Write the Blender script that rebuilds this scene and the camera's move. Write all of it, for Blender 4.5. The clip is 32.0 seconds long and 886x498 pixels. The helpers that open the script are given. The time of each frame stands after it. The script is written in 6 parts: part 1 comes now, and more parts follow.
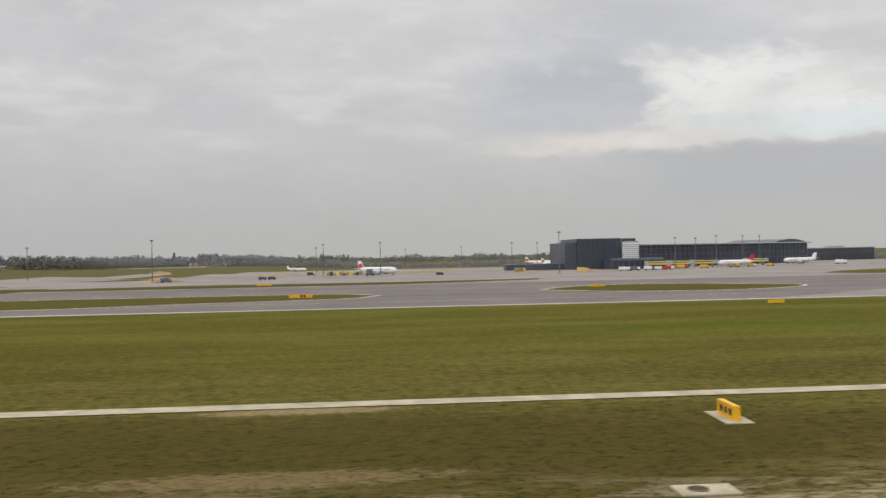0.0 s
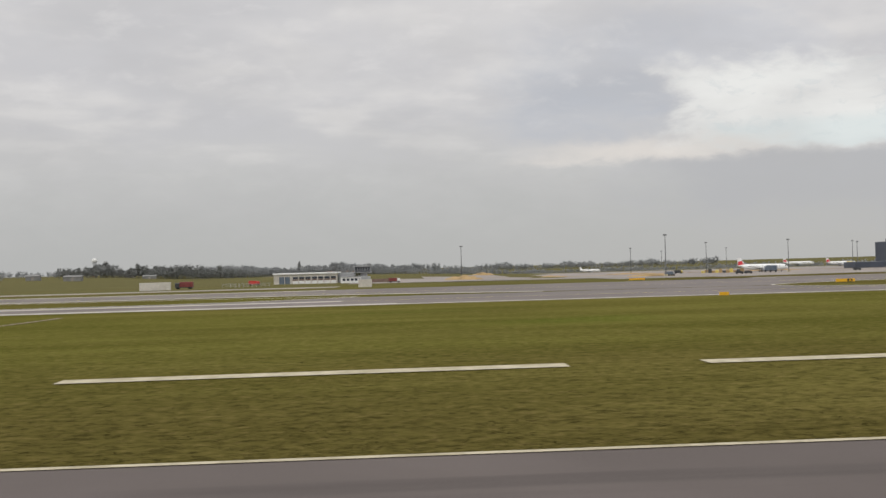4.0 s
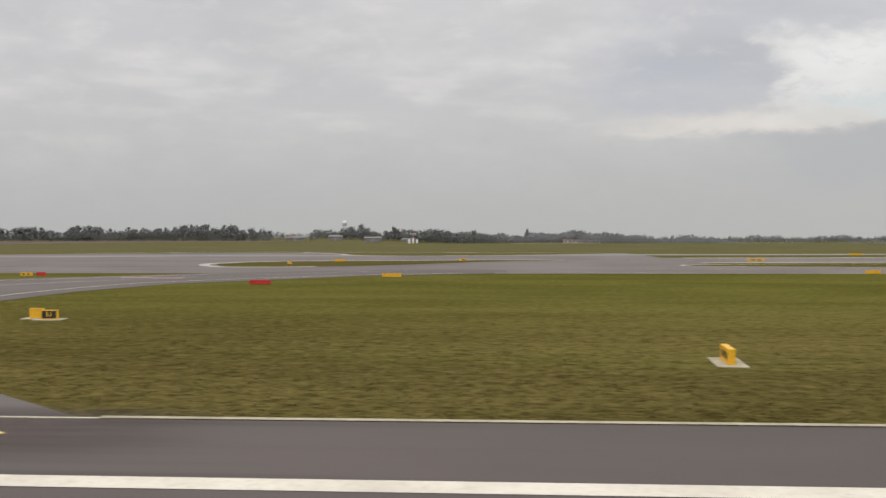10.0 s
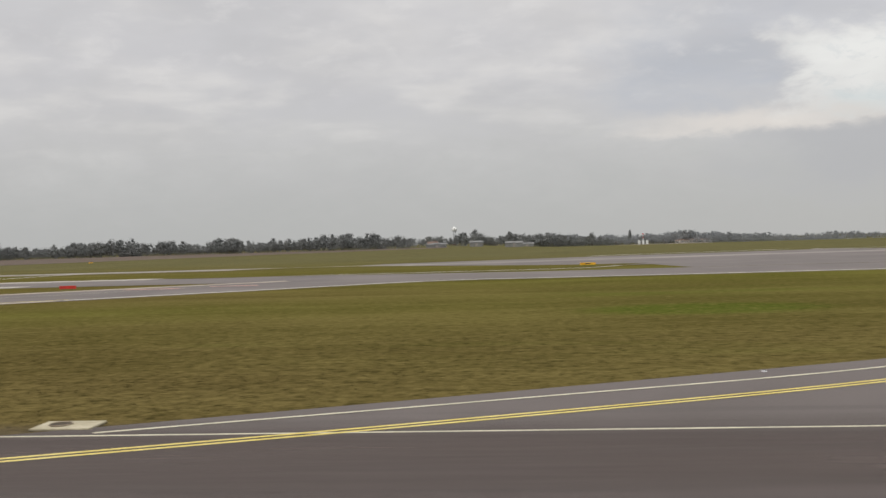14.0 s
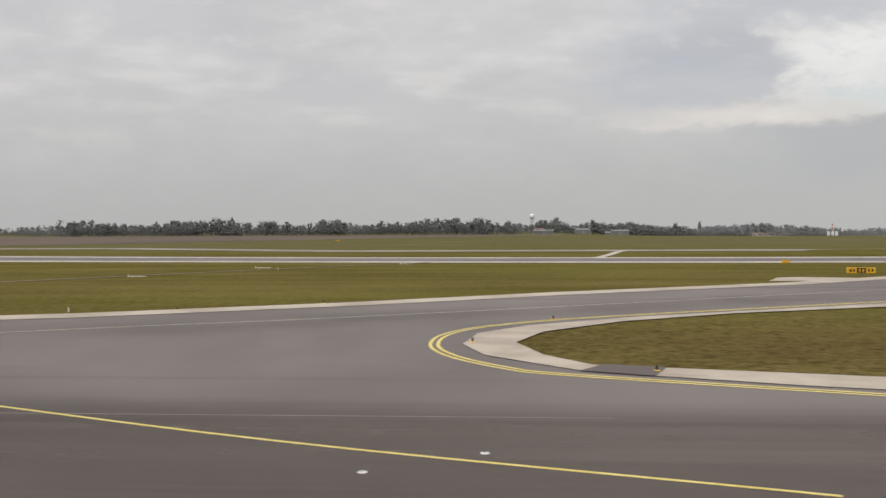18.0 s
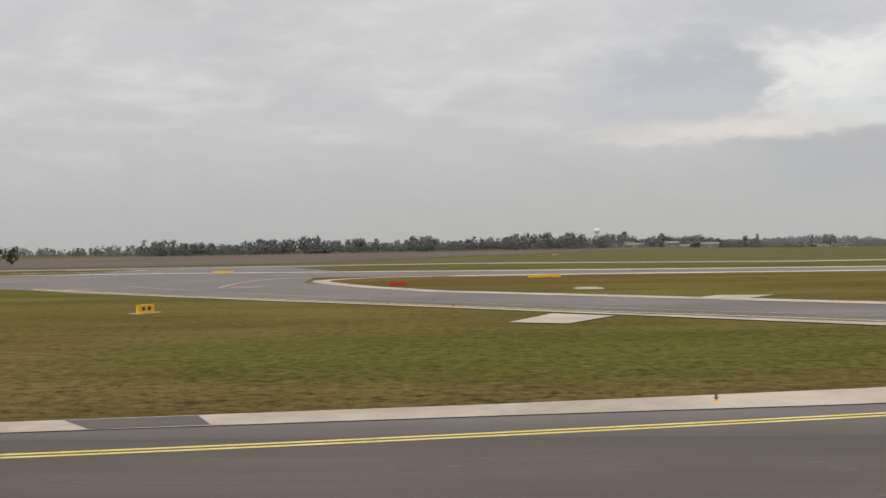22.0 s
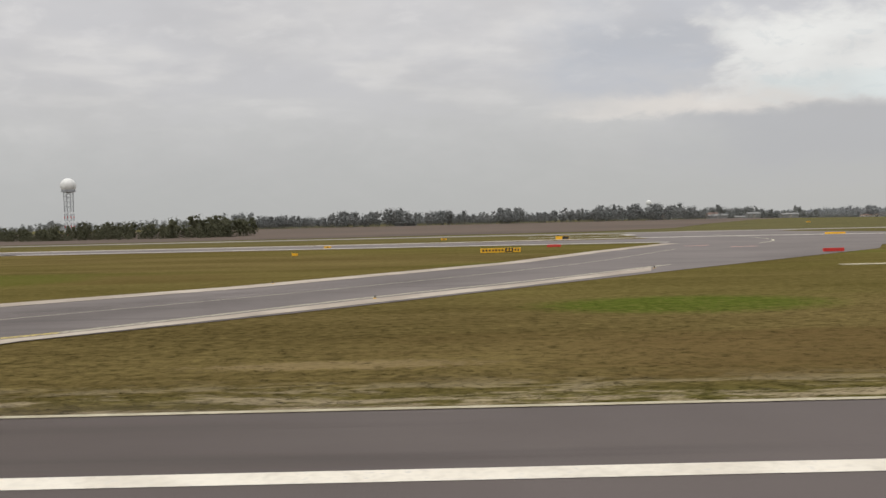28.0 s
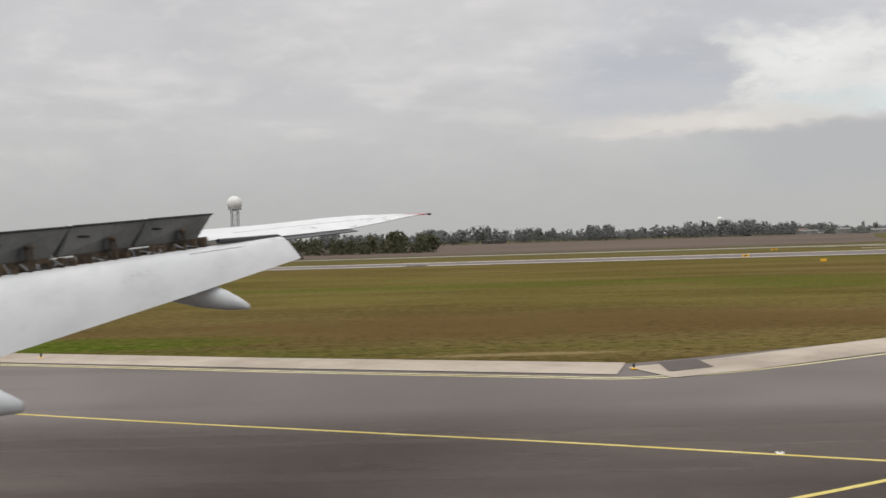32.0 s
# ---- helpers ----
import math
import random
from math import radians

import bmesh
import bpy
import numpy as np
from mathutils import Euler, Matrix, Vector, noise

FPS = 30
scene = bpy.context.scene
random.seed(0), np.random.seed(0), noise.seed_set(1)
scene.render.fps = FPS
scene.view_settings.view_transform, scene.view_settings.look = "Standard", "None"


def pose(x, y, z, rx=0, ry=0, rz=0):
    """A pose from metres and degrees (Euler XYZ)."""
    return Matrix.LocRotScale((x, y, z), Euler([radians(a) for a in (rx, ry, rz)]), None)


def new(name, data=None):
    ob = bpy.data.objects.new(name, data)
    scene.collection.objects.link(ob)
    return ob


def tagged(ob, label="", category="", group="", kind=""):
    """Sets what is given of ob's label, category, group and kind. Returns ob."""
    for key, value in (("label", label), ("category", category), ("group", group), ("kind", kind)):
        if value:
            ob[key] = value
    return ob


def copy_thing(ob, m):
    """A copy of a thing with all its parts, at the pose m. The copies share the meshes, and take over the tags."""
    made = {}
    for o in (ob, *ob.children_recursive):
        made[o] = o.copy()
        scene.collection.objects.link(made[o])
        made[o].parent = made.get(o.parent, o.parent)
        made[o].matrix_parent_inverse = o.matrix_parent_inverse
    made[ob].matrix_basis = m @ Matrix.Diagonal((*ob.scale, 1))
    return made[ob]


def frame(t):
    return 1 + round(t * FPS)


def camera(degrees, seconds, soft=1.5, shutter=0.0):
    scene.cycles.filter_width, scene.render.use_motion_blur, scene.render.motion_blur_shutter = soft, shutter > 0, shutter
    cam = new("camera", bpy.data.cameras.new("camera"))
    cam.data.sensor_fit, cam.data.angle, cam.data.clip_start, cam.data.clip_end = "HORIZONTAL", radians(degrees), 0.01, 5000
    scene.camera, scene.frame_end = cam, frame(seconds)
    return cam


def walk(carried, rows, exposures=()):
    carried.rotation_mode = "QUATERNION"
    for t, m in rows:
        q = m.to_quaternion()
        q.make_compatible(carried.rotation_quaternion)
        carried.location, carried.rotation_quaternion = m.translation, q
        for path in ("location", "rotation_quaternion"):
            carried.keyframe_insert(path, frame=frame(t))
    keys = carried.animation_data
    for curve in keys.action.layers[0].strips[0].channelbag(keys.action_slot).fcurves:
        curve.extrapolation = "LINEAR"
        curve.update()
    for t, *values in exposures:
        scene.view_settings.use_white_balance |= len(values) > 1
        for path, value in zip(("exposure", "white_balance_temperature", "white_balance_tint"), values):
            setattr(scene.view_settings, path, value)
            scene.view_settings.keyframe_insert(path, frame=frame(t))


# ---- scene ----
# Plan units are taken from the runway's width; K turns them into metres.
K = 0.775
cam = camera(55.1, 32.0, soft=1.5, shutter=0.08)
# seconds, along the runway, eye height, yaw, pitch, roll
ROWS = [
    (0.0, 100.81, 8.56, -4.08, 0.29, 1.14),
    (0.5, 76.09, 8.09, -3.99, 0.32, 0.99),
    (1.0, 51.31, 7.67, -3.80, 0.65, 1.51),
    (1.5, 26.41, 7.34, -3.65, 0.88, 1.30),
    (2.0, 1.37, 7.07, -3.38, 1.31, 1.74),
    (2.5, -23.72, 6.78, -3.10, 1.53, 1.90),
    (3.0, -48.75, 6.49, -2.82, 1.45, 1.53),
    (3.5, -73.63, 6.24, -2.67, 1.27, 1.52),
    (5.5, -170.69, 5.87, -0.19, -0.02, 1.01),
    (6.0, -194.92, 5.85, 1.01, -0.66, 0.65),
    (6.5, -219.24, 5.86, 1.76, -1.28, 0.34),
    (7.0, -243.56, 5.90, 2.10, -1.93, -0.21),
    (7.5, -267.72, 5.96, 2.19, -1.96, -0.02),
    (8.0, -291.56, 5.99, 2.42, -1.84, -0.23),
    (8.5, -315.13, 5.96, 2.74, -1.40, 0.15),
    (9.0, -338.53, 5.90, 3.04, -1.04, 0.19),
    (9.5, -361.83, 5.91, 3.23, -1.01, -0.14),
    (10.0, -385.07, 5.97, 3.46, -0.87, 0.12),
    (10.5, -408.08, 6.03, 3.46, -0.84, 0.36),
    (11.0, -430.88, 6.09, 3.44, -0.60, 1.13),
    (11.5, -453.44, 6.09, 3.44, -0.54, 1.47),
    (12.0, -475.73, 6.14, 3.52, -0.63, 1.47),
    (12.5, -497.78, 6.07, 3.75, -0.69, 1.52),
    (13.0, -519.66, 6.06, 3.96, -0.68, 1.57),
    (13.5, -541.39, 6.05, 4.22, -0.54, 1.79),
    (14.0, -562.94, 6.06, 4.43, -0.41, 1.71),
    (14.5, -584.25, 6.04, 4.55, -0.40, 1.47),
    (16.5, -667.28, 5.88, 3.67, -0.98, 0.23),
    (17.0, -686.56, 5.97, 3.61, -1.07, 0.25),
    (17.5, -705.35, 6.00, 3.61, -1.16, 0.35),
    (18.0, -723.62, 6.01, 3.72, -1.26, 0.32),
    (18.5, -741.36, 6.01, 3.69, -1.15, 0.50),
    (19.0, -758.60, 6.01, 3.62, -0.89, 0.71),
    (19.5, -775.50, 6.01, 3.47, -0.71, 0.55),
    (20.0, -792.43, 5.98, 3.30, -0.50, 0.56),
    (20.5, -809.38, 5.97, 3.24, -0.43, 0.38),
    (21.0, -826.07, 6.02, 3.21, -0.16, 1.01),
    (21.5, -842.38, 6.02, 3.13, -0.19, 0.92),
    (22.0, -858.36, 6.01, 3.11, -0.14, 1.08),
    (22.5, -874.11, 5.99, 3.00, -0.20, 1.03),
    (23.0, -889.76, 5.97, 2.76, -0.36, 0.96),
    (23.5, -905.35, 5.96, 2.49, -0.59, 0.94),
    (24.0, -920.79, 5.94, 2.10, -0.88, 0.78),
    (24.5, -935.92, 5.94, 1.85, -1.16, 0.48),
    (25.0, -950.71, 5.93, 1.69, -1.28, 0.70),
    (25.5, -965.17, 5.97, 1.56, -1.48, 0.55),
    (27.5, -1021.25, 6.02, 0.18, -1.93, 1.08),
    (28.0, -1035.32, 6.05, 0.17, -1.91, 1.35),
    (28.5, -1048.82, 6.03, 0.39, -1.88, 1.50),
    (29.0, -1061.59, 6.03, 0.74, -1.75, 1.64),
    (29.5, -1073.80, 6.00, 1.00, -1.49, 1.79),
    (30.0, -1085.68, 5.97, 1.16, -1.18, 1.79),
    (30.5, -1097.32, 5.98, 1.27, -0.92, 1.78),
    (31.0, -1108.66, 5.99, 1.36, -0.73, 1.72),
    (31.5, -1119.76, 5.98, 1.34, -0.64, 1.63),
    (32.0, -1131.01, 5.99, 1.35, -0.55, 1.71),
]
walk(cam, [(t, pose(K * x, 0, K * z, 90 + pitch, roll, yaw)) for t, x, z, yaw, pitch, roll in ROWS])


# ---------------------------------------------------------------- sky and light
class Nodes:
    """Short hand for building a node tree."""

    def __init__(self, tree):
        self.tree = tree
        tree.nodes.clear()

    def add(self, kind, ins=None, **props):
        n = self.tree.nodes.new(kind)
        if "operation" in props:
            n.operation = props["operation"]
        if "blend_type" in props:
            n.data_type, n.blend_type = "RGBA", props["blend_type"]
        if "interp" in props:
            n.interpolation_type = props["interp"]
        for key, value in (ins or {}).items():
            sock = n.inputs[key]
            if isinstance(value, bpy.types.NodeSocket):
                self.tree.links.new(value, sock)
            else:
                sock.default_value = value
        return n

    def math(self, op, a, b=0.0, c=0.0, clamp=False):
        n = self.add("ShaderNodeMath", {0: a, 1: b, 2: c}, operation=op)
        n.use_clamp = clamp
        return n.outputs[0]

    def ramp(self, v, lo, hi, a=0.0, b=1.0):
        return self.add("ShaderNodeMapRange", {0: v, 1: lo, 2: hi, 3: a, 4: b}, interp="SMOOTHSTEP").outputs[0]

    def mix(self, fac, a, b, how="MIX"):
        n = self.add("ShaderNodeMix", {0: fac, 6: a, 7: b}, blend_type=how)
        return n.outputs[2]

    def noise(self, vec, scale, detail=4.0, rough=0.55, warp=0.0):
        return self.add("ShaderNodeTexNoise", {"Vector": vec, "Scale": scale, "Detail": detail, "Roughness": rough, "Distortion": warp}).outputs[0]


def make_sky():
    world = bpy.data.worlds.new("world")
    world.use_nodes = True
    scene.world = world
    n = Nodes(world.node_tree)
    d = n.add("ShaderNodeTexCoord").outputs["Generated"]
    s = n.add("ShaderNodeSeparateXYZ", {0: d}).outputs
    ahead = n.math("MAXIMUM", n.math("ABSOLUTE", s[1]), 0.05)
    az = n.math("DIVIDE", s[0], ahead)
    el = n.math("DIVIDE", n.math("MAXIMUM", s[2], 0.0), ahead)
    up = n.math("ADD", n.math("MAXIMUM", s[2], 0.0), 0.10)
    # the cloud layer, seen in perspective from below
    layer = n.add("ShaderNodeCombineXYZ", {0: n.math("DIVIDE", s[0], up), 1: n.math("DIVIDE", s[1], up), 2: 0.0}).outputs[0]
    flat = n.add("ShaderNodeCombineXYZ", {0: az, 1: n.math("MULTIPLY", el, 2.2), 2: 0.0}).outputs[0]
    big = n.noise(layer, 0.6, 5.0, 0.5, 0.0)
    small = n.noise(layer, 1.9, 5.0, 0.5, 0.12)
    wob = n.math("SUBTRACT", n.noise(flat, 9.0, 5.0, 0.6, 0.3), 0.5)
    wob2 = n.math("SUBTRACT", n.noise(flat, 22.0, 5.0, 0.6, 0.3), 0.5)
    aw = n.math("ADD", az, n.math("MULTIPLY", wob, 0.22))
    ew = n.math("ADD", el, n.math("ADD", n.math("MULTIPLY", wob, 0.06), n.math("MULTIPLY", wob2, 0.05)))
    # high haze that brightens upwards, with soft rolls of cloud
    grey = n.mix(n.ramp(ew, 0.0, 0.26), (0.470, 0.475, 0.470, 1), (0.690, 0.676, 0.674, 1))
    cloud = n.ramp(n.math("ADD", n.math("MULTIPLY", big, 0.6), n.math("MULTIPLY", small, 0.4)), 0.40, 0.60)
    high = n.ramp(ew, 0.09, 0.18)
    dark = n.math("MULTIPLY", n.math("MULTIPLY", n.math("SUBTRACT", 1.0, cloud), high), 0.55)
    col = n.mix(dark, grey, (0.530, 0.530, 0.555, 1))
    lite = n.math("MULTIPLY", n.math("MULTIPLY", n.ramp(small, 0.48, 0.68), high), 0.42)
    col = n.mix(lite, col, (0.775, 0.755, 0.735, 1))
    # grey-blue bank of cloud with a bright edge to its right
    rag = n.ramp(n.noise(layer, 1.3, 6.0, 0.55, 0.15), 0.30, 0.62)
    bank = n.math("MULTIPLY", n.math("MULTIPLY", n.ramp(aw, 0.06, 0.20), n.ramp(aw, 0.335, 0.285)), n.math("MULTIPLY", n.ramp(ew, 0.125, 0.175), n.ramp(ew, 0.31, 0.22)))
    col = n.mix(n.math("MULTIPLY", n.math("MULTIPLY", bank, n.math("ADD", n.math("MULTIPLY", rag, 0.55), 0.45)), 0.95), col, (0.505, 0.525, 0.570, 1))
    over = n.math("MULTIPLY", n.math("MULTIPLY", n.ramp(aw, 0.20, 0.29), n.ramp(aw, 0.56, 0.42)), n.math("MULTIPLY", n.ramp(ew, 0.225, 0.25), n.ramp(ew, 0.33, 0.275)))
    col = n.mix(n.math("MULTIPLY", over, 0.6), col, (0.560, 0.575, 0.620, 1))
    # the lower rim of the bright gap climbs to the right
    rim = n.math("SUBTRACT", n.math("ADD", n.math("MULTIPLY", ew, 0.4), n.math("MULTIPLY", el, 0.6)), n.math("MULTIPLY", n.math("MAXIMUM", n.math("SUBTRACT", az, 0.2), 0.0), 0.035))
    glow = n.math("MULTIPLY", n.ramp(aw, 0.295, 0.345), n.math("MULTIPLY", n.ramp(rim, 0.116, 0.130), n.ramp(ew, 0.255, 0.215)))
    col = n.mix(n.math("MULTIPLY", n.math("MULTIPLY", glow, n.math("ADD", n.math("MULTIPLY", rag, 0.5), 0.5)), 0.9), col, (0.855, 0.855, 0.83, 1))
    vein = n.math("MULTIPLY", n.math("MULTIPLY", glow, n.ramp(n.noise(flat, 30.0, 4.0, 0.6, 0.5), 0.52, 0.66)), 0.35)
    col = n.mix(vein, col, (0.62, 0.655, 0.67, 1))
    blue = n.math("MULTIPLY", n.math("MULTIPLY", n.ramp(aw, 0.33, 0.40), n.ramp(rim, 0.118, 0.128)), n.ramp(rim, 0.165, 0.145))
    col = n.mix(n.math("MULTIPLY", blue, 0.55), col, (0.66, 0.745, 0.755, 1))
    streak = n.math("MULTIPLY", n.math("MULTIPLY", n.ramp(aw, 0.10, 0.26), n.ramp(aw, 0.48, 0.36)), n.math("MULTIPLY", n.ramp(rim, 0.110, 0.121), n.ramp(rim, 0.148, 0.128)))
    col = n.mix(n.math("MULTIPLY", streak, 0.8), col, (0.76, 0.715, 0.67, 1))
    low = n.math("MULTIPLY", n.ramp(aw, 0.20, 0.40), n.math("MULTIPLY", n.ramp(rim, 0.122, 0.108), n.ramp(ew, 0.02, 0.08)))
    col = n.mix(n.math("MULTIPLY", low, 0.75), col, (0.450, 0.455, 0.475, 1))
    roll = n.math("MULTIPLY", n.ramp(n.noise(flat, 5.0, 4.0, 0.5, 0.1), 0.42, 0.62), n.ramp(ew, 0.02, 0.10))
    col = n.mix(n.math("MULTIPLY", roll, 0.22), col, (0.47, 0.465, 0.47, 1))
    # small bright flecks in the higher cloud
    fleck = n.math("MULTIPLY", n.ramp(n.noise(flat, 13.0, 6.0, 0.62, 0.25), 0.50, 0.72), n.math("MULTIPLY", n.ramp(ew, 0.145, 0.20), n.ramp(aw, 0.33, 0.24)))
    col = n.mix(n.math("MULTIPLY", fleck, 0.26), col, (0.82, 0.80, 0.785, 1))
    # an overcast sky grows brighter towards the zenith
    gain = n.math("ADD", n.ramp(s[2], 0.30, 1.0, 0.0, SKY_ZENITH), 1.0)
    col = n.mix(1.0, col, n.add("ShaderNodeCombineXYZ", {0: gain, 1: gain, 2: gain}).outputs[0], "MULTIPLY")
    nishita = n.add("ShaderNodeTexSky")
    nishita.sky_type, nishita.sun_disc = "NISHITA", False
    nishita.sun_elevation, nishita.sun_rotation = radians(38), radians(40)
    clear = n.add("ShaderNodeBackground", {0: nishita.outputs[0], 1: 0.05}).outputs[0]
    cover = n.add("ShaderNodeBackground", {0: col, 1: 1.0}).outputs[0]
    both = n.add("ShaderNodeMixShader", {0: 0.96, 1: clear, 2: cover}).outputs[0]
    n.add("ShaderNodeOutputWorld", {0: both})


SKY_ZENITH = 1.6
make_sky()
sun_data = bpy.data.lights.new("sun", "SUN")
sun_data.energy, sun_data.angle, sun_data.color = 0.8, radians(25), (1.0, 0.96, 0.9)
sun = new("sun", sun_data)
sun.matrix_world = pose(0, 0, 80, 52, 0, -40)


# ---------------------------------------------------------------- materials
def material(name, a, b, scale=1.0, rough=0.8, metal=0.0, bump=0.0, c=None, fine=8.0, spread=(0.35, 0.65), stretch=(1, 1, 1), per_object=0.0):
    """Two or three colours mixed by noise at two scales, in metres; bump from the finer one."""
    m = bpy.data.materials.new(name)
    m.use_nodes = True
    n = Nodes(m.node_tree)
    pos = n.add("ShaderNodeNewGeometry").outputs["Position"]
    vec = n.add("ShaderNodeVectorMath", {0: pos, 1: stretch}, operation="MULTIPLY").outputs[0]
    coarse = n.noise(vec, scale, 5.0, 0.6)
    grain = n.noise(vec, scale * fine, 6.0, 0.65)
    col = n.mix(n.ramp(coarse, *spread), (*a, 1), (*b, 1))
    if c:
        col = n.mix(n.ramp(grain, 0.55, 0.75), col, (*c, 1))
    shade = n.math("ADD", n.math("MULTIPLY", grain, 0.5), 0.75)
    col = n.mix(1.0, col, n.add("ShaderNodeCombineXYZ", {0: shade, 1: shade, 2: shade}).outputs[0], "MULTIPLY")
    if per_object:
        rnd = n.math("ADD", n.math("MULTIPLY", n.add("ShaderNodeObjectInfo").outputs["Random"], per_object), 1 - per_object / 2)
        col = n.mix(1.0, col, n.add("ShaderNodeCombineXYZ", {0: rnd, 1: rnd, 2: rnd}).outputs[0], "MULTIPLY")
    p = n.add("ShaderNodeBsdfPrincipled", {"Base Color": col, "Roughness": n.math("ADD", n.math("MULTIPLY", grain, 0.2), rough - 0.1), "Metallic": metal})
    if bump:
        bn = n.add("ShaderNodeBump", {"Height": grain, "Strength": bump, "Distance": 0.1})
        n.tree.links.new(bn.outputs[0], p.inputs["Normal"])
    n.add("ShaderNodeOutputMaterial", {0: p.outputs[0]})
    return m


LUSH = ((K * -1120, K * 110.1, 45, 6, 0.4), (K * -823, K * 39.5, 2.0, 1.0, 0.9), (K * -1019, K * 58, 9, 5, 0.75), (K * -547, K * 72, 9, 5, 0.55), (K * -1090, K * 101, 11, 10, 0.65), (K * -508, K * 30.5, 4, 3, 0.75), (K * -1156, K * 53.5, 12, 3.4, 0.9), (K * -478.8, K * 28.4, 0.7, 0.5, 0.9), (K * -856, K * 49, 24, 10, 0.4), (K * -240, K * 38, 50, 8, 0.3))


RUST, SHADY, DULL, OLIVE = (0.125, 0.080, 0.034, 1), (0.022, 0.034, 0.008, 1), (0.068, 0.052, 0.017, 1), (0.092, 0.074, 0.030, 1)
DRY = ((K * -1120, K * 60, 34, 8, 0.85, RUST), (K * -1080, K * 100, 25, 9, 0.4, RUST), (K * -945, K * 75, 26, 14, 0.55, RUST), (K * -1015, K * 38, 22, 6, 0.6, RUST), (K * -700, K * 45, 14, 7, 0.5, RUST), (K * -482, K * 42, 30, 16, 0.85, DULL), (K * 45, K * 36, 75, 11, 0.7, DULL), (K * -200, K * 34, 150, 13, 0.22, DULL), (K * -827.2, K * 42.1, 4.6, 2.6, 1.0, SHADY), (K * 165, K * 187, 27, 18, 0.75, OLIVE), (K * 40, K * 172, 62, 16, 0.7, OLIVE), (K * -250, K * 172, 90, 14, 0.6, OLIVE), (K * -415, K * 185, 40, 22, 0.8, OLIVE), (K * -862, K * 145, 30, 30, 0.6, RUST), (K * 60, K * 252, 80, 12, 0.8, OLIVE))
BARE = ((K * 96, K * 47.3, 4.5, 0.8, 0.8), (K * 62, K * 47.5, 3.0, 0.7, 0.5), (K * -1040, K * 36, 5.0, 0.9, 0.45), (K * -1128, K * 44, 4.0, 0.5, 0.6), (K * -935, K * 28.6, 5.0, 0.6, 0.6), (K * 96, K * 33, 6.0, 1.0, 0.4))


def grass_material():
    """Mown airfield grass: green, drier and browner down the runway, with streaks, worn and lush patches."""
    m = bpy.data.materials.new("grass")
    m.use_nodes = True
    n = Nodes(m.node_tree)
    pos = n.add("ShaderNodeNewGeometry").outputs["Position"]
    s = n.add("ShaderNodeSeparateXYZ", {0: pos}).outputs
    rows_ = n.add("ShaderNodeVectorMath", {0: pos, 1: (0.25, 1.0, 1.0)}, operation="MULTIPLY").outputs[0]
    lines = n.add("ShaderNodeVectorMath", {0: pos, 1: (0.22, 1.0, 1.0)}, operation="MULTIPLY").outputs[0]
    huge = n.noise(rows_, 0.02, 4.0, 0.6, 0.5)
    mid = n.noise(rows_, 0.12, 5.0, 0.6, 0.3)
    fine = n.noise(pos, 1.6, 6.0, 0.7)
    blade = n.noise(rows_, 9.0, 4.0, 0.75)
    # drier towards the runway's end, beside the runway and in worn patches
    dry = n.math("ADD", n.math("ADD", n.ramp(s[0], -250.0, -620.0, 0.04, 0.58), n.ramp(s[0], -690.0, -790.0, 0.0, 0.16)), n.math("MULTIPLY", n.math("SUBTRACT", huge, 0.5), 1.6))
    dry = n.math("ADD", dry, n.ramp(s[1], 62.0, 30.0, 0.0, 0.42), clamp=True)
    green = n.mix(n.ramp(mid, 0.35, 0.7), (0.092, 0.089, 0.019, 1), (0.133, 0.126, 0.030, 1))
    brown = n.mix(n.ramp(mid, 0.3, 0.7), (0.102, 0.076, 0.028, 1), (0.160, 0.121, 0.047, 1))
    col = n.mix(dry, green, brown)
    lush = n.math("MULTIPLY", n.ramp(n.noise(rows_, 0.045, 3.0, 0.5, 0.8), 0.60, 0.74), 0.35)
    # well-watered spots: middle, reach along and across, in metres
    for x, y, rx, ry, much in LUSH:
        off = n.add("ShaderNodeVectorMath", {0: n.add("ShaderNodeVectorMath", {0: pos, 1: (x, y, 0)}, operation="SUBTRACT").outputs[0], 1: (1 / rx, 1 / ry, 0)}, operation="MULTIPLY").outputs[0]
        far_off = n.math("ADD", n.add("ShaderNodeVectorMath", {0: off}, operation="LENGTH").outputs["Value"], n.math("MULTIPLY", n.math("SUBTRACT", fine, 0.5), 0.9))
        lush = n.math("MAXIMUM", lush, n.ramp(far_off, 1.1, 0.55, 0.0, much))
    col = n.mix(lush, col, (0.072, 0.112, 0.012, 1))
    # rough pasture beyond the taxiways
    col = n.mix(n.ramp(s[1], 140.0, 280.0, 0.0, 0.92), col, n.mix(n.ramp(mid, 0.3, 0.7), (0.104, 0.098, 0.046, 1), (0.142, 0.131, 0.066, 1)))
    streaks = n.noise(lines, 1.3, 6.0, 0.7)
    clumps = n.noise(n.add("ShaderNodeVectorMath", {0: pos, 1: (0.75, 1.0, 1.0)}, operation="MULTIPLY").outputs[0], 2.2, 6.0, 0.74, 0.3)
    both = n.math("ADD", n.math("MULTIPLY", streaks, 0.25), n.math("MULTIPLY", clumps, 0.75))
    straw = n.math("MULTIPLY", n.ramp(both, 0.51, 0.63), 0.6)
    col = n.mix(straw, col, (0.194, 0.152, 0.056, 1))
    # shade between clumps, painted as dark mottling, stronger beside the runway
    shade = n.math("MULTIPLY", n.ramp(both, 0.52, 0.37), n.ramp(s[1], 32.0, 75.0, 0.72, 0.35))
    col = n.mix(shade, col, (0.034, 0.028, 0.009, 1))
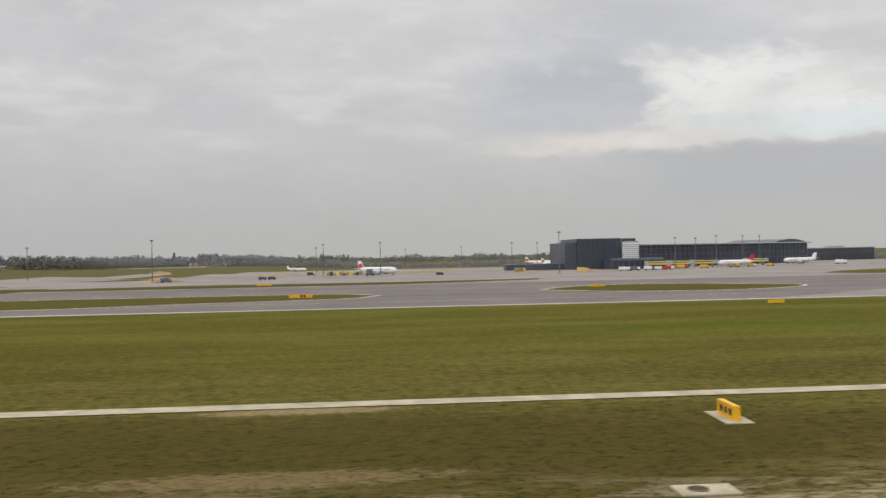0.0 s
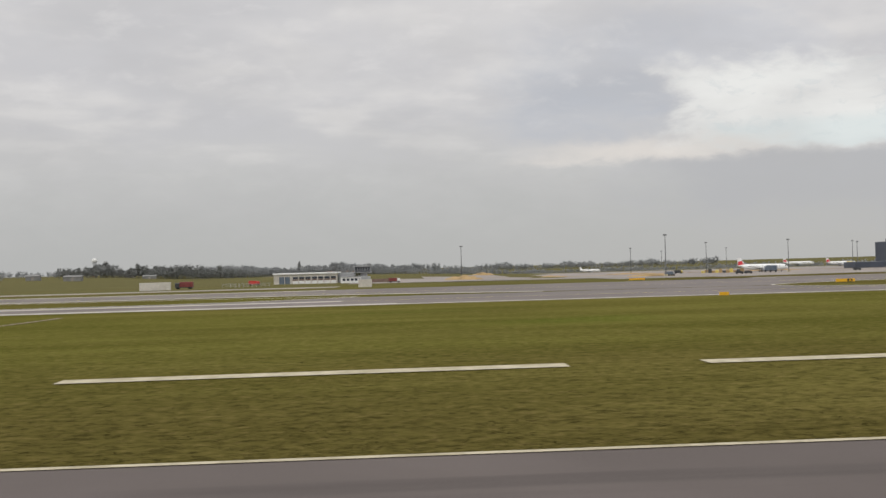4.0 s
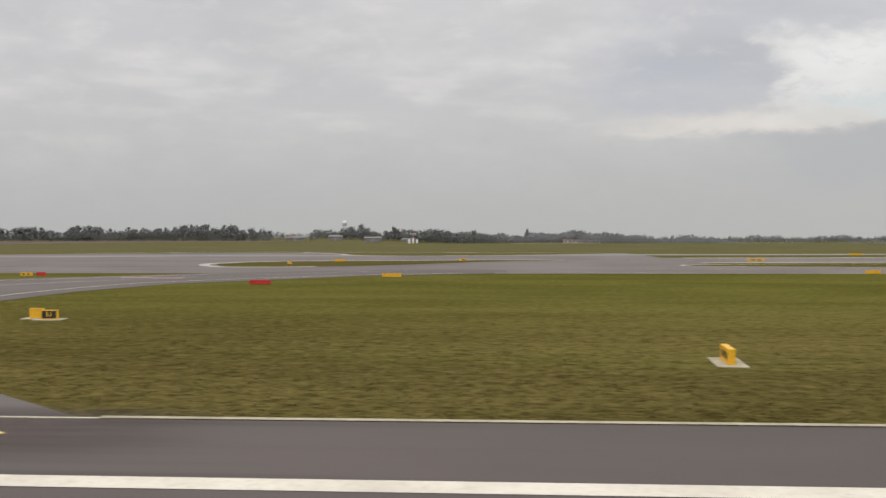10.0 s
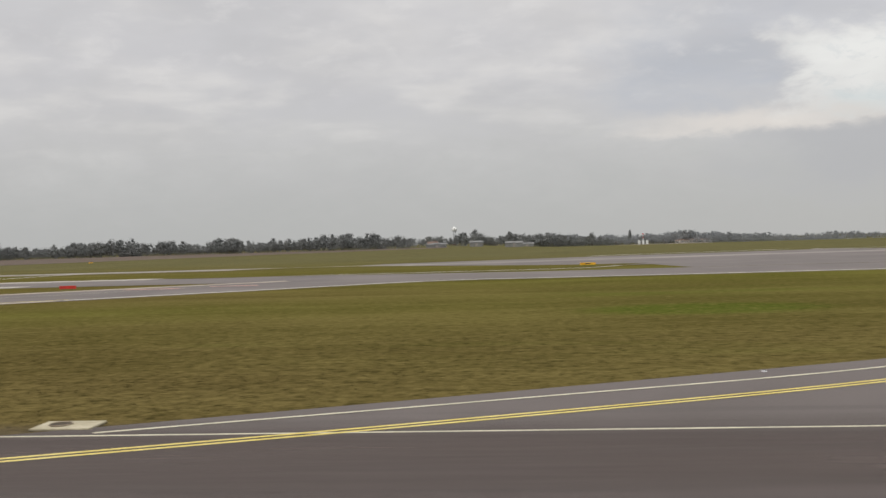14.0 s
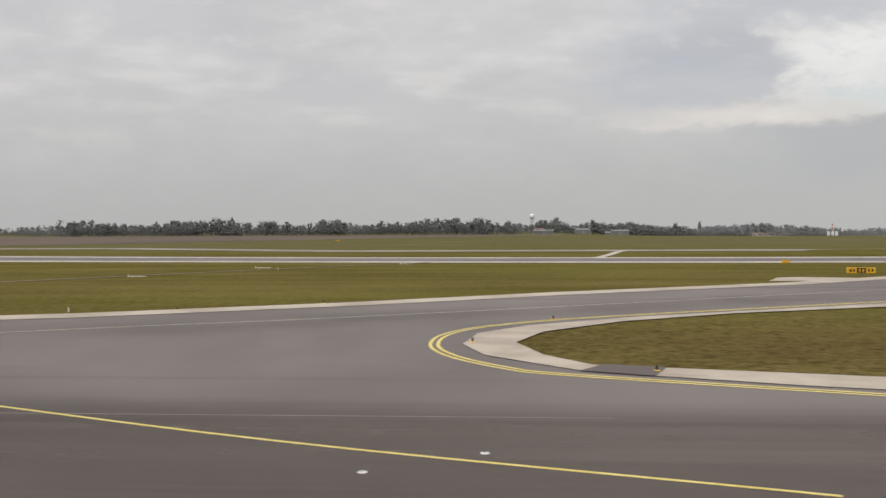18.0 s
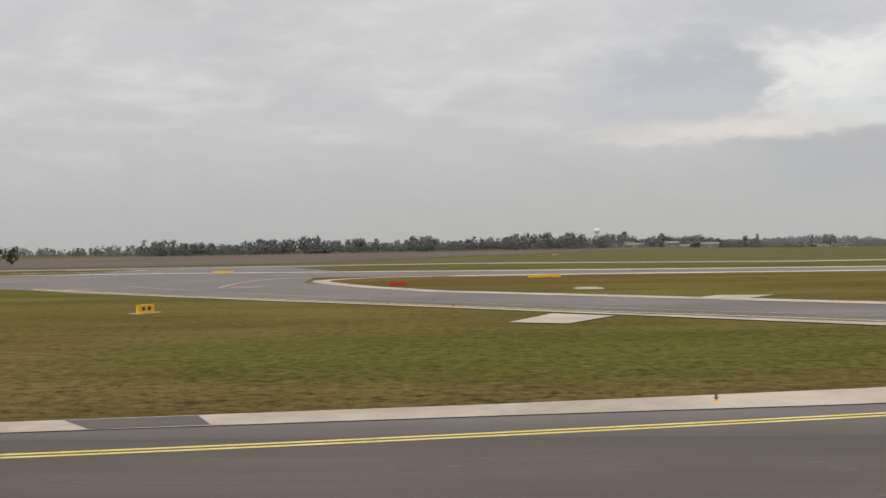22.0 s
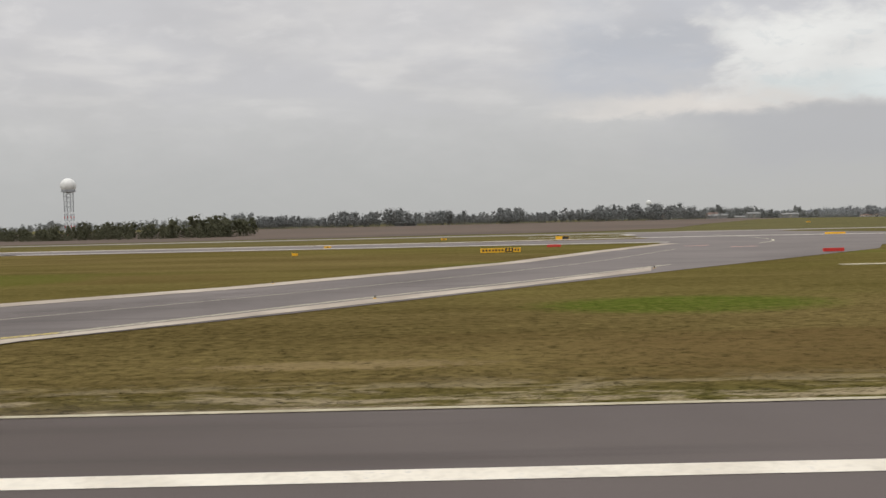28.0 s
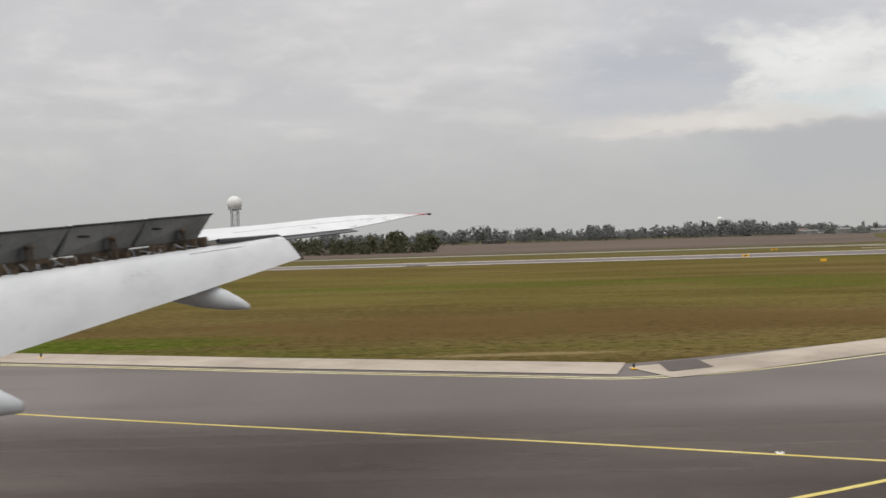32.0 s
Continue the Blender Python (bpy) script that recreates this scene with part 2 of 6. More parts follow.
    # bare earth and stones where the mower does not reach, along the runway
    where = n.math("MAXIMUM", n.ramp(s[0], -45.0, 10.0), n.math("MULTIPLY", n.ramp(s[0], -745.0, -765.0), n.ramp(s[0], -830.0, -815.0)))
    verge = n.math("MULTIPLY", n.math("MULTIPLY", n.ramp(s[1], 26.3, 21.5), n.ramp(s[1], 20.0, 20.8)), n.ramp(n.noise(rows_, 0.8, 6.0, 0.75, 0.5), 0.46, 0.56))
    col = n.mix(n.math("MULTIPLY", n.math("MULTIPLY", verge, where), 0.9), col, (0.33, 0.27, 0.17, 1))
    for x, y, rx, ry, much, tone in DRY:
        off = n.add("ShaderNodeVectorMath", {0: n.add("ShaderNodeVectorMath", {0: pos, 1: (x, y, 0)}, operation="SUBTRACT").outputs[0], 1: (1 / rx, 1 / ry, 0)}, operation="MULTIPLY").outputs[0]
        far_off = n.math("ADD", n.add("ShaderNodeVectorMath", {0: off}, operation="LENGTH").outputs["Value"], n.math("MULTIPLY", n.math("SUBTRACT", mid, 0.5), 1.6))
        col = n.mix(n.math("MULTIPLY", n.ramp(far_off, 1.1, 0.5, 0.0, much), n.ramp(both, 0.40, 0.56, 0.45, 1.0)), col, tone)
    for x, y, rx, ry, much in BARE:
        off = n.add("ShaderNodeVectorMath", {0: n.add("ShaderNodeVectorMath", {0: pos, 1: (x, y, 0)}, operation="SUBTRACT").outputs[0], 1: (1 / rx, 1 / ry, 0)}, operation="MULTIPLY").outputs[0]
        far_off = n.math("ADD", n.add("ShaderNodeVectorMath", {0: off}, operation="LENGTH").outputs["Value"], n.math("MULTIPLY", n.math("SUBTRACT", clumps, 0.5), 3.0))
        col = n.mix(n.ramp(far_off, 1.1, 0.7, 0.0, much), col, (0.30, 0.225, 0.12, 1))
    # hollows between blades get their shade as a dark colour too
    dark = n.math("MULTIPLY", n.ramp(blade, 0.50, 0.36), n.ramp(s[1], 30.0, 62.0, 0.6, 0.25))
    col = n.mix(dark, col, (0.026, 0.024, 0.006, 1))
    p = n.add("ShaderNodeBsdfPrincipled", {"Base Color": col, "Roughness": 1.0, "Specular IOR Level": 0.0})
    bn = n.add("ShaderNodeBump", {"Height": n.math("ADD", fine, blade), "Strength": 0.6, "Distance": 0.08})
    n.tree.links.new(bn.outputs[0], p.inputs["Normal"])
    n.add("ShaderNodeOutputMaterial", {0: p.outputs[0]})
    return m


def asphalt_material(name, a, b, streak=0.5):
    """Asphalt with lanes of paving along the runway, tyre marks and patches."""
    m = bpy.data.materials.new(name)
    m.use_nodes = True
    n = Nodes(m.node_tree)
    pos = n.add("ShaderNodeNewGeometry").outputs["Position"]
    lane = n.add("ShaderNodeVectorMath", {0: pos, 1: (0.02, 0.45, 0.0)}, operation="MULTIPLY").outputs[0]
    lanes = n.noise(lane, 1.0, 3.0, 0.6)
    patch = n.noise(pos, 0.06, 4.0, 0.6, 0.4)
    grain = n.noise(pos, 14.0, 5.0, 0.7)
    col = n.mix(n.ramp(patch, 0.3, 0.7), (*a, 1), (*b, 1))
    col = n.mix(n.math("MULTIPLY", n.ramp(lanes, 0.52, 0.70), streak), col, tuple(0.5 * x for x in a) + (1,))
    col = n.mix(n.math("MULTIPLY", n.ramp(grain, 0.5, 0.8), 0.35), col, tuple(1.35 * x for x in b) + (1,))
    p = n.add("ShaderNodeBsdfPrincipled", {"Base Color": col, "Roughness": n.math("ADD", n.math("MULTIPLY", patch, 0.25), 0.62), "Specular IOR Level": 0.35})
    bn = n.add("ShaderNodeBump", {"Height": grain, "Strength": 0.3, "Distance": 0.02})
    n.tree.links.new(bn.outputs[0], p.inputs["Normal"])
    n.add("ShaderNodeOutputMaterial", {0: p.outputs[0]})
    return m


def leaf_material(name, a, b, scale, fine):
    """Foliage that lets part of the light through."""
    m = bpy.data.materials.new(name)
    m.use_nodes = True
    n = Nodes(m.node_tree)
    pos = n.add("ShaderNodeNewGeometry").outputs
    mixed = n.math("ADD", n.math("MULTIPLY", n.noise(pos["Position"], scale, 4.0, 0.6), 0.7), n.math("MULTIPLY", pos["Random Per Island"], 0.3))
    col = n.mix(n.ramp(mixed, 0.3, 0.7), (*a, 1), (*b, 1))
    col = n.mix(n.math("MULTIPLY", n.ramp(n.noise(pos["Position"], scale * fine, 5.0, 0.65), 0.5, 0.75), 0.3), col, tuple(1.25 * x for x in b) + (1,))
    skin = n.add("ShaderNodeBsdfDiffuse", {"Color": col}).outputs[0]
    thru = n.add("ShaderNodeBsdfTranslucent", {"Color": col}).outputs[0]
    n.add("ShaderNodeOutputMaterial", {0: n.add("ShaderNodeMixShader", {0: 0.45, 1: skin, 2: thru}).outputs[0]})
    return m


def rubber_material(name, colour, least, most):
    """Tyre rubber or dust on pavement, fading out towards the sides of its track."""
    m = bpy.data.materials.new(name)
    m.use_nodes = True
    n = Nodes(m.node_tree)
    pos = n.add("ShaderNodeNewGeometry").outputs["Position"]
    uv = n.add("ShaderNodeSeparateXYZ", {0: n.add("ShaderNodeUVMap").outputs[0]}).outputs
    side = n.math("ABSOLUTE", n.math("SUBTRACT", n.math("MULTIPLY", uv[1], 2.0), 1.0))
    ends = n.math("MULTIPLY", n.ramp(uv[0], 0.0, 0.15), n.ramp(uv[0], 1.0, 0.85))
    lines = n.noise(n.add("ShaderNodeCombineXYZ", {0: n.math("MULTIPLY", uv[0], 4.0), 1: n.math("MULTIPLY", uv[1], 4.5), 2: 0.0}).outputs[0], 1.0, 4.0, 0.6)
    patch = n.noise(pos, 0.15, 3.0, 0.5)
    much = n.math("MULTIPLY", n.math("MULTIPLY", n.ramp(side, 1.0, 0.2), ends), n.math("MULTIPLY", n.ramp(lines, 0.2, 0.75, 0.35, 1.0), n.ramp(patch, 0.25, 0.6, least, most)))
    black = n.add("ShaderNodeBsdfDiffuse", {"Color": (*colour, 1)}).outputs[0]
    clear = n.add("ShaderNodeBsdfTransparent").outputs[0]
    n.add("ShaderNodeOutputMaterial", {0: n.add("ShaderNodeMixShader", {0: much, 1: clear, 2: black}).outputs[0]})
    return m


RUBBER_STAIN = rubber_material("rubber_stain", (0.042, 0.038, 0.036), 0.05, 0.15)
DUST = rubber_material("pavement_dust", (0.122, 0.102, 0.093), 0.75, 0.95)
PALE_DUST = rubber_material("pale_pavement_dust", (0.152, 0.130, 0.117), 0.75, 0.95)
GRASS = grass_material()
ASPHALT = asphalt_material("asphalt_runway", (0.073, 0.057, 0.050), (0.104, 0.085, 0.077), 0.5)
EXIT = asphalt_material("asphalt_exit", (0.086, 0.070, 0.062), (0.127, 0.107, 0.098), 0.4)
TAXI = asphalt_material("asphalt_taxiway", (0.109, 0.091, 0.082), (0.166, 0.143, 0.131), 0.4)
APRON = material("apron_concrete", (0.190, 0.166, 0.148), (0.262, 0.230, 0.205), 0.05, 0.8)
CONCRETE = material("shoulder_concrete", (0.315, 0.264, 0.208), (0.440, 0.379, 0.306), 0.22, 0.85, bump=0.2, c=(0.33, 0.282, 0.225), fine=6.0)
CONCRETE_GREY = material("greyed_concrete", (0.20, 0.176, 0.155), (0.28, 0.25, 0.222), 0.22, 0.85, bump=0.2, c=(0.21, 0.19, 0.165), fine=6.0)
SLAB = material("slab_concrete", (0.33, 0.29, 0.19), (0.46, 0.41, 0.29), 0.8, 0.85, bump=0.2)
SLAB_OLD = material("old_slab_concrete", (0.15, 0.115, 0.075), (0.26, 0.21, 0.15), 1.2, 0.9, bump=0.4)
SOIL = material("dark_soil", (0.035, 0.027, 0.015), (0.07, 0.052, 0.03), 1.5, 0.95, bump=0.4)
WHITE_LINE = material("white_marking", (0.60, 0.55, 0.455), (0.71, 0.66, 0.555), 0.5, 0.7, c=(0.45, 0.43, 0.39))
YELLOW_LINE = material("yellow_marking", (0.60, 0.47, 0.10), (0.68, 0.56, 0.18), 0.6, 0.7)
WORN_YELLOW = material("worn_yellow_marking", (0.50, 0.43, 0.20), (0.60, 0.54, 0.32), 0.12, 0.7)
PALE_LINE = material("worn_pale_marking", (0.45, 0.42, 0.31), (0.58, 0.54, 0.40), 0.6, 0.7)
RED_LINE = material("red_marking", (0.45, 0.22, 0.19), (0.55, 0.30, 0.26), 0.6, 0.7)
YELLOW = material("sign_yellow", (0.75, 0.40, 0.015), (0.80, 0.46, 0.02), 1.0, 0.5)
RED = material("sign_red", (0.50, 0.025, 0.02), (0.56, 0.035, 0.025), 1.0, 0.5)
BLACK = material("sign_black", (0.015, 0.015, 0.015), (0.025, 0.025, 0.025), 1.0, 0.5)
WHITE = material("white_paint", (0.72, 0.73, 0.72), (0.80, 0.80, 0.79), 0.6, 0.35)
RADOME = material("radome_shell", (0.68, 0.69, 0.66), (0.74, 0.74, 0.71), 0.4, 0.5)
STEEL = material("galvanised_steel", (0.30, 0.31, 0.32), (0.38, 0.39, 0.40), 2.0, 0.45, metal=0.6)
DARK_STEEL = material("dark_metal", (0.05, 0.052, 0.055), (0.08, 0.082, 0.085), 2.0, 0.5, metal=0.3)
GLASS_DARK = material("facade_glass", (0.034, 0.042, 0.056), (0.056, 0.066, 0.084), 0.05, 0.18)
FACADE = material("dark_facade", (0.046, 0.056, 0.078), (0.066, 0.078, 0.104), 0.05, 0.35)
GREY_PANEL = material("grey_panel", (0.30, 0.31, 0.32), (0.38, 0.39, 0.40), 0.3, 0.5)
SPOILER = material("spoiler_grey", (0.125, 0.130, 0.130), (0.175, 0.180, 0.178), 1.2, 0.45, c=(0.16, 0.16, 0.15))
PRIMER = material("wing_bay_primer", (0.026, 0.018, 0.011), (0.105, 0.070, 0.036), 6.0, 0.6, c=(0.05, 0.04, 0.03))
WING = material("wing_white", (0.66, 0.68, 0.69), (0.74, 0.75, 0.75), 0.25, 0.3, c=(0.58, 0.60, 0.61), stretch=(1, 0.3, 1))
FAIRING = material("fairing_grey", (0.48, 0.50, 0.51), (0.56, 0.58, 0.58), 0.5, 0.3)
FIELD = material("ploughed_field", (0.070, 0.045, 0.029), (0.098, 0.066, 0.043), 0.008, 1.0, fine=30, stretch=(1, 2.5, 1))
FIELD_PALE = material("stubble_field", (0.20, 0.16, 0.115), (0.26, 0.21, 0.15), 0.01, 0.95, fine=30)
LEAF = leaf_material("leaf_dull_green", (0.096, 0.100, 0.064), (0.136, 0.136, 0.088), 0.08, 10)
# distant foliage: haze is mixed into these paler, greyer leaf colours
LEAF_HAZE = leaf_material("leaf_haze", (0.215, 0.225, 0.220), (0.285, 0.292, 0.282), 0.03, 16)
LEAF_FAR_HAZE = leaf_material("leaf_far_haze", (0.30, 0.315, 0.32), (0.36, 0.37, 0.37), 0.02, 16)
BARK = material("bark", (0.05, 0.04, 0.03), (0.09, 0.075, 0.06), 1.0, 0.9)
ROOF_TILE = material("roof_tiles", (0.15, 0.10, 0.08), (0.20, 0.14, 0.11), 1.0, 0.85)
PLASTER = material("plaster", (0.50, 0.47, 0.42), (0.60, 0.57, 0.52), 0.3, 0.85)
SHED = material("shed_cladding", (0.17, 0.17, 0.165), (0.22, 0.22, 0.21), 0.3, 0.8)
HOUSE_WALL = material("weathered_plaster", (0.24, 0.22, 0.20), (0.33, 0.31, 0.28), 0.3, 0.9)
RUBBER = material("rubber", (0.012, 0.012, 0.012), (0.02, 0.02, 0.02), 2.0, 0.8)
ORANGE_EARTH = material("orange_earth", (0.26, 0.18, 0.08), (0.38, 0.26, 0.12), 0.3, 0.9)
MAROON = material("maroon_paint", (0.16, 0.03, 0.03), (0.21, 0.045, 0.04), 0.8, 0.5)
BLUE_GREY = material("bluegrey_paint", (0.09, 0.12, 0.16), (0.13, 0.16, 0.20), 0.8, 0.5)


# ---------------------------------------------------------------- building blocks
def mesh_of(name, bm, mat, smooth=False):
    bm.transform(Matrix.Scale(K, 4))
    me = bpy.data.meshes.new(name)
    bm.to_mesh(me)
    bm.free()
    me.materials.append(mat)
    if smooth:
        me.polygons.foreach_set("use_smooth", [True] * len(me.polygons))
    return me


def part(name, bm, mat, parent=None, label="", smooth=False, at=None):
    ob = new(name, mesh_of(name, bm, mat, smooth))
    ob.parent = parent
    if at is not None:
        ob.matrix_basis = at
    return tagged(ob, label)


def thing(name, x, y, z=0.0, turn=0.0, label="", category="", group="", kind=""):
    ob = new(name)
    ob.empty_display_size = 0.2
    ob.matrix_basis = pose(K * x, K * y, K * z, 0, 0, turn)
    return tagged(ob, label, category, group, kind)


def box(bm, x0, x1, y0, y1, z0, z1, bevel=0.0):
    made = bmesh.ops.create_cube(bm, size=1.0, matrix=Matrix.Translation(((x0 + x1) / 2, (y0 + y1) / 2, (z0 + z1) / 2)) @ Matrix.Diagonal((x1 - x0, y1 - y0, z1 - z0, 1)))
    if bevel:
        edges = list({e for v in made["verts"] for e in v.link_edges})
        bmesh.ops.bevel(bm, geom=edges, offset=bevel, segments=2, profile=0.5, affect="EDGES")
    return bm


def block(x0, x1, y0, y1, z0, z1, bevel=0.0):
    return box(bmesh.new(), x0, x1, y0, y1, z0, z1, bevel)


def rod(bm, a, b, r0, r1=None, n=8):
    a, b = Vector(a), Vector(b)
    turn = (b - a).to_track_quat("Z", "Y").to_matrix().to_4x4()
    bmesh.ops.create_cone(bm, cap_ends=True, segments=n, radius1=r0, radius2=r0 if r1 is None else r1, depth=(b - a).length, matrix=Matrix.Translation((a + b) / 2) @ turn)
    return bm


def sheet(points, z, thick=0.0):
    """A flat polygon of plan points, facing up."""
    bm = bmesh.new()
    vs = [bm.verts.new((x, y, z)) for x, y in points]
    f = bm.faces.new(vs)
    bm.normal_update()
    if f.normal.z < 0:
        f.normal_flip()
    if len(vs) > 4:
        bmesh.ops.triangulate(bm, faces=[f])
    return bm


def smooth_line(points, steps=6):
    """A curve through plan points (Catmull-Rom)."""
    ps = [Vector(p) for p in points]
    ps = [2 * ps[0] - ps[1]] + ps + [2 * ps[-1] - ps[-2]]
    out = []
    for i in range(1, len(ps) - 2):
        p0, p1, p2, p3 = ps[i - 1:i + 3]
        for k in range(steps):
            t = k / steps
            out.append(0.5 * (2 * p1 + (p2 - p0) * t + (2 * p0 - 5 * p1 + 4 * p2 - p3) * t * t + (3 * p1 - p0 - 3 * p2 + p3) * t ** 3))
    return out + [ps[-2]]


def ribbon(points, width, z, shift=0.0):
    """A painted line or strip of a width along a plan curve, shifted to its left."""
    bm = bmesh.new()
    last = None
    ps = [Vector(p) for p in points]
    for i, p in enumerate(ps):
        d = (ps[min(i + 1, len(ps) - 1)] - ps[max(i - 1, 0)]).normalized()
        side = Vector((-d.y, d.x))
        a = bm.verts.new((*(p + side * (shift + width / 2)), z))
        b = bm.verts.new((*(p + side * (shift - width / 2)), z))
        if last:
            bm.faces.new((last[0], last[1], b, a))
        last = (a, b)
    return bm


def setting(name, bm, mat, label, category, kind="structure"):
    ob = part(name, bm, mat, None, label)
    return tagged(ob, category=category, kind=kind)


# ---------------------------------------------------------------- ground and pavements
def ease(v, a, b):
    t = min(1.0, max(0.0, (v - a) / (b - a)))
    return t * t * (3 - 2 * t)


def height(x, y):
    """The lie of the land: flat round the runway, dipping slowly beyond the apron."""
    dip = -(8.0 * ease(x, -640, -430) + 5.0 * ease(x, -150, 120)) * ease(y, 640, 1300)
    apron = -2.8 * ease(x, -130, 10) * ease(y, 250, 480)
    return dip + apron


def make_ground():
    xs = [-6000, -4500, -3400, -2600, -2000, -1600] + list(range(-1400, 1001, 50)) + [1200, 1600, 2200, 3000, 4500, 6000]
    ys = [-2500, -800, -200, 0, 27, 80, 135, 200, 270, 340, 420, 500, 580, 640] + list(range(700, 2001, 65)) + [2200, 2500, 2900, 3500, 4300, 5200, 6000]
    bm = bmesh.new()
    grid = [[bm.verts.new((x, y, height(x, y))) for x in xs] for y in ys]
    for j in range(len(ys) - 1):
        for i in range(len(xs) - 1):
            bm.faces.new((grid[j][i], grid[j][i + 1], grid[j + 1][i + 1], grid[j + 1][i]))
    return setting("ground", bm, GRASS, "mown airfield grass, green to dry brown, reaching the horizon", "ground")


make_ground()
GRASS_EDGE, EDGE_LINE = 27.0, 19.93
setting("runway", sheet([(900, -33), (900, GRASS_EDGE), (-1900, GRASS_EDGE), (-1900, -33)], 0.03), ASPHALT, "grey asphalt runway with darker lanes of paving", "runway")

# parallel taxiway, its second lane and the apron
near = [(900, 135), (-430, 135), (-560, 135), (-620, 148), (-700, 154), (-760, 160), (-850, 172), (-960, 186), (-1040, 196), (-1180, 206), (-1600, 225)]
far = [(x, y + (40 if x > -200 or -1000 < x < -780 else 30)) for x, y in reversed(near)]
far.insert(-1, (-200, 172))
setting("taxiway_1", sheet(near + far, 0.03), TAXI, "grey asphalt taxiway parallel to the runway", "taxiway")
setting("taxiway_2", sheet([(900, 174), (-60, 174), (-120, 190), (-260, 192), (-440, 176), (-600, 200), (-600, 212), (-440, 232), (-200, 232), (-60, 236), (900, 236)], 0.028), TAXI, "grey asphalt taxiway behind the grass islands", "taxiway")
bm = bmesh.new()
apron_y = (235, 270, 310, 340, 380, 420, 500, 580, 640)
grid = [[bm.verts.new((x, y, height(x, y) + 0.06)) for x in range(-120, 901, 30)] for y in apron_y]
for j in range(len(grid) - 1):
    for i in range(len(grid[0]) - 1):
        x = -120 + 30 * i
        if x >= 0 or apron_y[j] >= 310 - 0.6 * (x + 120) and apron_y[j] < 420 + 1.5 * (x + 120):
            bm.faces.new((grid[j][i], grid[j][i + 1], grid[j + 1][i + 1], grid[j + 1][i]))
bmesh.ops.delete(bm, geom=[v for v in bm.verts if not v.link_faces], context="VERTS")
setting("apron", bm, APRON, "pale concrete apron with worn joints", "apron")
EARTH_STRIPS = (([(-60, 440), (-20, 462), (40, 500), (110, 520)], 5), ([(60, 520), (120, 505), (178, 500), (240, 470)], 5), ([(60, 425), (140, 412), (220, 415), (275, 430)], 4), ([(-8, 372), (10, 362), (24, 356)], 6))
for i, (line, wide) in enumerate(EARTH_STRIPS):
    bm = ribbon(smooth_line(line, 5), wide, 0)
    for v in bm.verts:
        v.co.z = height(v.co.x, v.co.y) + 0.3
    setting("earth_strip_%d" % (i + 1), bm, ORANGE_EARTH, "strip of bare orange earth dug up beside the apron", "ground")
setting("service_road", ribbon([(-120, 268), (-260, 272), (-450, 262), (-600, 240), (-770, 250), (-860, 300), (-900, 305), (-1000, 312), (-1180, 320), (-1700, 345)], 16, 0.03), APRON, "pale narrow service road across the grass", "road")

setting("taxiway_3", sheet([(-528, 166), (-533, 199), (-560, 207), (-610, 246), (-600, 262), (-530, 288), (-470, 302), (-440, 312), (-400, 306), (-340, 294), (-340, 166)], 0.022), TAXI, "wide asphalt junction of taxiways", "taxiway")
setting("taxiway_4", sheet([(-984, 200), (-978, 262), (-976, 290), (-962, 316), (-900, 312), (-925, 283), (-905, 240), (-890, 200)], 0.022), TAXI, "asphalt link from the taxiway to the service road", "taxiway")

# rapid exits between runway and parallel taxiway
exit_a = [(-398, 26.5), (-405, 32), (-413.6, 39.2), (-421, 47), (-426.5, 55.2), (-430, 66), (-431, 75.4), (-430.3, 90), (-425.7, 104.4), (-404, 127), (-383, 136),
          (-383, 150), (-409.6, 148.3), (-430, 135.2), (-450.6, 119), (-467.3, 104.7), (-480.5, 90.6), (-494, 73), (-507, 62.4), (-522.9, 53.1), (-546, 41), (-563, 34.1), (-582, 26.5)]
setting("exit_1", sheet(exit_a, 0.034), EXIT, "curving asphalt rapid exit from the runway", "taxiway")
triangle = [(-446, 27.2), (-448.7, 35.3), (-452.9, 44), (-456.5, 54.6), (-458.8, 66.5), (-460.5, 73), (-465, 71.5), (-470.5, 65.3), (-478.7, 56.8), (-485.6, 51), (-493.8, 43.5), (-501.5, 36.5), (-505.2, 33.3), (-509.6, 30.6), (-511.6, 29.2), (-512, 28), (-511.6, 27.0)]
setting("grass_island_1", sheet(triangle, 0.06), GRASS, "triangle of dry grass between two exits", "grass")
exits_b = [(-600, 118), (-621, 104), (-645, 94), (-661, 82), (-681, 73.4), (-694.5, 66), (-707, 61.3), (-715.6, 55.7), (-721, 50.0), (-722.7, 45), (-721.5, 40.6), (-719.5, 37.6), (-704, 33.8), (-692.6, 32), (-680, 29.6), (-640, 26.5),
           (-895, 26.5), (-876, 29.2), (-858, 32), (-844, 34.6), (-828, 38.3), (-825, 40.2), (-822.3, 43), (-821.8, 46), (-822.5, 51), (-829, 58), (-847, 71.5), (-862, 82.8), (-882, 97), (-898, 108.6), (-920, 124), (-935, 138), (-964, 157), (-975, 190),
           (-896, 182), (-892, 151.6), (-877, 130.7), (-856, 106.7), (-844, 98), (-822, 81), (-805, 69.5), (-787, 60.5), (-777, 55.5), (-771.5, 51.5), (-765, 55), (-754, 58.8), (-736.5, 67.8), (-717.4, 80), (-692, 93.8), (-677, 105), (-663, 112), (-626, 135), (-603, 150), (-575, 138)]
setting("exit_2", sheet(exits_b, 0.036), TAXI, "two asphalt rapid exits that meet at the runway", "taxiway")
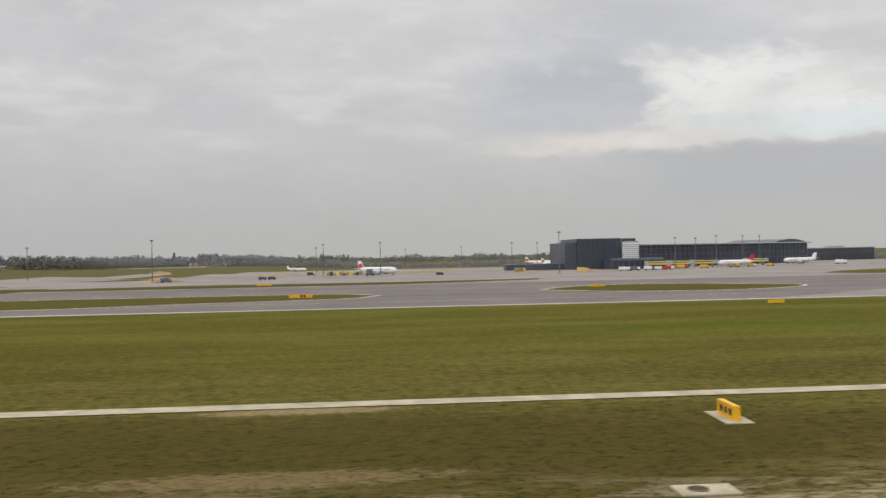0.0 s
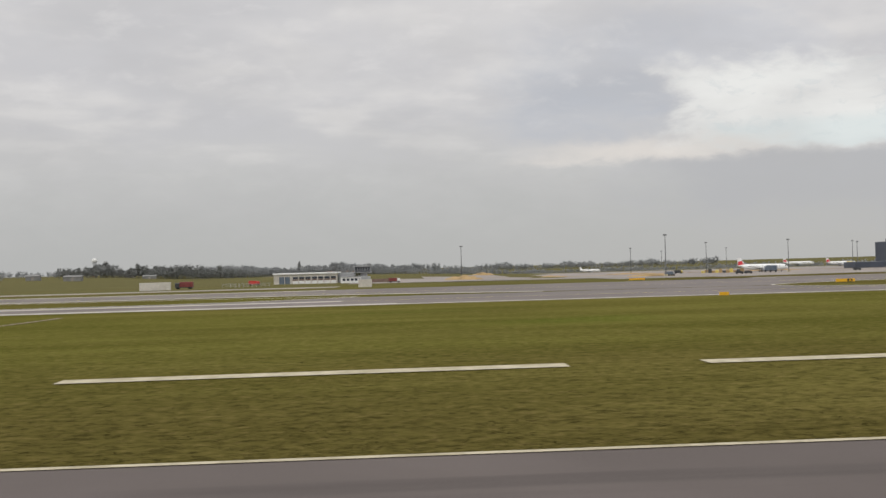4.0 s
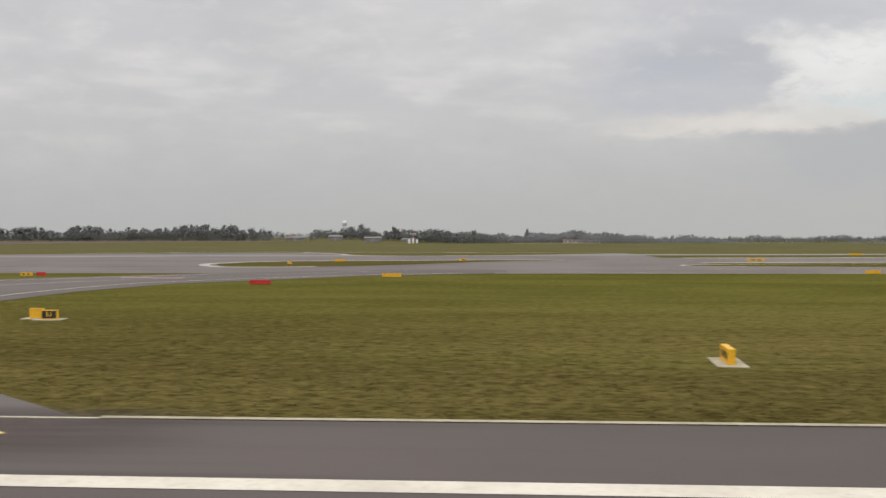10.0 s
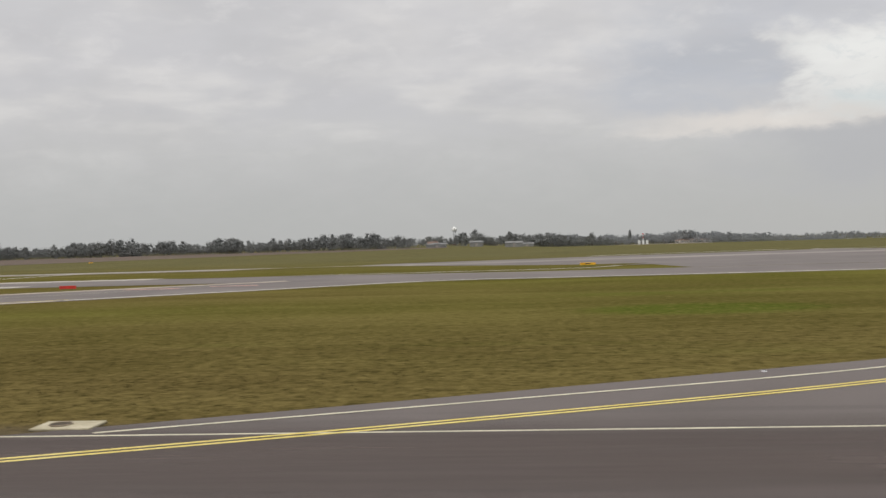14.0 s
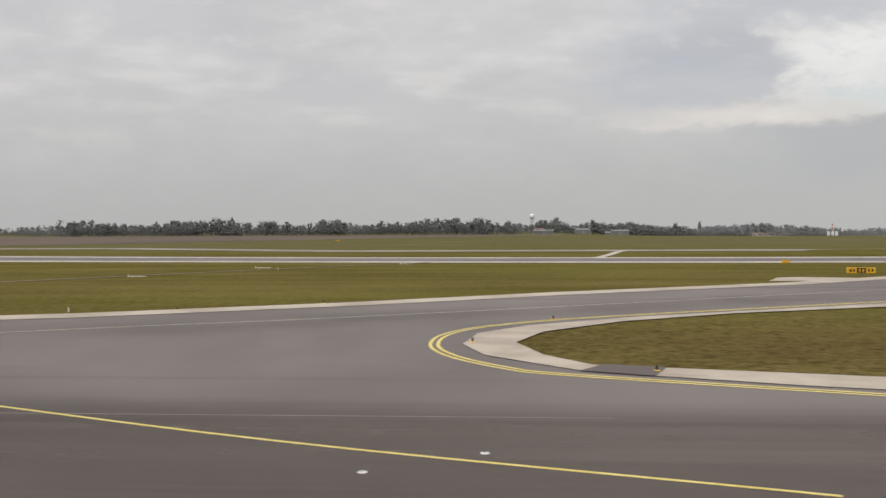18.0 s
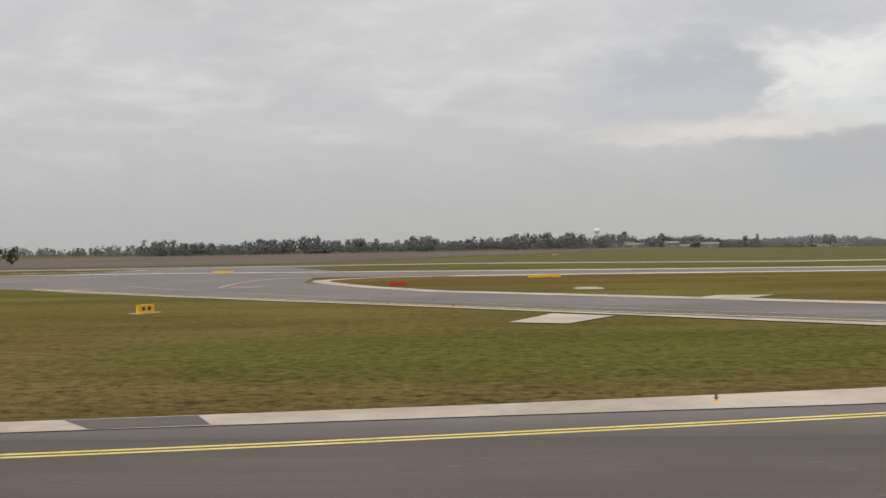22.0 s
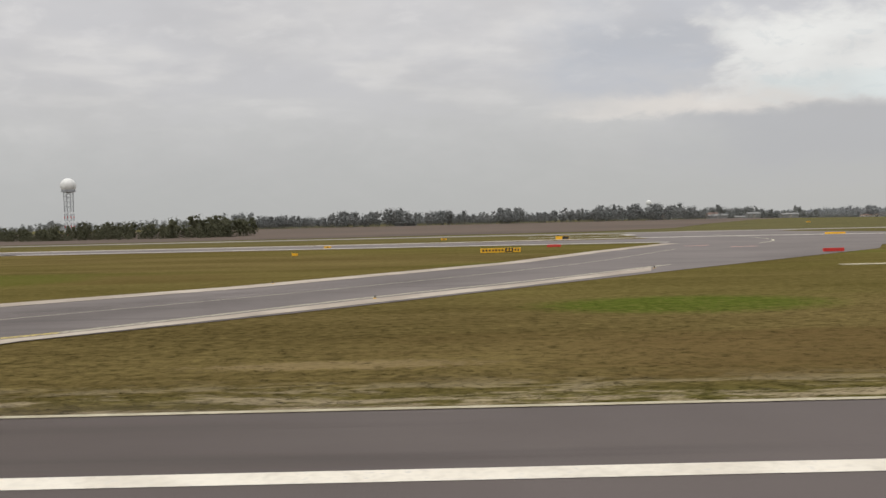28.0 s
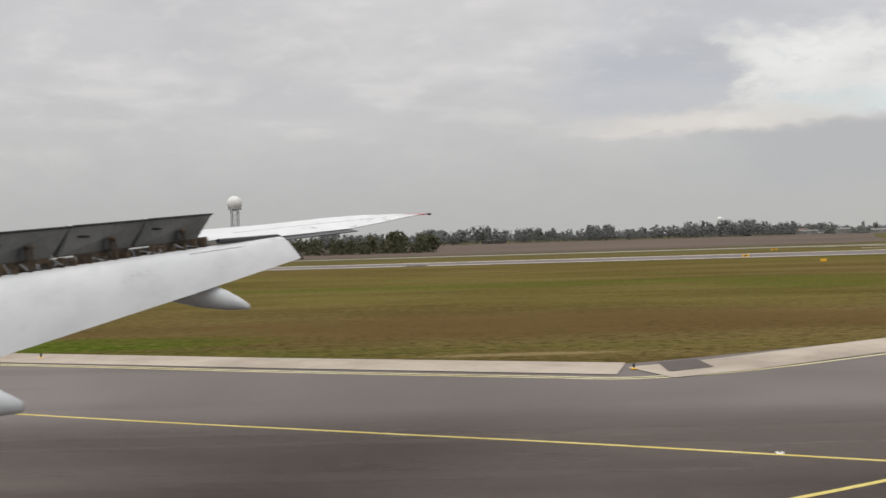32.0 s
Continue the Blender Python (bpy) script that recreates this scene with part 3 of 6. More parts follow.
exit_d = [(-950, 190), (-953, 160), (-966, 136), (-1010, 93), (-1030, 73), (-1046, 57), (-1058.5, 45.8), (-1062, 39.2), (-1062, 35.3), (-1060, 30.3), (-1058, 28.5), (-1054, 26.5),
          (-1400, 26.5), (-1300, 85), (-1200, 66), (-1159, 50), (-1141, 44.5), (-1123.5, 39.6), (-1121, 40.5), (-1109, 45.7), (-1097, 51.3), (-1078, 64.7), (-1056, 83.6), (-1027, 118.2), (-1009, 150), (-990, 180), (-985, 200)]
setting("exit_3", sheet(exit_d, 0.040), TAXI, "asphalt rapid exits near the runway's end", "taxiway")




# ---------------------------------------------------------------- markings, kerbs and shoulders
SEAL = asphalt_material("sealed_asphalt", (0.056, 0.047, 0.042), (0.073, 0.060, 0.054), 0.3)
SHOULDER = material("taxiway_shoulder", (0.37, 0.34, 0.295), (0.47, 0.43, 0.38), 0.1, 0.85)

def strip(name, points, width, mat, label, category, z=0.045, shift=0.0, curved=True):
    pts = smooth_line(points) if curved and len(points) > 2 else points
    return setting(name, ribbon(pts, width, z, shift), mat, label, category)


def pair(points, label="double yellow edge line beside the shoulder", mat=None):
    for s in (0.2, -0.2):
        strip("edge_marking", points, 0.2, mat or YELLOW_LINE, label, "marking", 0.05, s)


def faded(points):
    pair(points, "double edge line worn to a pale cream", PALE_LINE)


for a, b in ((900, -404), (-463, -494), (-909, -1053)):
    strip("runway_edge_line", [(a, EDGE_LINE), (b, EDGE_LINE)], 0.95, WHITE_LINE, "broad white line along the runway's edge", "marking")
for a, b in ((900, -398), (-446, -512), (-582, -645), (-890, -1055)):
    strip("pavement_edge", [(a, GRASS_EDGE + 0.1), (b, GRASS_EDGE + 0.1)], 0.34, SLAB, "pale concrete edging where asphalt meets grass", "kerb", 0.06)
for a, b in ((-398, -446), (-512, -582)):
    strip("runway_side_line", [(a, GRASS_EDGE), (b, GRASS_EDGE)], 0.17, PALE_LINE, "thin worn white line across the mouth of an exit", "marking")
for a, b in ((-720, -800), (-1056, -1110)):
    strip("worn_side_line", [(a, GRASS_EDGE), (b, GRASS_EDGE)], 0.08, APRON, "worn pale line across the mouth of an exit", "marking")
for a, b, w in ((900, -100, 2.2), (-100, -310, 4.2), (-310, -385, 0.9)):
    strip("taxiway_edge_line", [(a, 135 + w / 2), (b, 135 + w / 2)], w, SHOULDER, "pale line along the taxiway's edge", "marking")
strip("taxiway_edge_line", [(-470, 136.8), (-515, 136.2), (-556, 136.4), (-576, 135), (-600, 119.5), (-621, 106.5)], 1.7, SHOULDER, "pale line along the taxiway's edge", "marking", 0.048)
far_line = [(-655, 154.5), (-700, 156.5), (-760, 162.5), (-820, 170.5), (-842, 172.5), (-866, 174)]
strip("taxiway_edge_line", far_line, 6.0, SHOULDER, "pale concrete edge of the taxiway", "marking")
strip("taxiway_edge_line", [(-640, 179), (-690, 180), (-760, 187), (-827, 199), (-890, 217), (-945, 231), (-984, 236), (-1040, 231), (-1145, 233), (-1600, 254)], 6.0, SHOULDER, "pale concrete edge of the taxiway", "marking")
strip("taxiway_edge_line", [(-985, 192), (-1040, 199), (-1140, 207), (-1180, 210), (-1600, 229)], 4.2, SHOULDER, "pale concrete edge of the taxiway", "marking")
for y, x0, x1 in ((153, 900, -360), (203, 900, -420)):
    strip("taxiway_centre_line", [(x0, y), (x1, y)], 0.3, YELLOW_LINE, "thin yellow centre line of the taxiway", "marking")
strip("taxiway_edge_line", [(-110, 153), (-200, 154), (-260, 155.5), (-310, 156)], 4.5, SHOULDER, "pale line along the taxiway's edge", "marking")
strip("taxiway_edge_line", [(-70, 176), (-130, 192), (-260, 194), (-340, 188)], 3.0, SHOULDER, "pale line along the taxiway's edge", "marking")
strip("taxiway_edge_line", [(-120, 230), (-260, 231), (-335, 229)], 4.0, SHOULDER, "pale line along the taxiway's edge", "marking")

# first exit
pair([(-443.6, 20.8), (-442, 22.2), (-440.6, 24.6), (-439.9, 27.3), (-440.3, 29.2), (-441.7, 31.8), (-446.5, 39.7), (-449.1, 44.8), (-451.9, 52.6), (-454.5, 65), (-456.5, 74.5)])
faded([(-456.5, 74.5), (-460, 77.3), (-466, 75), (-474, 64.5), (-487, 53.2)])
pair([(-487, 53.2), (-502.4, 39.8), (-510.4, 34.9), (-515.4, 31.4), (-517.1, 29.2), (-517.6, 27.5), (-517.4, 25.6), (-516.5, 23.4), (-514.8, 21.3), (-512.9, 19.6)])
pair([(-400, 24.5), (-408, 30), (-415.2, 35.1), (-420.1, 39.3), (-424.4, 44.2), (-430, 54.9), (-433.4, 67.5), (-434.9, 76.1)])
faded([(-434.9, 76.1), (-434.3, 91), (-429.1, 107.9), (-410, 126), (-390, 136)])
strip("exit_centre_line", [(-416, 17), (-420.9, 22.5), (-425.1, 27.2), (-428.4, 31.2), (-432.8, 37), (-439.7, 47.4), (-443.3, 56.5), (-445.1, 64.5)], 0.16, YELLOW_LINE, "yellow centre line that curves into the exit", "marking", 0.05)
for pts in ([(-445.1, 64.5), (-445.9, 72), (-446.3, 79.5)], [(-446.5, 82), (-446.6, 92.4), (-444.4, 102.4), (-438, 112)]):
    strip("exit_centre_line", pts, 0.2, PALE_LINE, "worn pale end of the exit's centre line", "marking", 0.05)
strip("cross_mark", [(-492.95, 26.8), (-492.95, 20.45)], 0.3, PALE_LINE, "pale sealed joint across the runway's shoulder", "marking", 0.042)
strip("exit_centre_line", [(-545, 26.4), (-538.2, 30.2), (-531.2, 34.5), (-522.2, 40.3), (-510.1, 47.3), (-495.6, 55.2), (-474, 73), (-452, 96), (-425, 126), (-400, 146)], 0.17, PALE_LINE, "worn pale centre line of the slanting exit", "marking", 0.05)
pair([(-586, 21), (-578, 23.9), (-565, 28.5), (-548, 35.2), (-532, 44), (-523, 49.5)])
faded([(-523, 49.5), (-507, 59.4), (-483, 79), (-467, 97), (-450, 114), (-430, 131)])
strip("exit_edge_line", [(-577, 27.4), (-563, 32.4), (-547, 38.5), (-532, 47), (-507, 61.5), (-492, 74)], 0.22, PALE_LINE, "thin white line along the exit's edge", "marking", 0.05)
setting("shoulder_1", sheet([(-443.1, 31.4), (-446.8, 38.1), (-451.3, 48.5), (-453.9, 57.7), (-456.2, 71.1), (-460, 75.6), (-460.5, 73), (-458.8, 66.5), (-456.5, 54.6), (-452.9, 44), (-448.7, 35.3), (-445, 28.6)], 0.07), CONCRETE_GREY, "pale concrete shoulder of the exit", "shoulder")
setting("shoulder_2", sheet([(-406, 29.8), (-414.9, 35.8), (-418.7, 39.6), (-421.8, 43.2), (-424.1, 46.4), (-426.7, 51.1), (-430, 58.4), (-432, 66.3), (-433.8, 76), (-431, 76), (-430, 66), (-426.5, 55.2), (-421, 47), (-413.6, 39.2), (-405, 32)], 0.07), CONCRETE_GREY, "pale concrete shoulder of the exit", "shoulder")
setting("shoulder_3", sheet([(-485, 53.6), (-493.5, 46.6), (-502.5, 39.0), (-510.6, 34), (-515, 30.3), (-516.2, 28.3), (-516.6, 27.0), (-511.6, 26.9), (-512, 28), (-511.6, 29.2), (-509.6, 30.6), (-505.2, 33.3), (-501.5, 36.5), (-493.8, 43.8), (-485.6, 51.4)], 0.07), CONCRETE, "cracked pale concrete shoulder at the grass tip", "shoulder")
for crack in ([(-513.2, 30.7), (-512.7, 29.9), (-512.2, 29.6), (-511.7, 29.2)], [(-515.4, 27.1), (-514.6, 27.5), (-513.7, 27.9), (-512.8, 28.5), (-511.7, 29.1)]):
    setting("concrete_crack", ribbon(crack, 0.13, 0.074), SOIL, "dark crack across the pale concrete shoulder", "crack")
strip("shoulder_4", [(-467, 70.5), (-470.5, 67), (-478.7, 58.3), (-487, 51.5)], 3.0, CONCRETE_GREY, "narrow pale concrete shoulder", "shoulder", 0.066, -0.7)

# second group of exits
edge_b = [(-650, 20.8), (-665, 22.9), (-684, 26.1), (-704, 29.6), (-712, 31.9), (-720.9, 35.1), (-723.2, 36.6), (-725.8, 40.1), (-727, 44.3), (-726.3, 49.4), (-723, 53.9), (-715.1, 59.3), (-692.3, 70.8), (-661, 86.5), (-621, 108)]
pair(edge_b)
setting("shoulder_5", sheet([(-680.5, 27), (-692, 28.7), (-704, 30.6), (-712, 32.8), (-720, 35.8), (-724.3, 40.4), (-725.5, 44.3), (-724.8, 49), (-721.8, 53), (-714.5, 58.3), (-692, 69.6), (-661, 85.2), (-621, 106.5),
                             (-621, 103.8), (-661, 82), (-694.5, 66), (-707, 60.9), (-715.6, 55.5), (-721, 49.8), (-722.7, 45), (-721.5, 40.6), (-719.5, 37.6), (-704, 33.8), (-692.6, 32), (-680, 29.8)], 0.07), CONCRETE, "pale concrete shoulder round the grass tip", "shoulder")
setting("asphalt_patch_1", sheet([(-720.2, 35.9), (-719, 37.7), (-716.4, 36.9), (-717.3, 34.7)], 0.085), ASPHALT, "dark asphalt patch in the concrete shoulder", "patch")
setting("asphalt_patch_2", sheet([(-684, 27.4), (-684, 29.1), (-695, 30.2), (-699, 30.0)], 0.085), ASPHALT, "dark asphalt patch in the concrete shoulder", "patch")
strip("shoulder_6", [(-603, 150), (-626, 136), (-663, 113), (-677, 106), (-692, 94.8), (-717.4, 81), (-736.5, 68.8), (-754, 59.8), (-765, 56), (-771.5, 52.6)], 3.4, CONCRETE, "pale concrete strip along the exit's far edge", "shoulder", 0.07, 0.9, False)
strip("shoulder_7", [(-771.5, 52.6), (-777, 56.2), (-787, 61.4), (-805, 70.4), (-822, 82), (-844, 99), (-865, 115), (-877, 131.5), (-884, 144), (-888.5, 154), (-889, 160), (-886, 166), (-879, 171), (-866, 172.5)], 3.4, CONCRETE, "pale concrete strip along the exit's far edge", "shoulder", 0.07, 0.9, False)
edge_c = [(-904, 20.7), (-902, 20.9), (-891, 22.3), (-879, 23.6), (-865, 25.7), (-845, 29.6), (-836, 32.1), (-828, 33.9), (-823, 35.4), (-820, 37.9), (-818, 42), (-817, 45.3), (-818, 50.4), (-820, 54.9), (-829, 62.9), (-850, 77), (-865, 87.6), (-885, 102), (-901, 113.5), (-938, 144)]
pair(edge_c)
setting("shoulder_8", sheet([(-889, 27.1), (-876, 27.4), (-858, 29.8), (-845, 31.4), (-829, 34.8), (-823, 36.6), (-819.8, 39.5), (-818.4, 43), (-818.2, 46), (-819.3, 50.5), (-821.5, 54.5), (-829.5, 61), (-848, 73.8), (-863, 84.8), (-883, 99), (-899, 110.6), (-936, 141),
                             (-935, 138.5), (-898, 108.6), (-882, 97), (-862, 82.8), (-847, 71.5), (-829, 58), (-822.5, 51), (-821.8, 46), (-822.3, 43), (-825, 40.2), (-828, 38.3), (-844, 34.6), (-858, 32), (-876, 29.3), (-888, 28.3)], 0.07), CONCRETE, "pale concrete shoulder round the grass tip", "shoulder")
setting("asphalt_patch_3", sheet([(-823.4, 36.7), (-827, 35.4), (-828.6, 38.4), (-824.4, 40.8)], 0.085), ASPHALT, "dark asphalt patches in the concrete shoulder", "patch")
setting("asphalt_patch_4", sheet([(-818.4, 44.2), (-822, 44.4), (-821.8, 46.2), (-818.3, 45.6)], 0.085), ASPHALT, "dark asphalt patch in the concrete shoulder", "patch")
setting("asphalt_patch_5", sheet([(-872, 28.0), (-873.6, 29.5), (-869, 30.2), (-868, 28.6)], 0.085), ASPHALT, "dark asphalt patch in the concrete shoulder", "patch")
for pts, mat in (([(-716, 19.3), (-730, 23.7), (-745, 29.8)], YELLOW_LINE), ([(-745, 29.8), (-758, 35), (-771, 40.2)], WORN_YELLOW), ([(-771, 40.2), (-798, 52.2), (-820, 63.3), (-850, 82), (-895, 119), (-925, 150)], PALE_LINE),
                 ([(-826, 20.3), (-816, 23), (-805, 27)], YELLOW_LINE), ([(-805, 27), (-800, 28.8), (-775, 38.3), (-769, 41.2)], WORN_YELLOW), ([(-769, 41.2), (-761, 44.9), (-748, 51.6), (-733, 58.6), (-700, 77), (-650, 106), (-605, 140)], PALE_LINE)):
    strip("exit_centre_line", pts, 0.16, mat, "thin centre line of an exit", "marking", 0.05)
for pts in ([(-857, 66.2), (-853, 74.2), (-848, 71), (-852.5, 64.5)], [(-837, 92.0), (-833, 96.5), (-827, 95.8), (-832, 89.5)], [(-693, 98.5), (-690, 105), (-687, 106.4), (-681, 104.4), (-684, 99)]):
    setting("side_pad", sheet(pts, 0.065), CONCRETE, "small pale concrete pad beside the exit", "pad")

strip("turn_line", [(-898, 180), (-903, 172), (-904.5, 162.7), (-904, 148), (-902.4, 136)], 0.4, PALE_LINE, "pale curved guide line on the taxiway", "marking", 0.05)
strip("turn_line", [(-956, 252), (-957, 225), (-960, 198), (-965, 183), (-972, 172)], 0.4, PALE_LINE, "pale curved guide line on the taxiway", "marking", 0.05)

# last exits
faded([(-1008, 104), (-1025, 84.5), (-1040.4, 69), (-1058, 49.3)])
pair([(-1058, 49.3), (-1062, 45.8), (-1065, 42.1), (-1066, 38.2), (-1066.3, 34.6), (-1065, 30.4), (-1063, 27.4), (-1061, 25.2), (-1057, 22.7), (-1053, 20)])
setting("shoulder_9", sheet([(-1011.5, 99), (-1025.5, 82), (-1040.4, 67.4), (-1057.5, 48.7), (-1061.5, 45.1), (-1064.3, 41.6), (-1065.2, 38), (-1065.3, 34.5), (-1064, 31), (-1061, 32.4), (-1062, 35.3), (-1062, 39.2), (-1058.5, 45.8), (-1046, 57.8), (-1030, 74), (-1013, 92.5)], 0.07), CONCRETE, "pale concrete shoulder round the grass tip", "shoulder")
strip("grass_kerb", [(-1061, 32.3), (-1060, 30.1), (-1057.8, 28.2), (-1054, 27.1)], 0.35, SLAB, "pale concrete edging round the grass tip", "kerb", 0.07)
strip("shoulder_10", [(-988, 182), (-1009, 149), (-1027, 117), (-1056, 82.6), (-1078, 63.8), (-1097, 50.6), (-1109, 45), (-1119.6, 39.2), (-1123.5, 37.6)], 3.4, CONCRETE, "pale concrete strip along the exit's far edge", "shoulder", 0.07, 0.9, False)
setting("shoulder_11", sheet([(-1124.6, 36.4), (-1140, 40.8), (-1157, 46), (-1200, 61), (-1300, 80), (-1300, 86), (-1200, 66), (-1159, 50.2), (-1141, 44.6), (-1123.6, 39.7)], 0.07), CONCRETE, "pale concrete shoulder of the last exit", "shoulder")
setting("asphalt_patch_6", sheet([(-1122.3, 36.7), (-1122.2, 39.4), (-1120.2, 40.3), (-1120.1, 37.7)], 0.085), ASPHALT, "dark asphalt patch at the shoulder's corner", "patch")
pair([(-1300, 77), (-1200, 58), (-1156, 45), (-1140, 39.9), (-1128, 36.4), (-1124, 35.5), (-1119, 36.8), (-1111, 40.8), (-1103, 45.2), (-1078, 61.5), (-1056, 80)], "double edge line worn to a dull yellow", WORN_YELLOW)
strip("exit_centre_line", [(-1109, 26.2), (-1102.1, 29.9), (-1091, 36.1), (-1080, 44.5), (-1050, 72.7), (-1020, 108), (-995, 150)], 0.16, PALE_LINE, "thin pale centre line of an exit", "marking", 0.05)
strip("exit_centre_line", [(-1108, 17.5), (-1115, 20), (-1120.5, 21.9), (-1128.2, 24.6), (-1135.1, 26.8), (-1148.5, 31.3), (-1180, 43), (-1250, 66)], 0.16, YELLOW_LINE, "thin yellow centre line of an exit", "marking", 0.05)
strip("tyre_mark", [(-436.5, 33.2), (-433, 29.2), (-429.5, 25.2)], 0.35, ASPHALT, "dark tyre mark on the asphalt", "marking", 0.048)
for k, (x0, x1, y, w) in enumerate(((-905, -924, 24.6, 1.6), (-938, -985, 24.8, 1.3), (-990, -1012, 23.6, 0.7))):
    strip("sealed_lane", [(x0, y), (x1, y)], w, SEAL, "dark sealed lane in the runway's shoulder", "patch", 0.038)
for x, y, w in ((-927.4, 139.5, 5), (-898.2, 137.3, 5), (-986.6, 165, 5), (-980.5, 156, 5), (-437, 120.4, 4.6), (-431.8, 119, 4.4), (-620, 132, 9), (-608, 136, 8)):
    setting("red_marking", sheet([(x - w / 2, y - 0.8), (x + w / 2, y - 0.6), (x + w / 2, y + 0.9), (x - w / 2, y + 0.7)], 0.05), RED_LINE, "faded red and white marking on the taxiway", "marking")

setting("asphalt_patch_7", sheet([(-1095.1, 26.3), (-1095, 27.1), (-1094.1, 27.0), (-1094.0, 26.3)], 0.046), SLAB, "small pale concrete square in the asphalt", "patch")

strip("exit_centre_line", [(-1127, 17.6), (-1123.5, 19.1), (-1120.3, 20.6), (-1113.5, 23.8), (-1109, 26.2)], 0.16, YELLOW_LINE, "yellow centre line that curves into the exit", "marking", 0.05)


def stain(points, width, z=0.0425, mat=None):
    """A soft-edged track of tyre rubber, or of pale dust."""
    pts = smooth_line(points, 8) if len(points) > 2 else points
    bm = ribbon(pts, width, z)
    uv = bm.loops.layers.uv.new("UVMap")
    bm.verts.index_update()
    last = len(bm.verts) - 2
    for f in bm.faces:
        for loop in f.loops:
            i = loop.vert.index
            loop[uv].uv = ((i - i % 2) / last, i % 2)
    setting("dust_band" if mat else "tyre_mark", bm, mat or RUBBER_STAIN, "soft pale band of dust on the pavement" if mat else "soft dark track of tyre rubber on the pavement", "marking")


for line, wide in (([(-716, 17), (-745, 28), (-771, 38.5), (-798, 50), (-820, 61), (-850, 80), (-895, 117)], 12), ([(-836, 14), (-816, 21), (-800, 26.5), (-775, 36), (-748, 49), (-700, 74.5), (-650, 103)], 13), ([(-1140, 10), (-1118, 19), (-1102, 27.5), (-1088, 36), (-1050, 70), (-1020, 106)], 11),
                   ([(-1104, 33.5), (-1090, 43), (-1066, 62), (-1040, 90)], 5), ([(-1110, 15), (-1135, 24), (-1180, 40)], 8), ([(-545, 23), (-522, 37), (-495, 53), (-474, 70), (-450, 95)], 11), ([(-418, 20), (-433, 35), (-444, 56), (-447, 85)], 7),
                   ([(100, 15.5), (-150, 16), (-400, 15.5)], 6), ([(-900, 16), (-960, 15.5), (-1030, 16)], 6), ([(-560, 17), (-640, 17.5), (-720, 18)], 7)):
    stain(line, wide)

for line, wide, dust in (([(-610, 22.4), (-770, 22.4), (-900, 22.4)], 16, PALE_DUST), ([(-1030, 23.5), (-1150, 23.5), (-1330, 23.5)], 14, PALE_DUST), ([(-392, 25.4), (-420, 25.4), (-452, 25.4)], 8, DUST), ([(-500, 24.2), (-545, 24.2), (-600, 24.2)], 11, DUST)):
    stain(line, wide, 0.0415, dust)

# concrete track in the grass, and the cable path that joins it
for a, b in ((900, 62), (51, -15.5), (-19.5, -81), (-89, -118)):
    strip("concrete_track", [(a, 49.3), ((a + b) / 2, 49.2), (b, 48.9)], 1.7, SLAB, "narrow pale concrete track through the grass", "path", 0.05)
strip("footpath", [(-147, 122), (-147.5, 114), (-150, 87), (-152, 67), (-152, 44.7), (-152, 28)], 0.85, SLAB_OLD, "worn pale path across the grass", "path", 0.05)
strip("cable_trench", [(-682, 37.5), (-674, 37.3)], 0.22, SLAB_OLD, "faint pale concrete cover in the grass", "path", 0.05)
TRENCH = [(-806, 69), (-801.8, 74.7), (-793.5, 88.1), (-780.5, 104), (-757, 134.7), (-736.7, 158.7)]
strip("cable_trench", TRENCH, 0.75, SLAB_OLD, "weathered tan trench cover across the grass", "path", 0.05)
strip("trench_bank", TRENCH, 0.5, SOIL, "dark earth bank beside the trench cover", "path", 0.046, -0.6)
strip("cable_trench", [(-353, 34.4), (-354.5, 33.6), (-355, 28)], 0.75, SLAB, "pale concrete cable cover in the grass", "path", 0.055)

# grass islands on the paved area by the apron
def island(name, pts, label):
    setting(name, sheet(smooth_line(pts, 4), 0.06), GRASS, label, "grass")
    strip(name + "_edge", pts + [pts[0]], 0.7, WHITE_LINE, "pale line round the grass island", "marking", 0.064, curved=True)


island("grass_island_2", [(100, 177), (92, 167), (61, 160), (35, 153), (-10, 158), (-22, 172), (-14, 181), (15, 190), (58, 190), (90, 188)], "long grass island between taxiways")
island("grass_island_3", [(136, 188), (142, 179), (153, 171), (165, 168), (178, 169), (190, 176), (194, 184), (186, 193), (172, 203), (158, 205), (145, 199)], "grass island between taxiways")
island("grass_island_4", [(-108, 174), (-133, 162), (-170, 159), (-230, 160), (-330, 163), (-340, 176), (-240, 186), (-190, 186), (-140, 182)], "grass island between taxiways")
setting("grass_strip", sheet([(148, 255), (105, 240), (43, 240), (-20, 242), (-20, 256), (43, 266), (105, 260), (150, 265)], 0.09), GRASS, "strip of grass before the apron", "grass")
setting("grass_island_5", sheet(smooth_line([(-445, 180), (-440, 168), (-434, 163.5), (-420, 166), (-411, 169.5), (-398, 183), (-386, 197), (-368, 206), (-385, 209), (-400, 205), (-427, 201), (-440, 193), (-445, 180)], 4)[:-1], 0.062), GRASS, "grass island between taxiways", "grass")
strip("island_shoulder", [(-368, 208), (-386, 211), (-400, 206.5), (-427, 202.5), (-441, 195), (-447, 181), (-442, 167), (-434, 162), (-420, 164.5)], 2.2, SHOULDER, "pale concrete rim of the grass island", "shoulder", 0.058)
setting("grass_island_6", sheet(smooth_line([(-531, 199), (-552, 178), (-597, 177), (-640, 181), (-640, 238), (-607, 243), (-557, 206), (-531, 199)], 4)[:-1], 0.062), GRASS, "grass strip between taxiways", "grass")
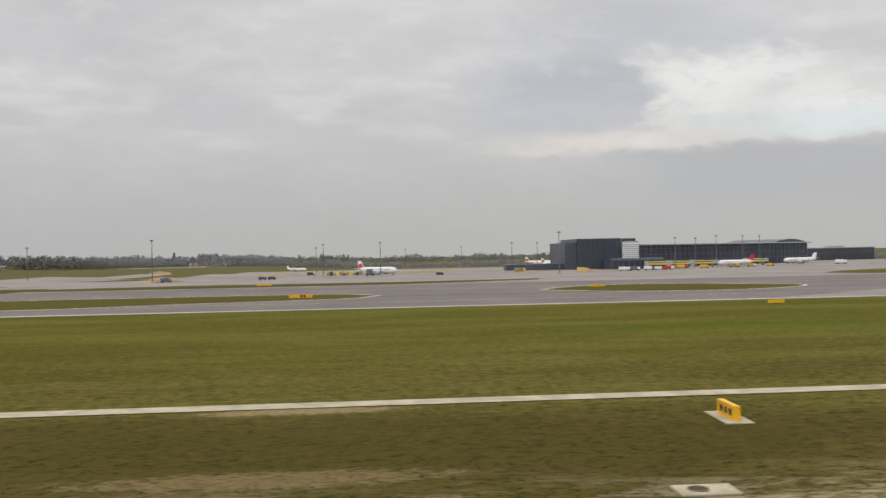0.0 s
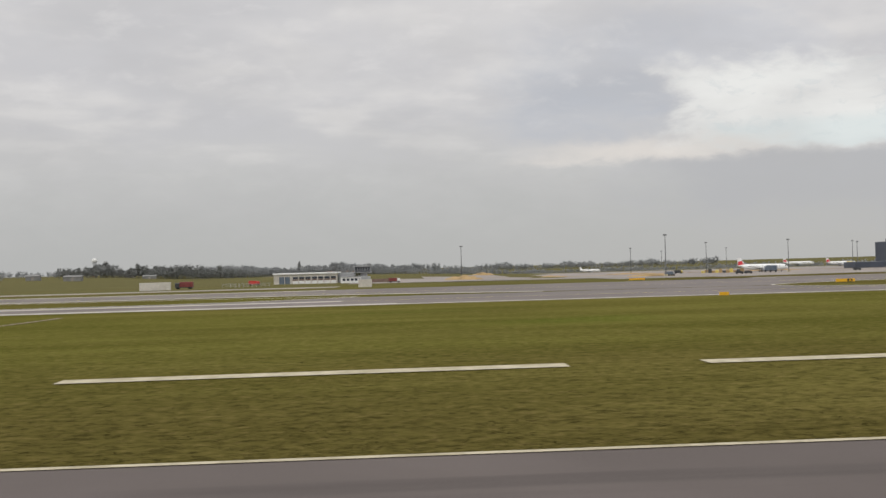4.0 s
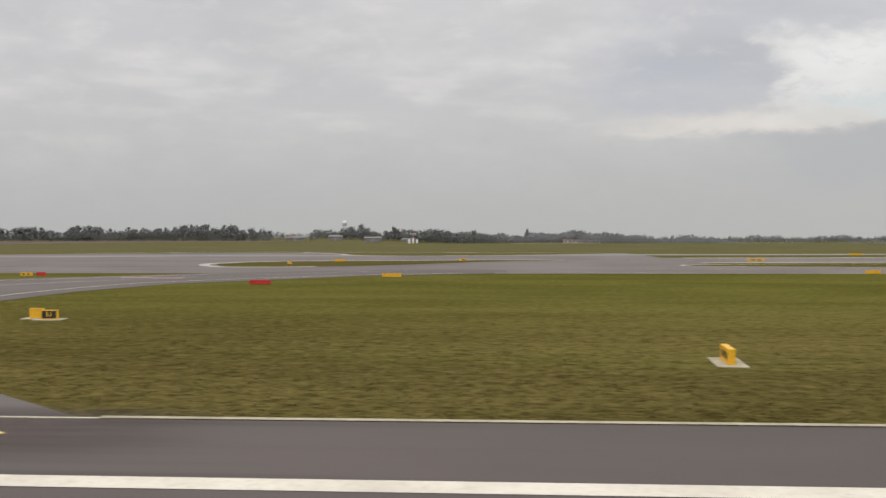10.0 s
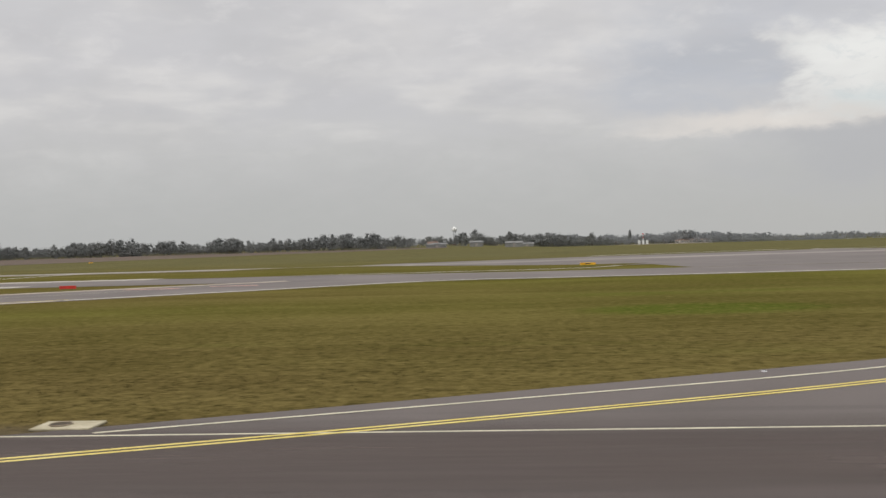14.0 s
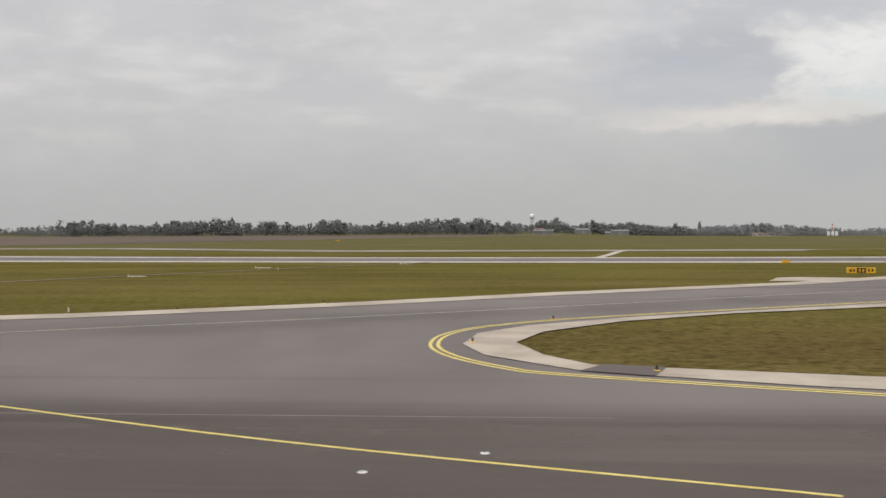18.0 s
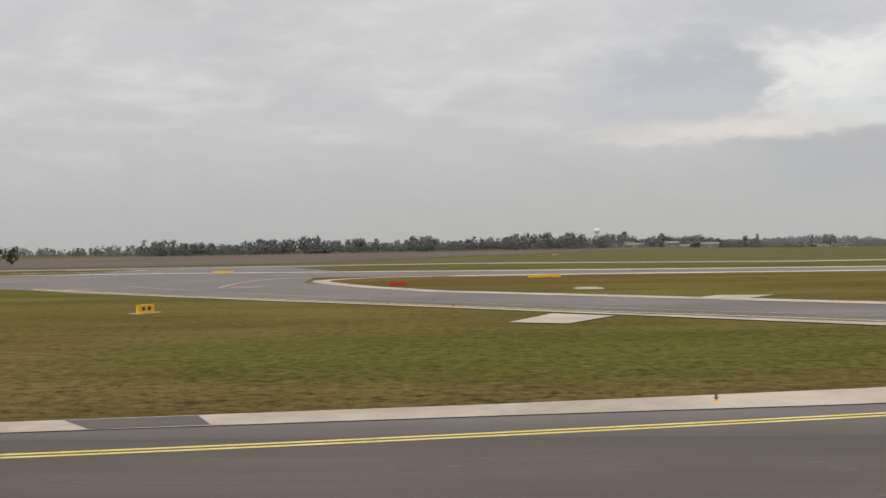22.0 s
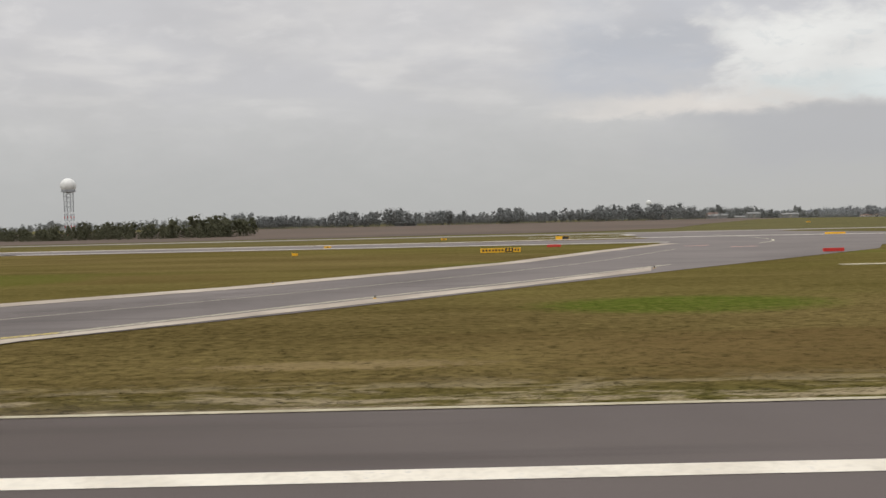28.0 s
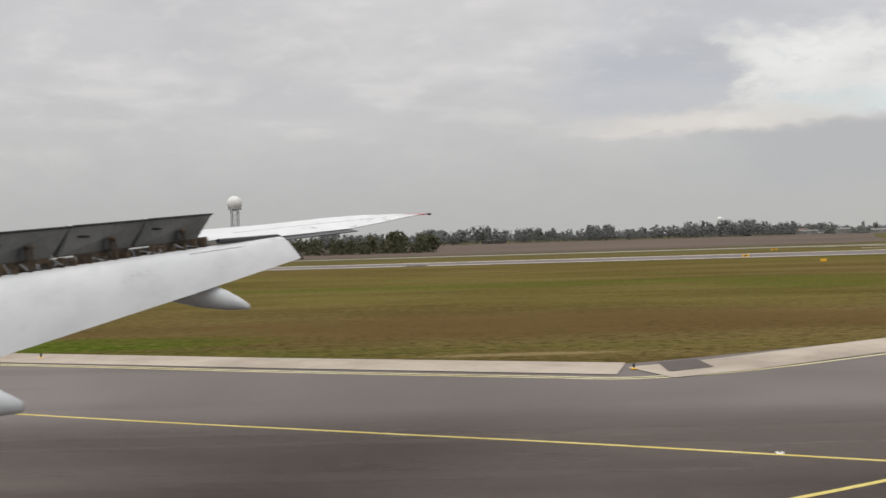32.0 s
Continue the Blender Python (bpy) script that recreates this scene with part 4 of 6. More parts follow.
strip("island_shoulder", [(-640, 180), (-597, 176), (-552, 176.5), (-538, 188)], 1.5, SHOULDER, "pale concrete rim of the grass strip", "shoulder", 0.058)
setting("grass_island_7", sheet(smooth_line([(-451, 309), (-435, 284), (-423, 261), (-380, 264), (-348, 290), (-400, 303), (-434, 310), (-451, 309)], 4)[:-1], 0.062), GRASS, "far grass island between service roads", "grass")
strip("island_shoulder", [(-348, 294), (-400, 306), (-434, 313), (-455, 311), (-437, 283), (-424, 257), (-380, 260)], 2.0, SHOULDER, "pale concrete rim of the far grass island", "shoulder", 0.058)
strip("island_shoulder", [(-536, 297), (-510, 308), (-490, 314), (-460, 322)], 3.0, SHOULDER, "pale kerb of a far service road", "shoulder", 0.05)
setting("grass_island_8", sheet(smooth_line([(240, 259), (252, 245), (300, 250), (300, 288), (278, 288), (255, 276), (240, 259)], 4)[:-1], 0.09), GRASS, "grass island at the apron's edge", "grass")
setting("concrete_wedge", sheet([(166, 138), (197, 157), (232, 168), (300, 168), (300, 138)], 0.05), APRON, "pale concrete wedge at the taxiway's edge", "taxiway")
strip("island_shoulder", [(-1010, 262), (-987, 263), (-978, 268), (-975.5, 278), (-980, 289), (-1010, 297)], 3.0, SHOULDER, "pale concrete rim where two roads part", "shoulder", 0.05)
strip("road_spur", [(-702, 184), (-697, 205), (-692, 228), (-688, 242)], 2.0, SHOULDER, "pale spur between taxiway and service road", "road", 0.04)
setting("ploughed_field_1", sheet([(-2400, 362), (-1250, 344), (-1090, 346), (-975, 356), (-928, 400), (-862, 560), (-725, 850), (-640, 980), (-640, 1165), (-2400, 1190)], 0.08), FIELD, "bare brown ploughed field", "field")
bm = bmesh.new()
grid = [[bm.verts.new((x, y, height(x, y) + 0.3)) for x in range(-360, -199, 40)] for y in (1480, 1530, 1580, 1630)]
for j in range(3):
    for i in range(4):
        bm.faces.new((grid[j][i], grid[j][i + 1], grid[j + 1][i + 1], grid[j + 1][i]))
setting("stubble_field", bm, FIELD_PALE, "pale stubble field before the woods", "field")


# ---------------------------------------------------------------- small things beside the runway
def slab(x, y, length=2.4, width=1.5, hole=True, old=False):
    ob = thing("manhole_slab", x, y, 0, 0, "square-cut pale concrete slab with a manhole, set in the grass" if hole else "plain pale concrete slab set in the grass", "slab", "slabs beside the runway")
    part("slab", block(-length / 2, length / 2, -width / 2, width / 2, 0, 0.09, 0.03), SLAB_OLD if old else SLAB, ob)
    if old:
        part("soil_rim", block(-length / 2 - 0.35, length / 2 + 0.35, -width / 2 - 0.3, width / 2 + 0.3, 0, 0.03, 0.01), SOIL, ob, "dark bare soil round the slab")
        part("pale_ring", block(-length / 2 + 0.35, -length / 2 + 1.3, -0.45, 0.45, 0.085, 0.098, 0.01), SLAB, ob)
    if hole:
        bm = bmesh.new()
        rod(bm, (-length / 2 + 0.8, 0, 0.085), (-length / 2 + 0.8, 0, 0.11), 0.34, n=20)
        part("cover", bm, SOIL, ob, "dark iron manhole cover")
        bm = bmesh.new()
        for k in range(20):
            a, b = math.tau * k / 20, math.tau * (k + 1) / 20
            rod(bm, (-length / 2 + 0.8 + 0.36 * math.cos(a), 0.36 * math.sin(a), 0.11), (-length / 2 + 0.8 + 0.36 * math.cos(b), 0.36 * math.sin(b), 0.11), 0.03, n=5)
        part("rim", bm, SLAB_OLD, ob)
    return ob


for x, y, w in ((112, 29.2, 2.4), (3, 27.9, 1.7), (-9, 28.8, 2.4), (-49.5, 29, 2.6), (-66.5, 27.9, 1.7), (-176, 28.9, 2.4), (-172.5, 28, 1.7), (-243.5, 28.2, 1.7), (-307, 29.3, 2.3),
                (-350, 29.3, 2.4), (-479.5, 28, 1.7), (-578.5, 28.6, 2.4), (-916, 28.6, 2.3), (-966, 28.8, 2.3), (-945.5, 28, 1.7), (-1014, 28.9, 2.3)):
    slab(x, y, 0.9 * w, 1.3)
for x, y, w in ((72, 41.5, 3.6), (72, 36, 3.2), (71.5, 53.5, 2.6)):
    slab(x, y, w, 1.5, True, True)
for x, y, w, d in ((-477.8, 101.8, 1.9, 1.0), (-988, 96, 5.5, 1.3), (-845, 114.4, 3.5, 1.2), (-845, 116.5, 4, 1.2), (-845, 118.7, 3, 0.8), (-788.4, 89.6, 2.2, 1.0), (-762, 136.4, 2.6, 1.2), (-772, 111, 2.4, 1.0), (-740, 150.6, 2.4, 1.1)):
    slab(x, y, w, d, False)


def edge_light(x, y, z=0.05):
    ob = thing("edge_light", x, y, z, 0, "small black and yellow taxiway edge light on the shoulder", "light", "taxiway edge lights")
    bm = bmesh.new()
    rod(bm, (0, 0, 0), (0, 0, 0.04), 0.2, 0.17, 12)
    part("base_plate", bm, YELLOW, ob, "yellow base plate")
    bm = bmesh.new()
    rod(bm, (0, 0, 0.03), (0, 0, 0.14), 0.04)
    part("stem", bm, DARK_STEEL, ob)
    bm = bmesh.new()
    rod(bm, (0, 0, 0.12), (0, 0, 0.27), 0.085, 0.075, 12)
    bmesh.ops.create_uvsphere(bm, u_segments=12, v_segments=6, radius=0.075, matrix=Matrix.Translation((0, 0, 0.27)))
    part("lamp_head", bm, BLACK, ob, "black lamp head", True)
    return ob


first = edge_light(-684, 28.2)
for x, y in ((-725, 45), (-720, 56.6), (-717, 36), (-513.4, 31.1), (-515.7, 27.3), (-819.6, 46.9), (-827, 36.6), (-829, 59.5), (-781, 59), (-748, 63), (-490, 47.5), (-445, 32), (-454.5, 51.5), (-428, 60), (-420, 44.5), (-432.5, 74), (-1041, 66.6),
             (-1011.6, 97), (-1063.5, 33.8), (-1060, 45.9), (-1123.6, 37.8), (-1155, 47.3), (-1186, 57), (-1092, 53.6), (-1053, 86), (-1073, 67), (-862, 84), (-905, 113), (-692, 68.5), (-850, 32.2), (-771.3, 53.2), (-738, 69)):
    copy_thing(first, pose(K * x, K * y, K * 0.07) @ Matrix.Scale(0.75, 4))


def guard_lights(x, y, turn):
    ob = thing("guard_light", x, y, 0.07, turn, "yellow runway guard light with twin lamps on a concrete pad", "light", "runway guard lights")
    part("foot", block(-1.9, 1.9, -0.25, 0.25, 0, 0.05, 0.01), SLAB_OLD, ob)
    part("housing", block(-0.3, 0.3, -0.16, 0.16, 0.3, 0.85, 0.05), YELLOW_LINE, ob, "pale yellow lamp housing")
    for s in (-0.45, 0.45):
        bm = bmesh.new()
        rod(bm, (s, 0.12, 0.42), (s, -0.2, 0.42), 0.17, 0.2, 14)
        part("lamp", bm, DARK_STEEL, ob)
    for s in (-0.22, 0.22):
        bm = bmesh.new()
        rod(bm, (s, 0, 0.04), (s, 0, 0.34), 0.05)
        part("post", bm, STEEL, ob)
    for s in (-1.7, 1.1, 1.7):
        bm = bmesh.new()
        rod(bm, (s, 0, 0.04), (s, 0, 0.2), 0.05)
        bmesh.ops.create_uvsphere(bm, u_segments=10, v_segments=6, radius=0.17, matrix=Matrix.Translation((s, 0, 0.3)))
        part("bar_light", bm, STEEL, ob, "small round stop bar light", True)
    ob.matrix_basis = ob.matrix_basis @ Matrix.Scale(0.54, 4)
    return ob


guard_lights(-839, 34.0, -20)
guard_lights(-821.6, 55.6, 62)
guard_lights(-804.5, 71.4, 150)


def flush_light(x, y):
    ob = thing("flush_light", x, y, 0.04, 0, "pale round light set flush in the asphalt", "light", "flush runway lights")
    bm = bmesh.new()
    rod(bm, (0, 0, 0), (0, 0, 0.02), 0.12, 0.1, 14)
    part("dome", bm, WHITE, ob)
    part("slot", block(-0.03, 0.03, -0.09, 0.09, 0.016, 0.028), BLACK, ob)
    return ob


lamp = flush_light(-727, 20.7)
copy_thing(lamp, pose(K * -513.9, K * 22.5, K * 0.04))
for x, y in ((-724, 22.6), (-824, 22.4), (-825, 20.6), (-677, 21.4), (-676.5, 19.4), (-1071.5, 22.1), (-1071.3, 20.5), (-1055.6, 24.2), (-921, 21.2), (-895, 23.2), (-1122.7, 22.9), (-1013, 21.2), (-552, 38), (-506, 20.4)):
    copy_thing(lamp, pose(K * x, K * y, K * 0.045))


def marker_post(x, y):
    ob = thing("marker_post", x, y, 0, 0, "thin white marker post in the grass", "post", "marker posts")
    bm = bmesh.new()
    rod(bm, (0, 0, 0), (0, 0, 0.32), 0.06, 0.05)
    part("post", bm, WHITE, ob)
    bm = bmesh.new()
    rod(bm, (0, 0, 0.3), (0, 0, 0.38), 0.065, 0.065)
    part("cap", bm, YELLOW_LINE, ob)
    return ob


post = marker_post(-512, 63.2)
for x, y in ((-756, 62), (-792, 62.5), (-424, 62), (-1074, 68.5), (-1080, 67), (-1096, 54.5), (-789, 89.2), (-763, 135.8), (-773, 110.5), (-757.6, 129.2), (-741, 150.1)):
    copy_thing(post, pose(K * x, K * y, 0))


# ---------------------------------------------------------------- signs
def text_bm(body, size):
    curve = bpy.data.curves.new("letters", "FONT")
    curve.body, curve.size, curve.align_x, curve.align_y, curve.extrude = body, size, "CENTER", "CENTER", 0.012
    ob = bpy.data.objects.new("letters", curve)
    me = bpy.data.meshes.new_from_object(ob)
    bm = bmesh.new()
    bm.from_mesh(me)
    bpy.data.objects.remove(ob)
    bpy.data.curves.remove(curve)
    bpy.data.meshes.remove(me)
    bm.transform(pose(0, 0, 0, 90))
    return bm


def taxi_sign(x, y, turn, panels, height_=0.6, base=True, name="taxiway_sign", label="", faces_both=False):
    """A row of lit panels: (width, colour, writing or number of bars, writing's colour)."""
    total = sum(p[0] for p in panels)
    ob = thing(name, x, y, 0, turn, label, "sign", "airfield signs")
    if base:
        part("base", block(-total / 2 - 0.5, total / 2 + 0.5, -0.7, 0.7, 0, 0.07, 0.02), SLAB, ob, "pale concrete base")
    lift = 0.12
    for s in (-0.38, 0.38):
        bm = bmesh.new()
        rod(bm, (s * total, 0, 0.05), (s * total, 0, lift + 0.05), 0.06)
        part("leg", bm, STEEL, ob)
    at = -total / 2
    for w, mat, text, ink in panels:
        panel = part("panel", block(at + 0.01, at + w - 0.01, -0.14, 0.14, lift, lift + height_, 0.03), mat, ob)
        middle = at + w / 2
        sides = (1, -1) if faces_both else (1,)
        for side in sides:
            if isinstance(text, str):
                bm = text_bm(text, height_ * 0.78)
                bm.transform(Matrix.Translation((middle, -0.15, lift + height_ / 2)))
                if side < 0:
                    bm.transform(pose(0, 0, 0, 0, 0, 180))
                part("writing", bm, ink, panel)
            elif text:
                for k in range(text):
                    cx = middle + (k - (text - 1) / 2) * w / (text + 0.6)
                    part("bar", block(cx - 0.32 * w / (text + 1), cx + 0.32 * w / (text + 1), -0.156 if side > 0 else 0.142, -0.142 if side > 0 else 0.156, lift + 0.25 * height_, lift + 0.75 * height_), ink, panel)
        at += w
    bm = bmesh.new()
    t = 0.05
    for x0, x1, z0, z1 in ((-total / 2 - t, total / 2 + t, lift - t, lift), (-total / 2 - t, total / 2 + t, lift + height_, lift + height_ + t), (-total / 2 - t, -total / 2, lift, lift + height_), (total / 2, total / 2 + t, lift, lift + height_)):
        box(bm, x0, x1, -0.16, 0.16, z0, z1)
    part("frame", bm, panels[0][1] if panels[0][1] is not BLACK else YELLOW, ob)
    return ob


# close beside the runway
taxi_sign(118, 41.6, -92, [(2.2, YELLOW, 3, BLACK)], 0.62, label="yellow guidance sign with black characters on a concrete pad", faces_both=True)
taxi_sign(-374.2, 40.3, -95, [(2.0, YELLOW, 3, BLACK)], 0.62, label="yellow guidance sign seen almost edge-on in the grass", faces_both=True)
taxi_sign(-477.6, 45.2, 28, [(0.8, YELLOW, 0, BLACK)], 0.62, label="blank yellow back of a single sign on a concrete pad")
taxi_sign(-946, 41.8, -73, [(2.5, YELLOW, 3, BLACK)], 0.6, label="yellow guidance sign with black characters, slanting to the runway", faces_both=True)
taxi_sign(-978, 42.0, 42, [(1.2, YELLOW, "B8", BLACK), (0.7, YELLOW, 1, BLACK), (1.2, YELLOW, "B7", BLACK), (0.7, YELLOW, 1, BLACK)], 0.75, label="long yellow direction sign to two exits")
taxi_sign(-892.4, 82.2, 64, [(1.9, YELLOW, 2, BLACK)], 0.7, label="yellow guidance sign on a concrete pad in dry grass")
taxi_sign(-418.4, 60.0, 8, [(0.85, YELLOW, 0, BLACK)], 0.6, label="blank yellow back of a sign in the grass")
taxi_sign(-417.0, 59.2, 4, [(1.05, BLACK, "B3", YELLOW)], 0.55, label="black location sign with yellow letters and frame")
taxi_sign(-506, 74.0, 4, [(1.0, BLACK, "B4", YELLOW)], 0.55, label="black location sign with yellow letters and frame")
# along the taxiways
for x, y, w, n in ((160, 124.4, 2.8, 0), (66, 253, 5.0, 0), (-30, 250, 5.5, 0), (151, 196.5, 4.0, 0), (-48, 133.0, 1.6, 0), (-2, 126, 3.6, 0), (-324.8, 200, 4.6, 2), (-229, 262, 4.5, 0), (-278, 259, 4.0, 0), (-236, 268, 3.0, 0), (-327, 134, 2.5, 0), (-310.7, 134, 1.0, 0),
                   (-400, 123, 3.2, 0), (-421.5, 199, 3.2, 0), (-429, 180, 0.9, 0), (-392.6, 203, 1.8, 1), (-456.2, 125.2, 2.1, 2), (-471.5, 134, 1.4, 0),
                   (-505, 130.8, 1.6, 0), (-545, 197, 4.0, 1), (-847, 158, 4.0, 0), (-850, 157.3, 3.0, 0), (-931, 228, 6.4, 0), (-674, 150.5, 1.4, 0),
                   (-1063.8, 204, 1.8, 1), (-1063.9, 160, 1.2, 0), (-1036, 262, 2.0, 1), (-820, 505, 3.0, 0)):
    taxi_sign(x, y, 2, [(0.85 * w, YELLOW, n, BLACK)], 0.4, False, label="low yellow taxiway sign beside the pavement")
for x, y, w in ((-414, 103.5, 2.8), (-639, 141, 3.0), (-873, 134, 3.0), (-977, 128, 3.4), (-939, 123, 3.0), (-1013, 176, 3.0), (-454.1, 125.6, 1.4)):
    taxi_sign(x, y, 2, [(0.9 * w, RED, 0, WHITE)], 0.42, False, "holding_point_sign", "low red holding point sign in the grass")
taxi_sign(84, 175, 3, [(2.2, YELLOW, 0, BLACK), (1.1, BLACK, 1, YELLOW), (1.3, YELLOW, 0, BLACK)], 0.55, False, label="long yellow and black taxiway sign on a grass island")
taxi_sign(-3, 181, 3, [(2.4, YELLOW, 0, BLACK), (1.2, BLACK, 1, YELLOW), (0.5, YELLOW, 0, BLACK)], 0.55, False, label="long yellow and black taxiway sign on a grass island")
taxi_sign(-676, 115, 3, [(1.2, YELLOW, 2, BLACK), (1.2, BLACK, 2, YELLOW), (1.2, YELLOW, 2, BLACK)], 0.65, False, label="three-panel yellow, black and yellow taxiway sign")
taxi_sign(-1025.5, 153.5, 4, [(4.4, YELLOW, 7, BLACK), (1.5, BLACK, 2, YELLOW), (1.3, YELLOW, 2, BLACK)], 0.7, False, label="long yellow direction sign with a black panel")
taxi_sign(-1003, 236, 3, [(1.8, YELLOW, 0, BLACK), (1.8, BLACK, 0, YELLOW)], 0.8, False, label="yellow and black taxiway sign far across the grass")


# ---------------------------------------------------------------- aircraft and vehicles on the apron
def tube(bm, stations, n=16):
    """A skin through round sections: (x, y, z, half width, half height)."""
    rings = []
    for x, y, z, ry, rz in stations:
        rings.append([bm.verts.new((x, y + ry * math.cos(math.tau * k / n), z + rz * math.sin(math.tau * k / n))) for k in range(n)])
    for a, b in zip(rings, rings[1:]):
        for k in range(n):
            bm.faces.new((a[k], a[(k + 1) % n], b[(k + 1) % n], b[k]))
    bm.faces.new(rings[0][::-1])
    bm.faces.new(rings[-1])
    bmesh.ops.recalc_face_normals(bm, faces=bm.faces)
    return bm


def plate(outline, axis, thick):
    """A flat tapered piece: an outline in two axes, drawn out along the third."""
    bm = bmesh.new()
    def put(a, b, s):
        return bm.verts.new((a, s, b) if axis == "y" else (a, b, s))
    top = [put(a, b, thick / 2) for a, b in outline]
    low = [put(a, b, -thick / 2) for a, b in outline]
    bm.faces.new(top)
    bm.faces.new(low[::-1])
    for k in range(len(outline)):
        j = (k + 1) % len(outline)
        bm.faces.new((top[k], low[k], low[j], top[j]))
    bmesh.ops.recalc_face_normals(bm, faces=bm.faces)
    return bm


RED_FIN = material("red_fin", (0.50, 0.02, 0.03), (0.58, 0.04, 0.05), 0.3, 0.4)


def airliner(x, y, turn, length, body, fin, label):
    """A parked twin-jet; its nose points along +x before the turn."""
    s = length / 30.0
    ob = thing("airliner", x, y, height(x, y) + 0.06, turn, label, "aircraft", "parked airliners")
    def add(name, bm, mat, note="", smooth=False, parent=None):
        bm.transform(Matrix.Scale(s, 4))
        return part(name, bm, mat, parent or ob, note, smooth)
    add("fuselage", tube(bmesh.new(), [(-15, 0, 4.1, 0.15, 0.2), (-12.5, 0, 3.8, 0.9, 0.9), (-9, 0, 3.4, 1.6, 1.6), (-5, 0, 3.2, 1.75, 1.8), (11, 0, 3.2, 1.75, 1.8), (13.2, 0, 3.1, 1.4, 1.5), (14.5, 0, 2.9, 0.8, 0.9), (15, 0, 2.8, 0.2, 0.3)]), body, smooth=True)
    add("fin", plate([(-14.6, 4.4), (-10.5, 4.8), (-12.8, 8.8), (-15.2, 8.8)], "y", 0.3), WHITE if fin is RED_FIN and length != 24.5 else fin, "coloured tail fin")
    if fin is RED_FIN:
        add("fin_band", plate([(-14.4, 4.5), (-10.9, 4.9), (-12.2, 7.2), (-14.6, 6.6)], "y", 0.36), fin, "red band on the fin")
    for side in (1, -1):
        bm = plate([(3.5, 1.2 * side), (-2.5, 1.2 * side), (-4.6, 14 * side), (-3.2, 14 * side)], "z", 0.35)
        bm.transform(Matrix.Translation((0, 0, 2.5)) @ pose(0, 0, 0, 4 * side))
        add("wing", bm, WHITE)
        bm = plate([(-11.5, 0.5 * side), (-14, 0.5 * side), (-14.8, 5 * side), (-13.8, 5 * side)], "z", 0.2)
        bm.transform(Matrix.Translation((0, 0, 4.2)))
        add("tailplane", bm, WHITE)
        add("engine", tube(bmesh.new(), [(4.5, 4.6 * side, 1.5, 0.75, 0.75), (4.2, 4.6 * side, 1.5, 0.95, 0.95), (1.8, 4.6 * side, 1.55, 0.85, 0.85), (0.6, 4.6 * side, 1.6, 0.5, 0.5)]), GREY_PANEL, smooth=True)
        bm = bmesh.new()
        for k in range(22):
            box(bm, -7.5 + 0.85 * k, -7.1 + 0.85 * k, side * 1.68 - 0.1, side * 1.68 + 0.1, 3.55, 3.95)
        add("window_row", bm, BLACK)
        add("main_gear", rod(rod(bmesh.new(), (-1, 2.4 * side, 2.4), (-1, 2.4 * side, 0.5), 0.16), (-1, 2.1 * side, 0.5), (-1, 2.7 * side, 0.5), 0.5, n=12), DARK_STEEL)
    add("nose_gear", rod(rod(bmesh.new(), (11.5, 0, 2), (11.5, 0, 0.4), 0.12), (11.5, -0.3, 0.4), (11.5, 0.3, 0.4), 0.4, n=12), DARK_STEEL)
    add("windscreen", block(13.3, 14.3, -0.9, 0.9, 3.45, 3.9, 0.1), BLACK)
    return ob


airliner(98, 462, -38, 27, WHITE, RED_FIN, "white airliner with a red and white tail, parked on the apron")
airliner(231, 702, -32, 24, WHITE, RED_FIN, "white airliner with a red tail, parked beyond the apron")
airliner(228, 626, -42, 21, WHITE, RED_FIN, "white airliner with a red tail, parked by the pier")
airliner(38, 629, -15, 15, WHITE, WHITE, "small white airliner, parked far off")
airliner(308, 486, 190, 24.5, WHITE, RED_FIN, "white airliner with a bright red tail at the terminal")
airliner(372, 535, 188, 24, WHITE, WHITE, "white airliner at the terminal's far end")


def boarding_bridge(x, y, turn):
    ob = thing("boarding_bridge", x, y, height(x, y), turn, "yellow passenger boarding bridge on legs at the terminal", "bridge", "boarding bridges")
    part("tunnel", block(-6.5, 5, -0.9, 0.9, 2.4, 4.3, 0.15), YELLOW_LINE, ob, "yellow tunnel")
    part("cab", block(5, 7.2, -1.2, 1.2, 2.3, 4.5, 0.2), GREY_PANEL, ob)
    part("rotunda", rod(bmesh.new(), (-7, 0, 0), (-7, 0, 4.6), 1.3, n=16), GREY_PANEL, ob)
    part("window_band", block(-6, 4.8, -0.94, 0.94, 3.3, 3.8), GLASS_DARK, ob)
    for s in (-0.9, 0.9):
        part("leg", rod(bmesh.new(), (4, s, 0), (4, s, 2.5), 0.2), STEEL, ob)
        part("wheel", rod(bmesh.new(), (4, s - 0.25, 0.5), (4, s + 0.25, 0.5), 0.5, n=12), RUBBER, ob)
    return ob


for x, y, a in ((258, 474, -25), (272, 478, -20), (288, 482, -22), (332, 512, -20)):
    boarding_bridge(x, y, a)


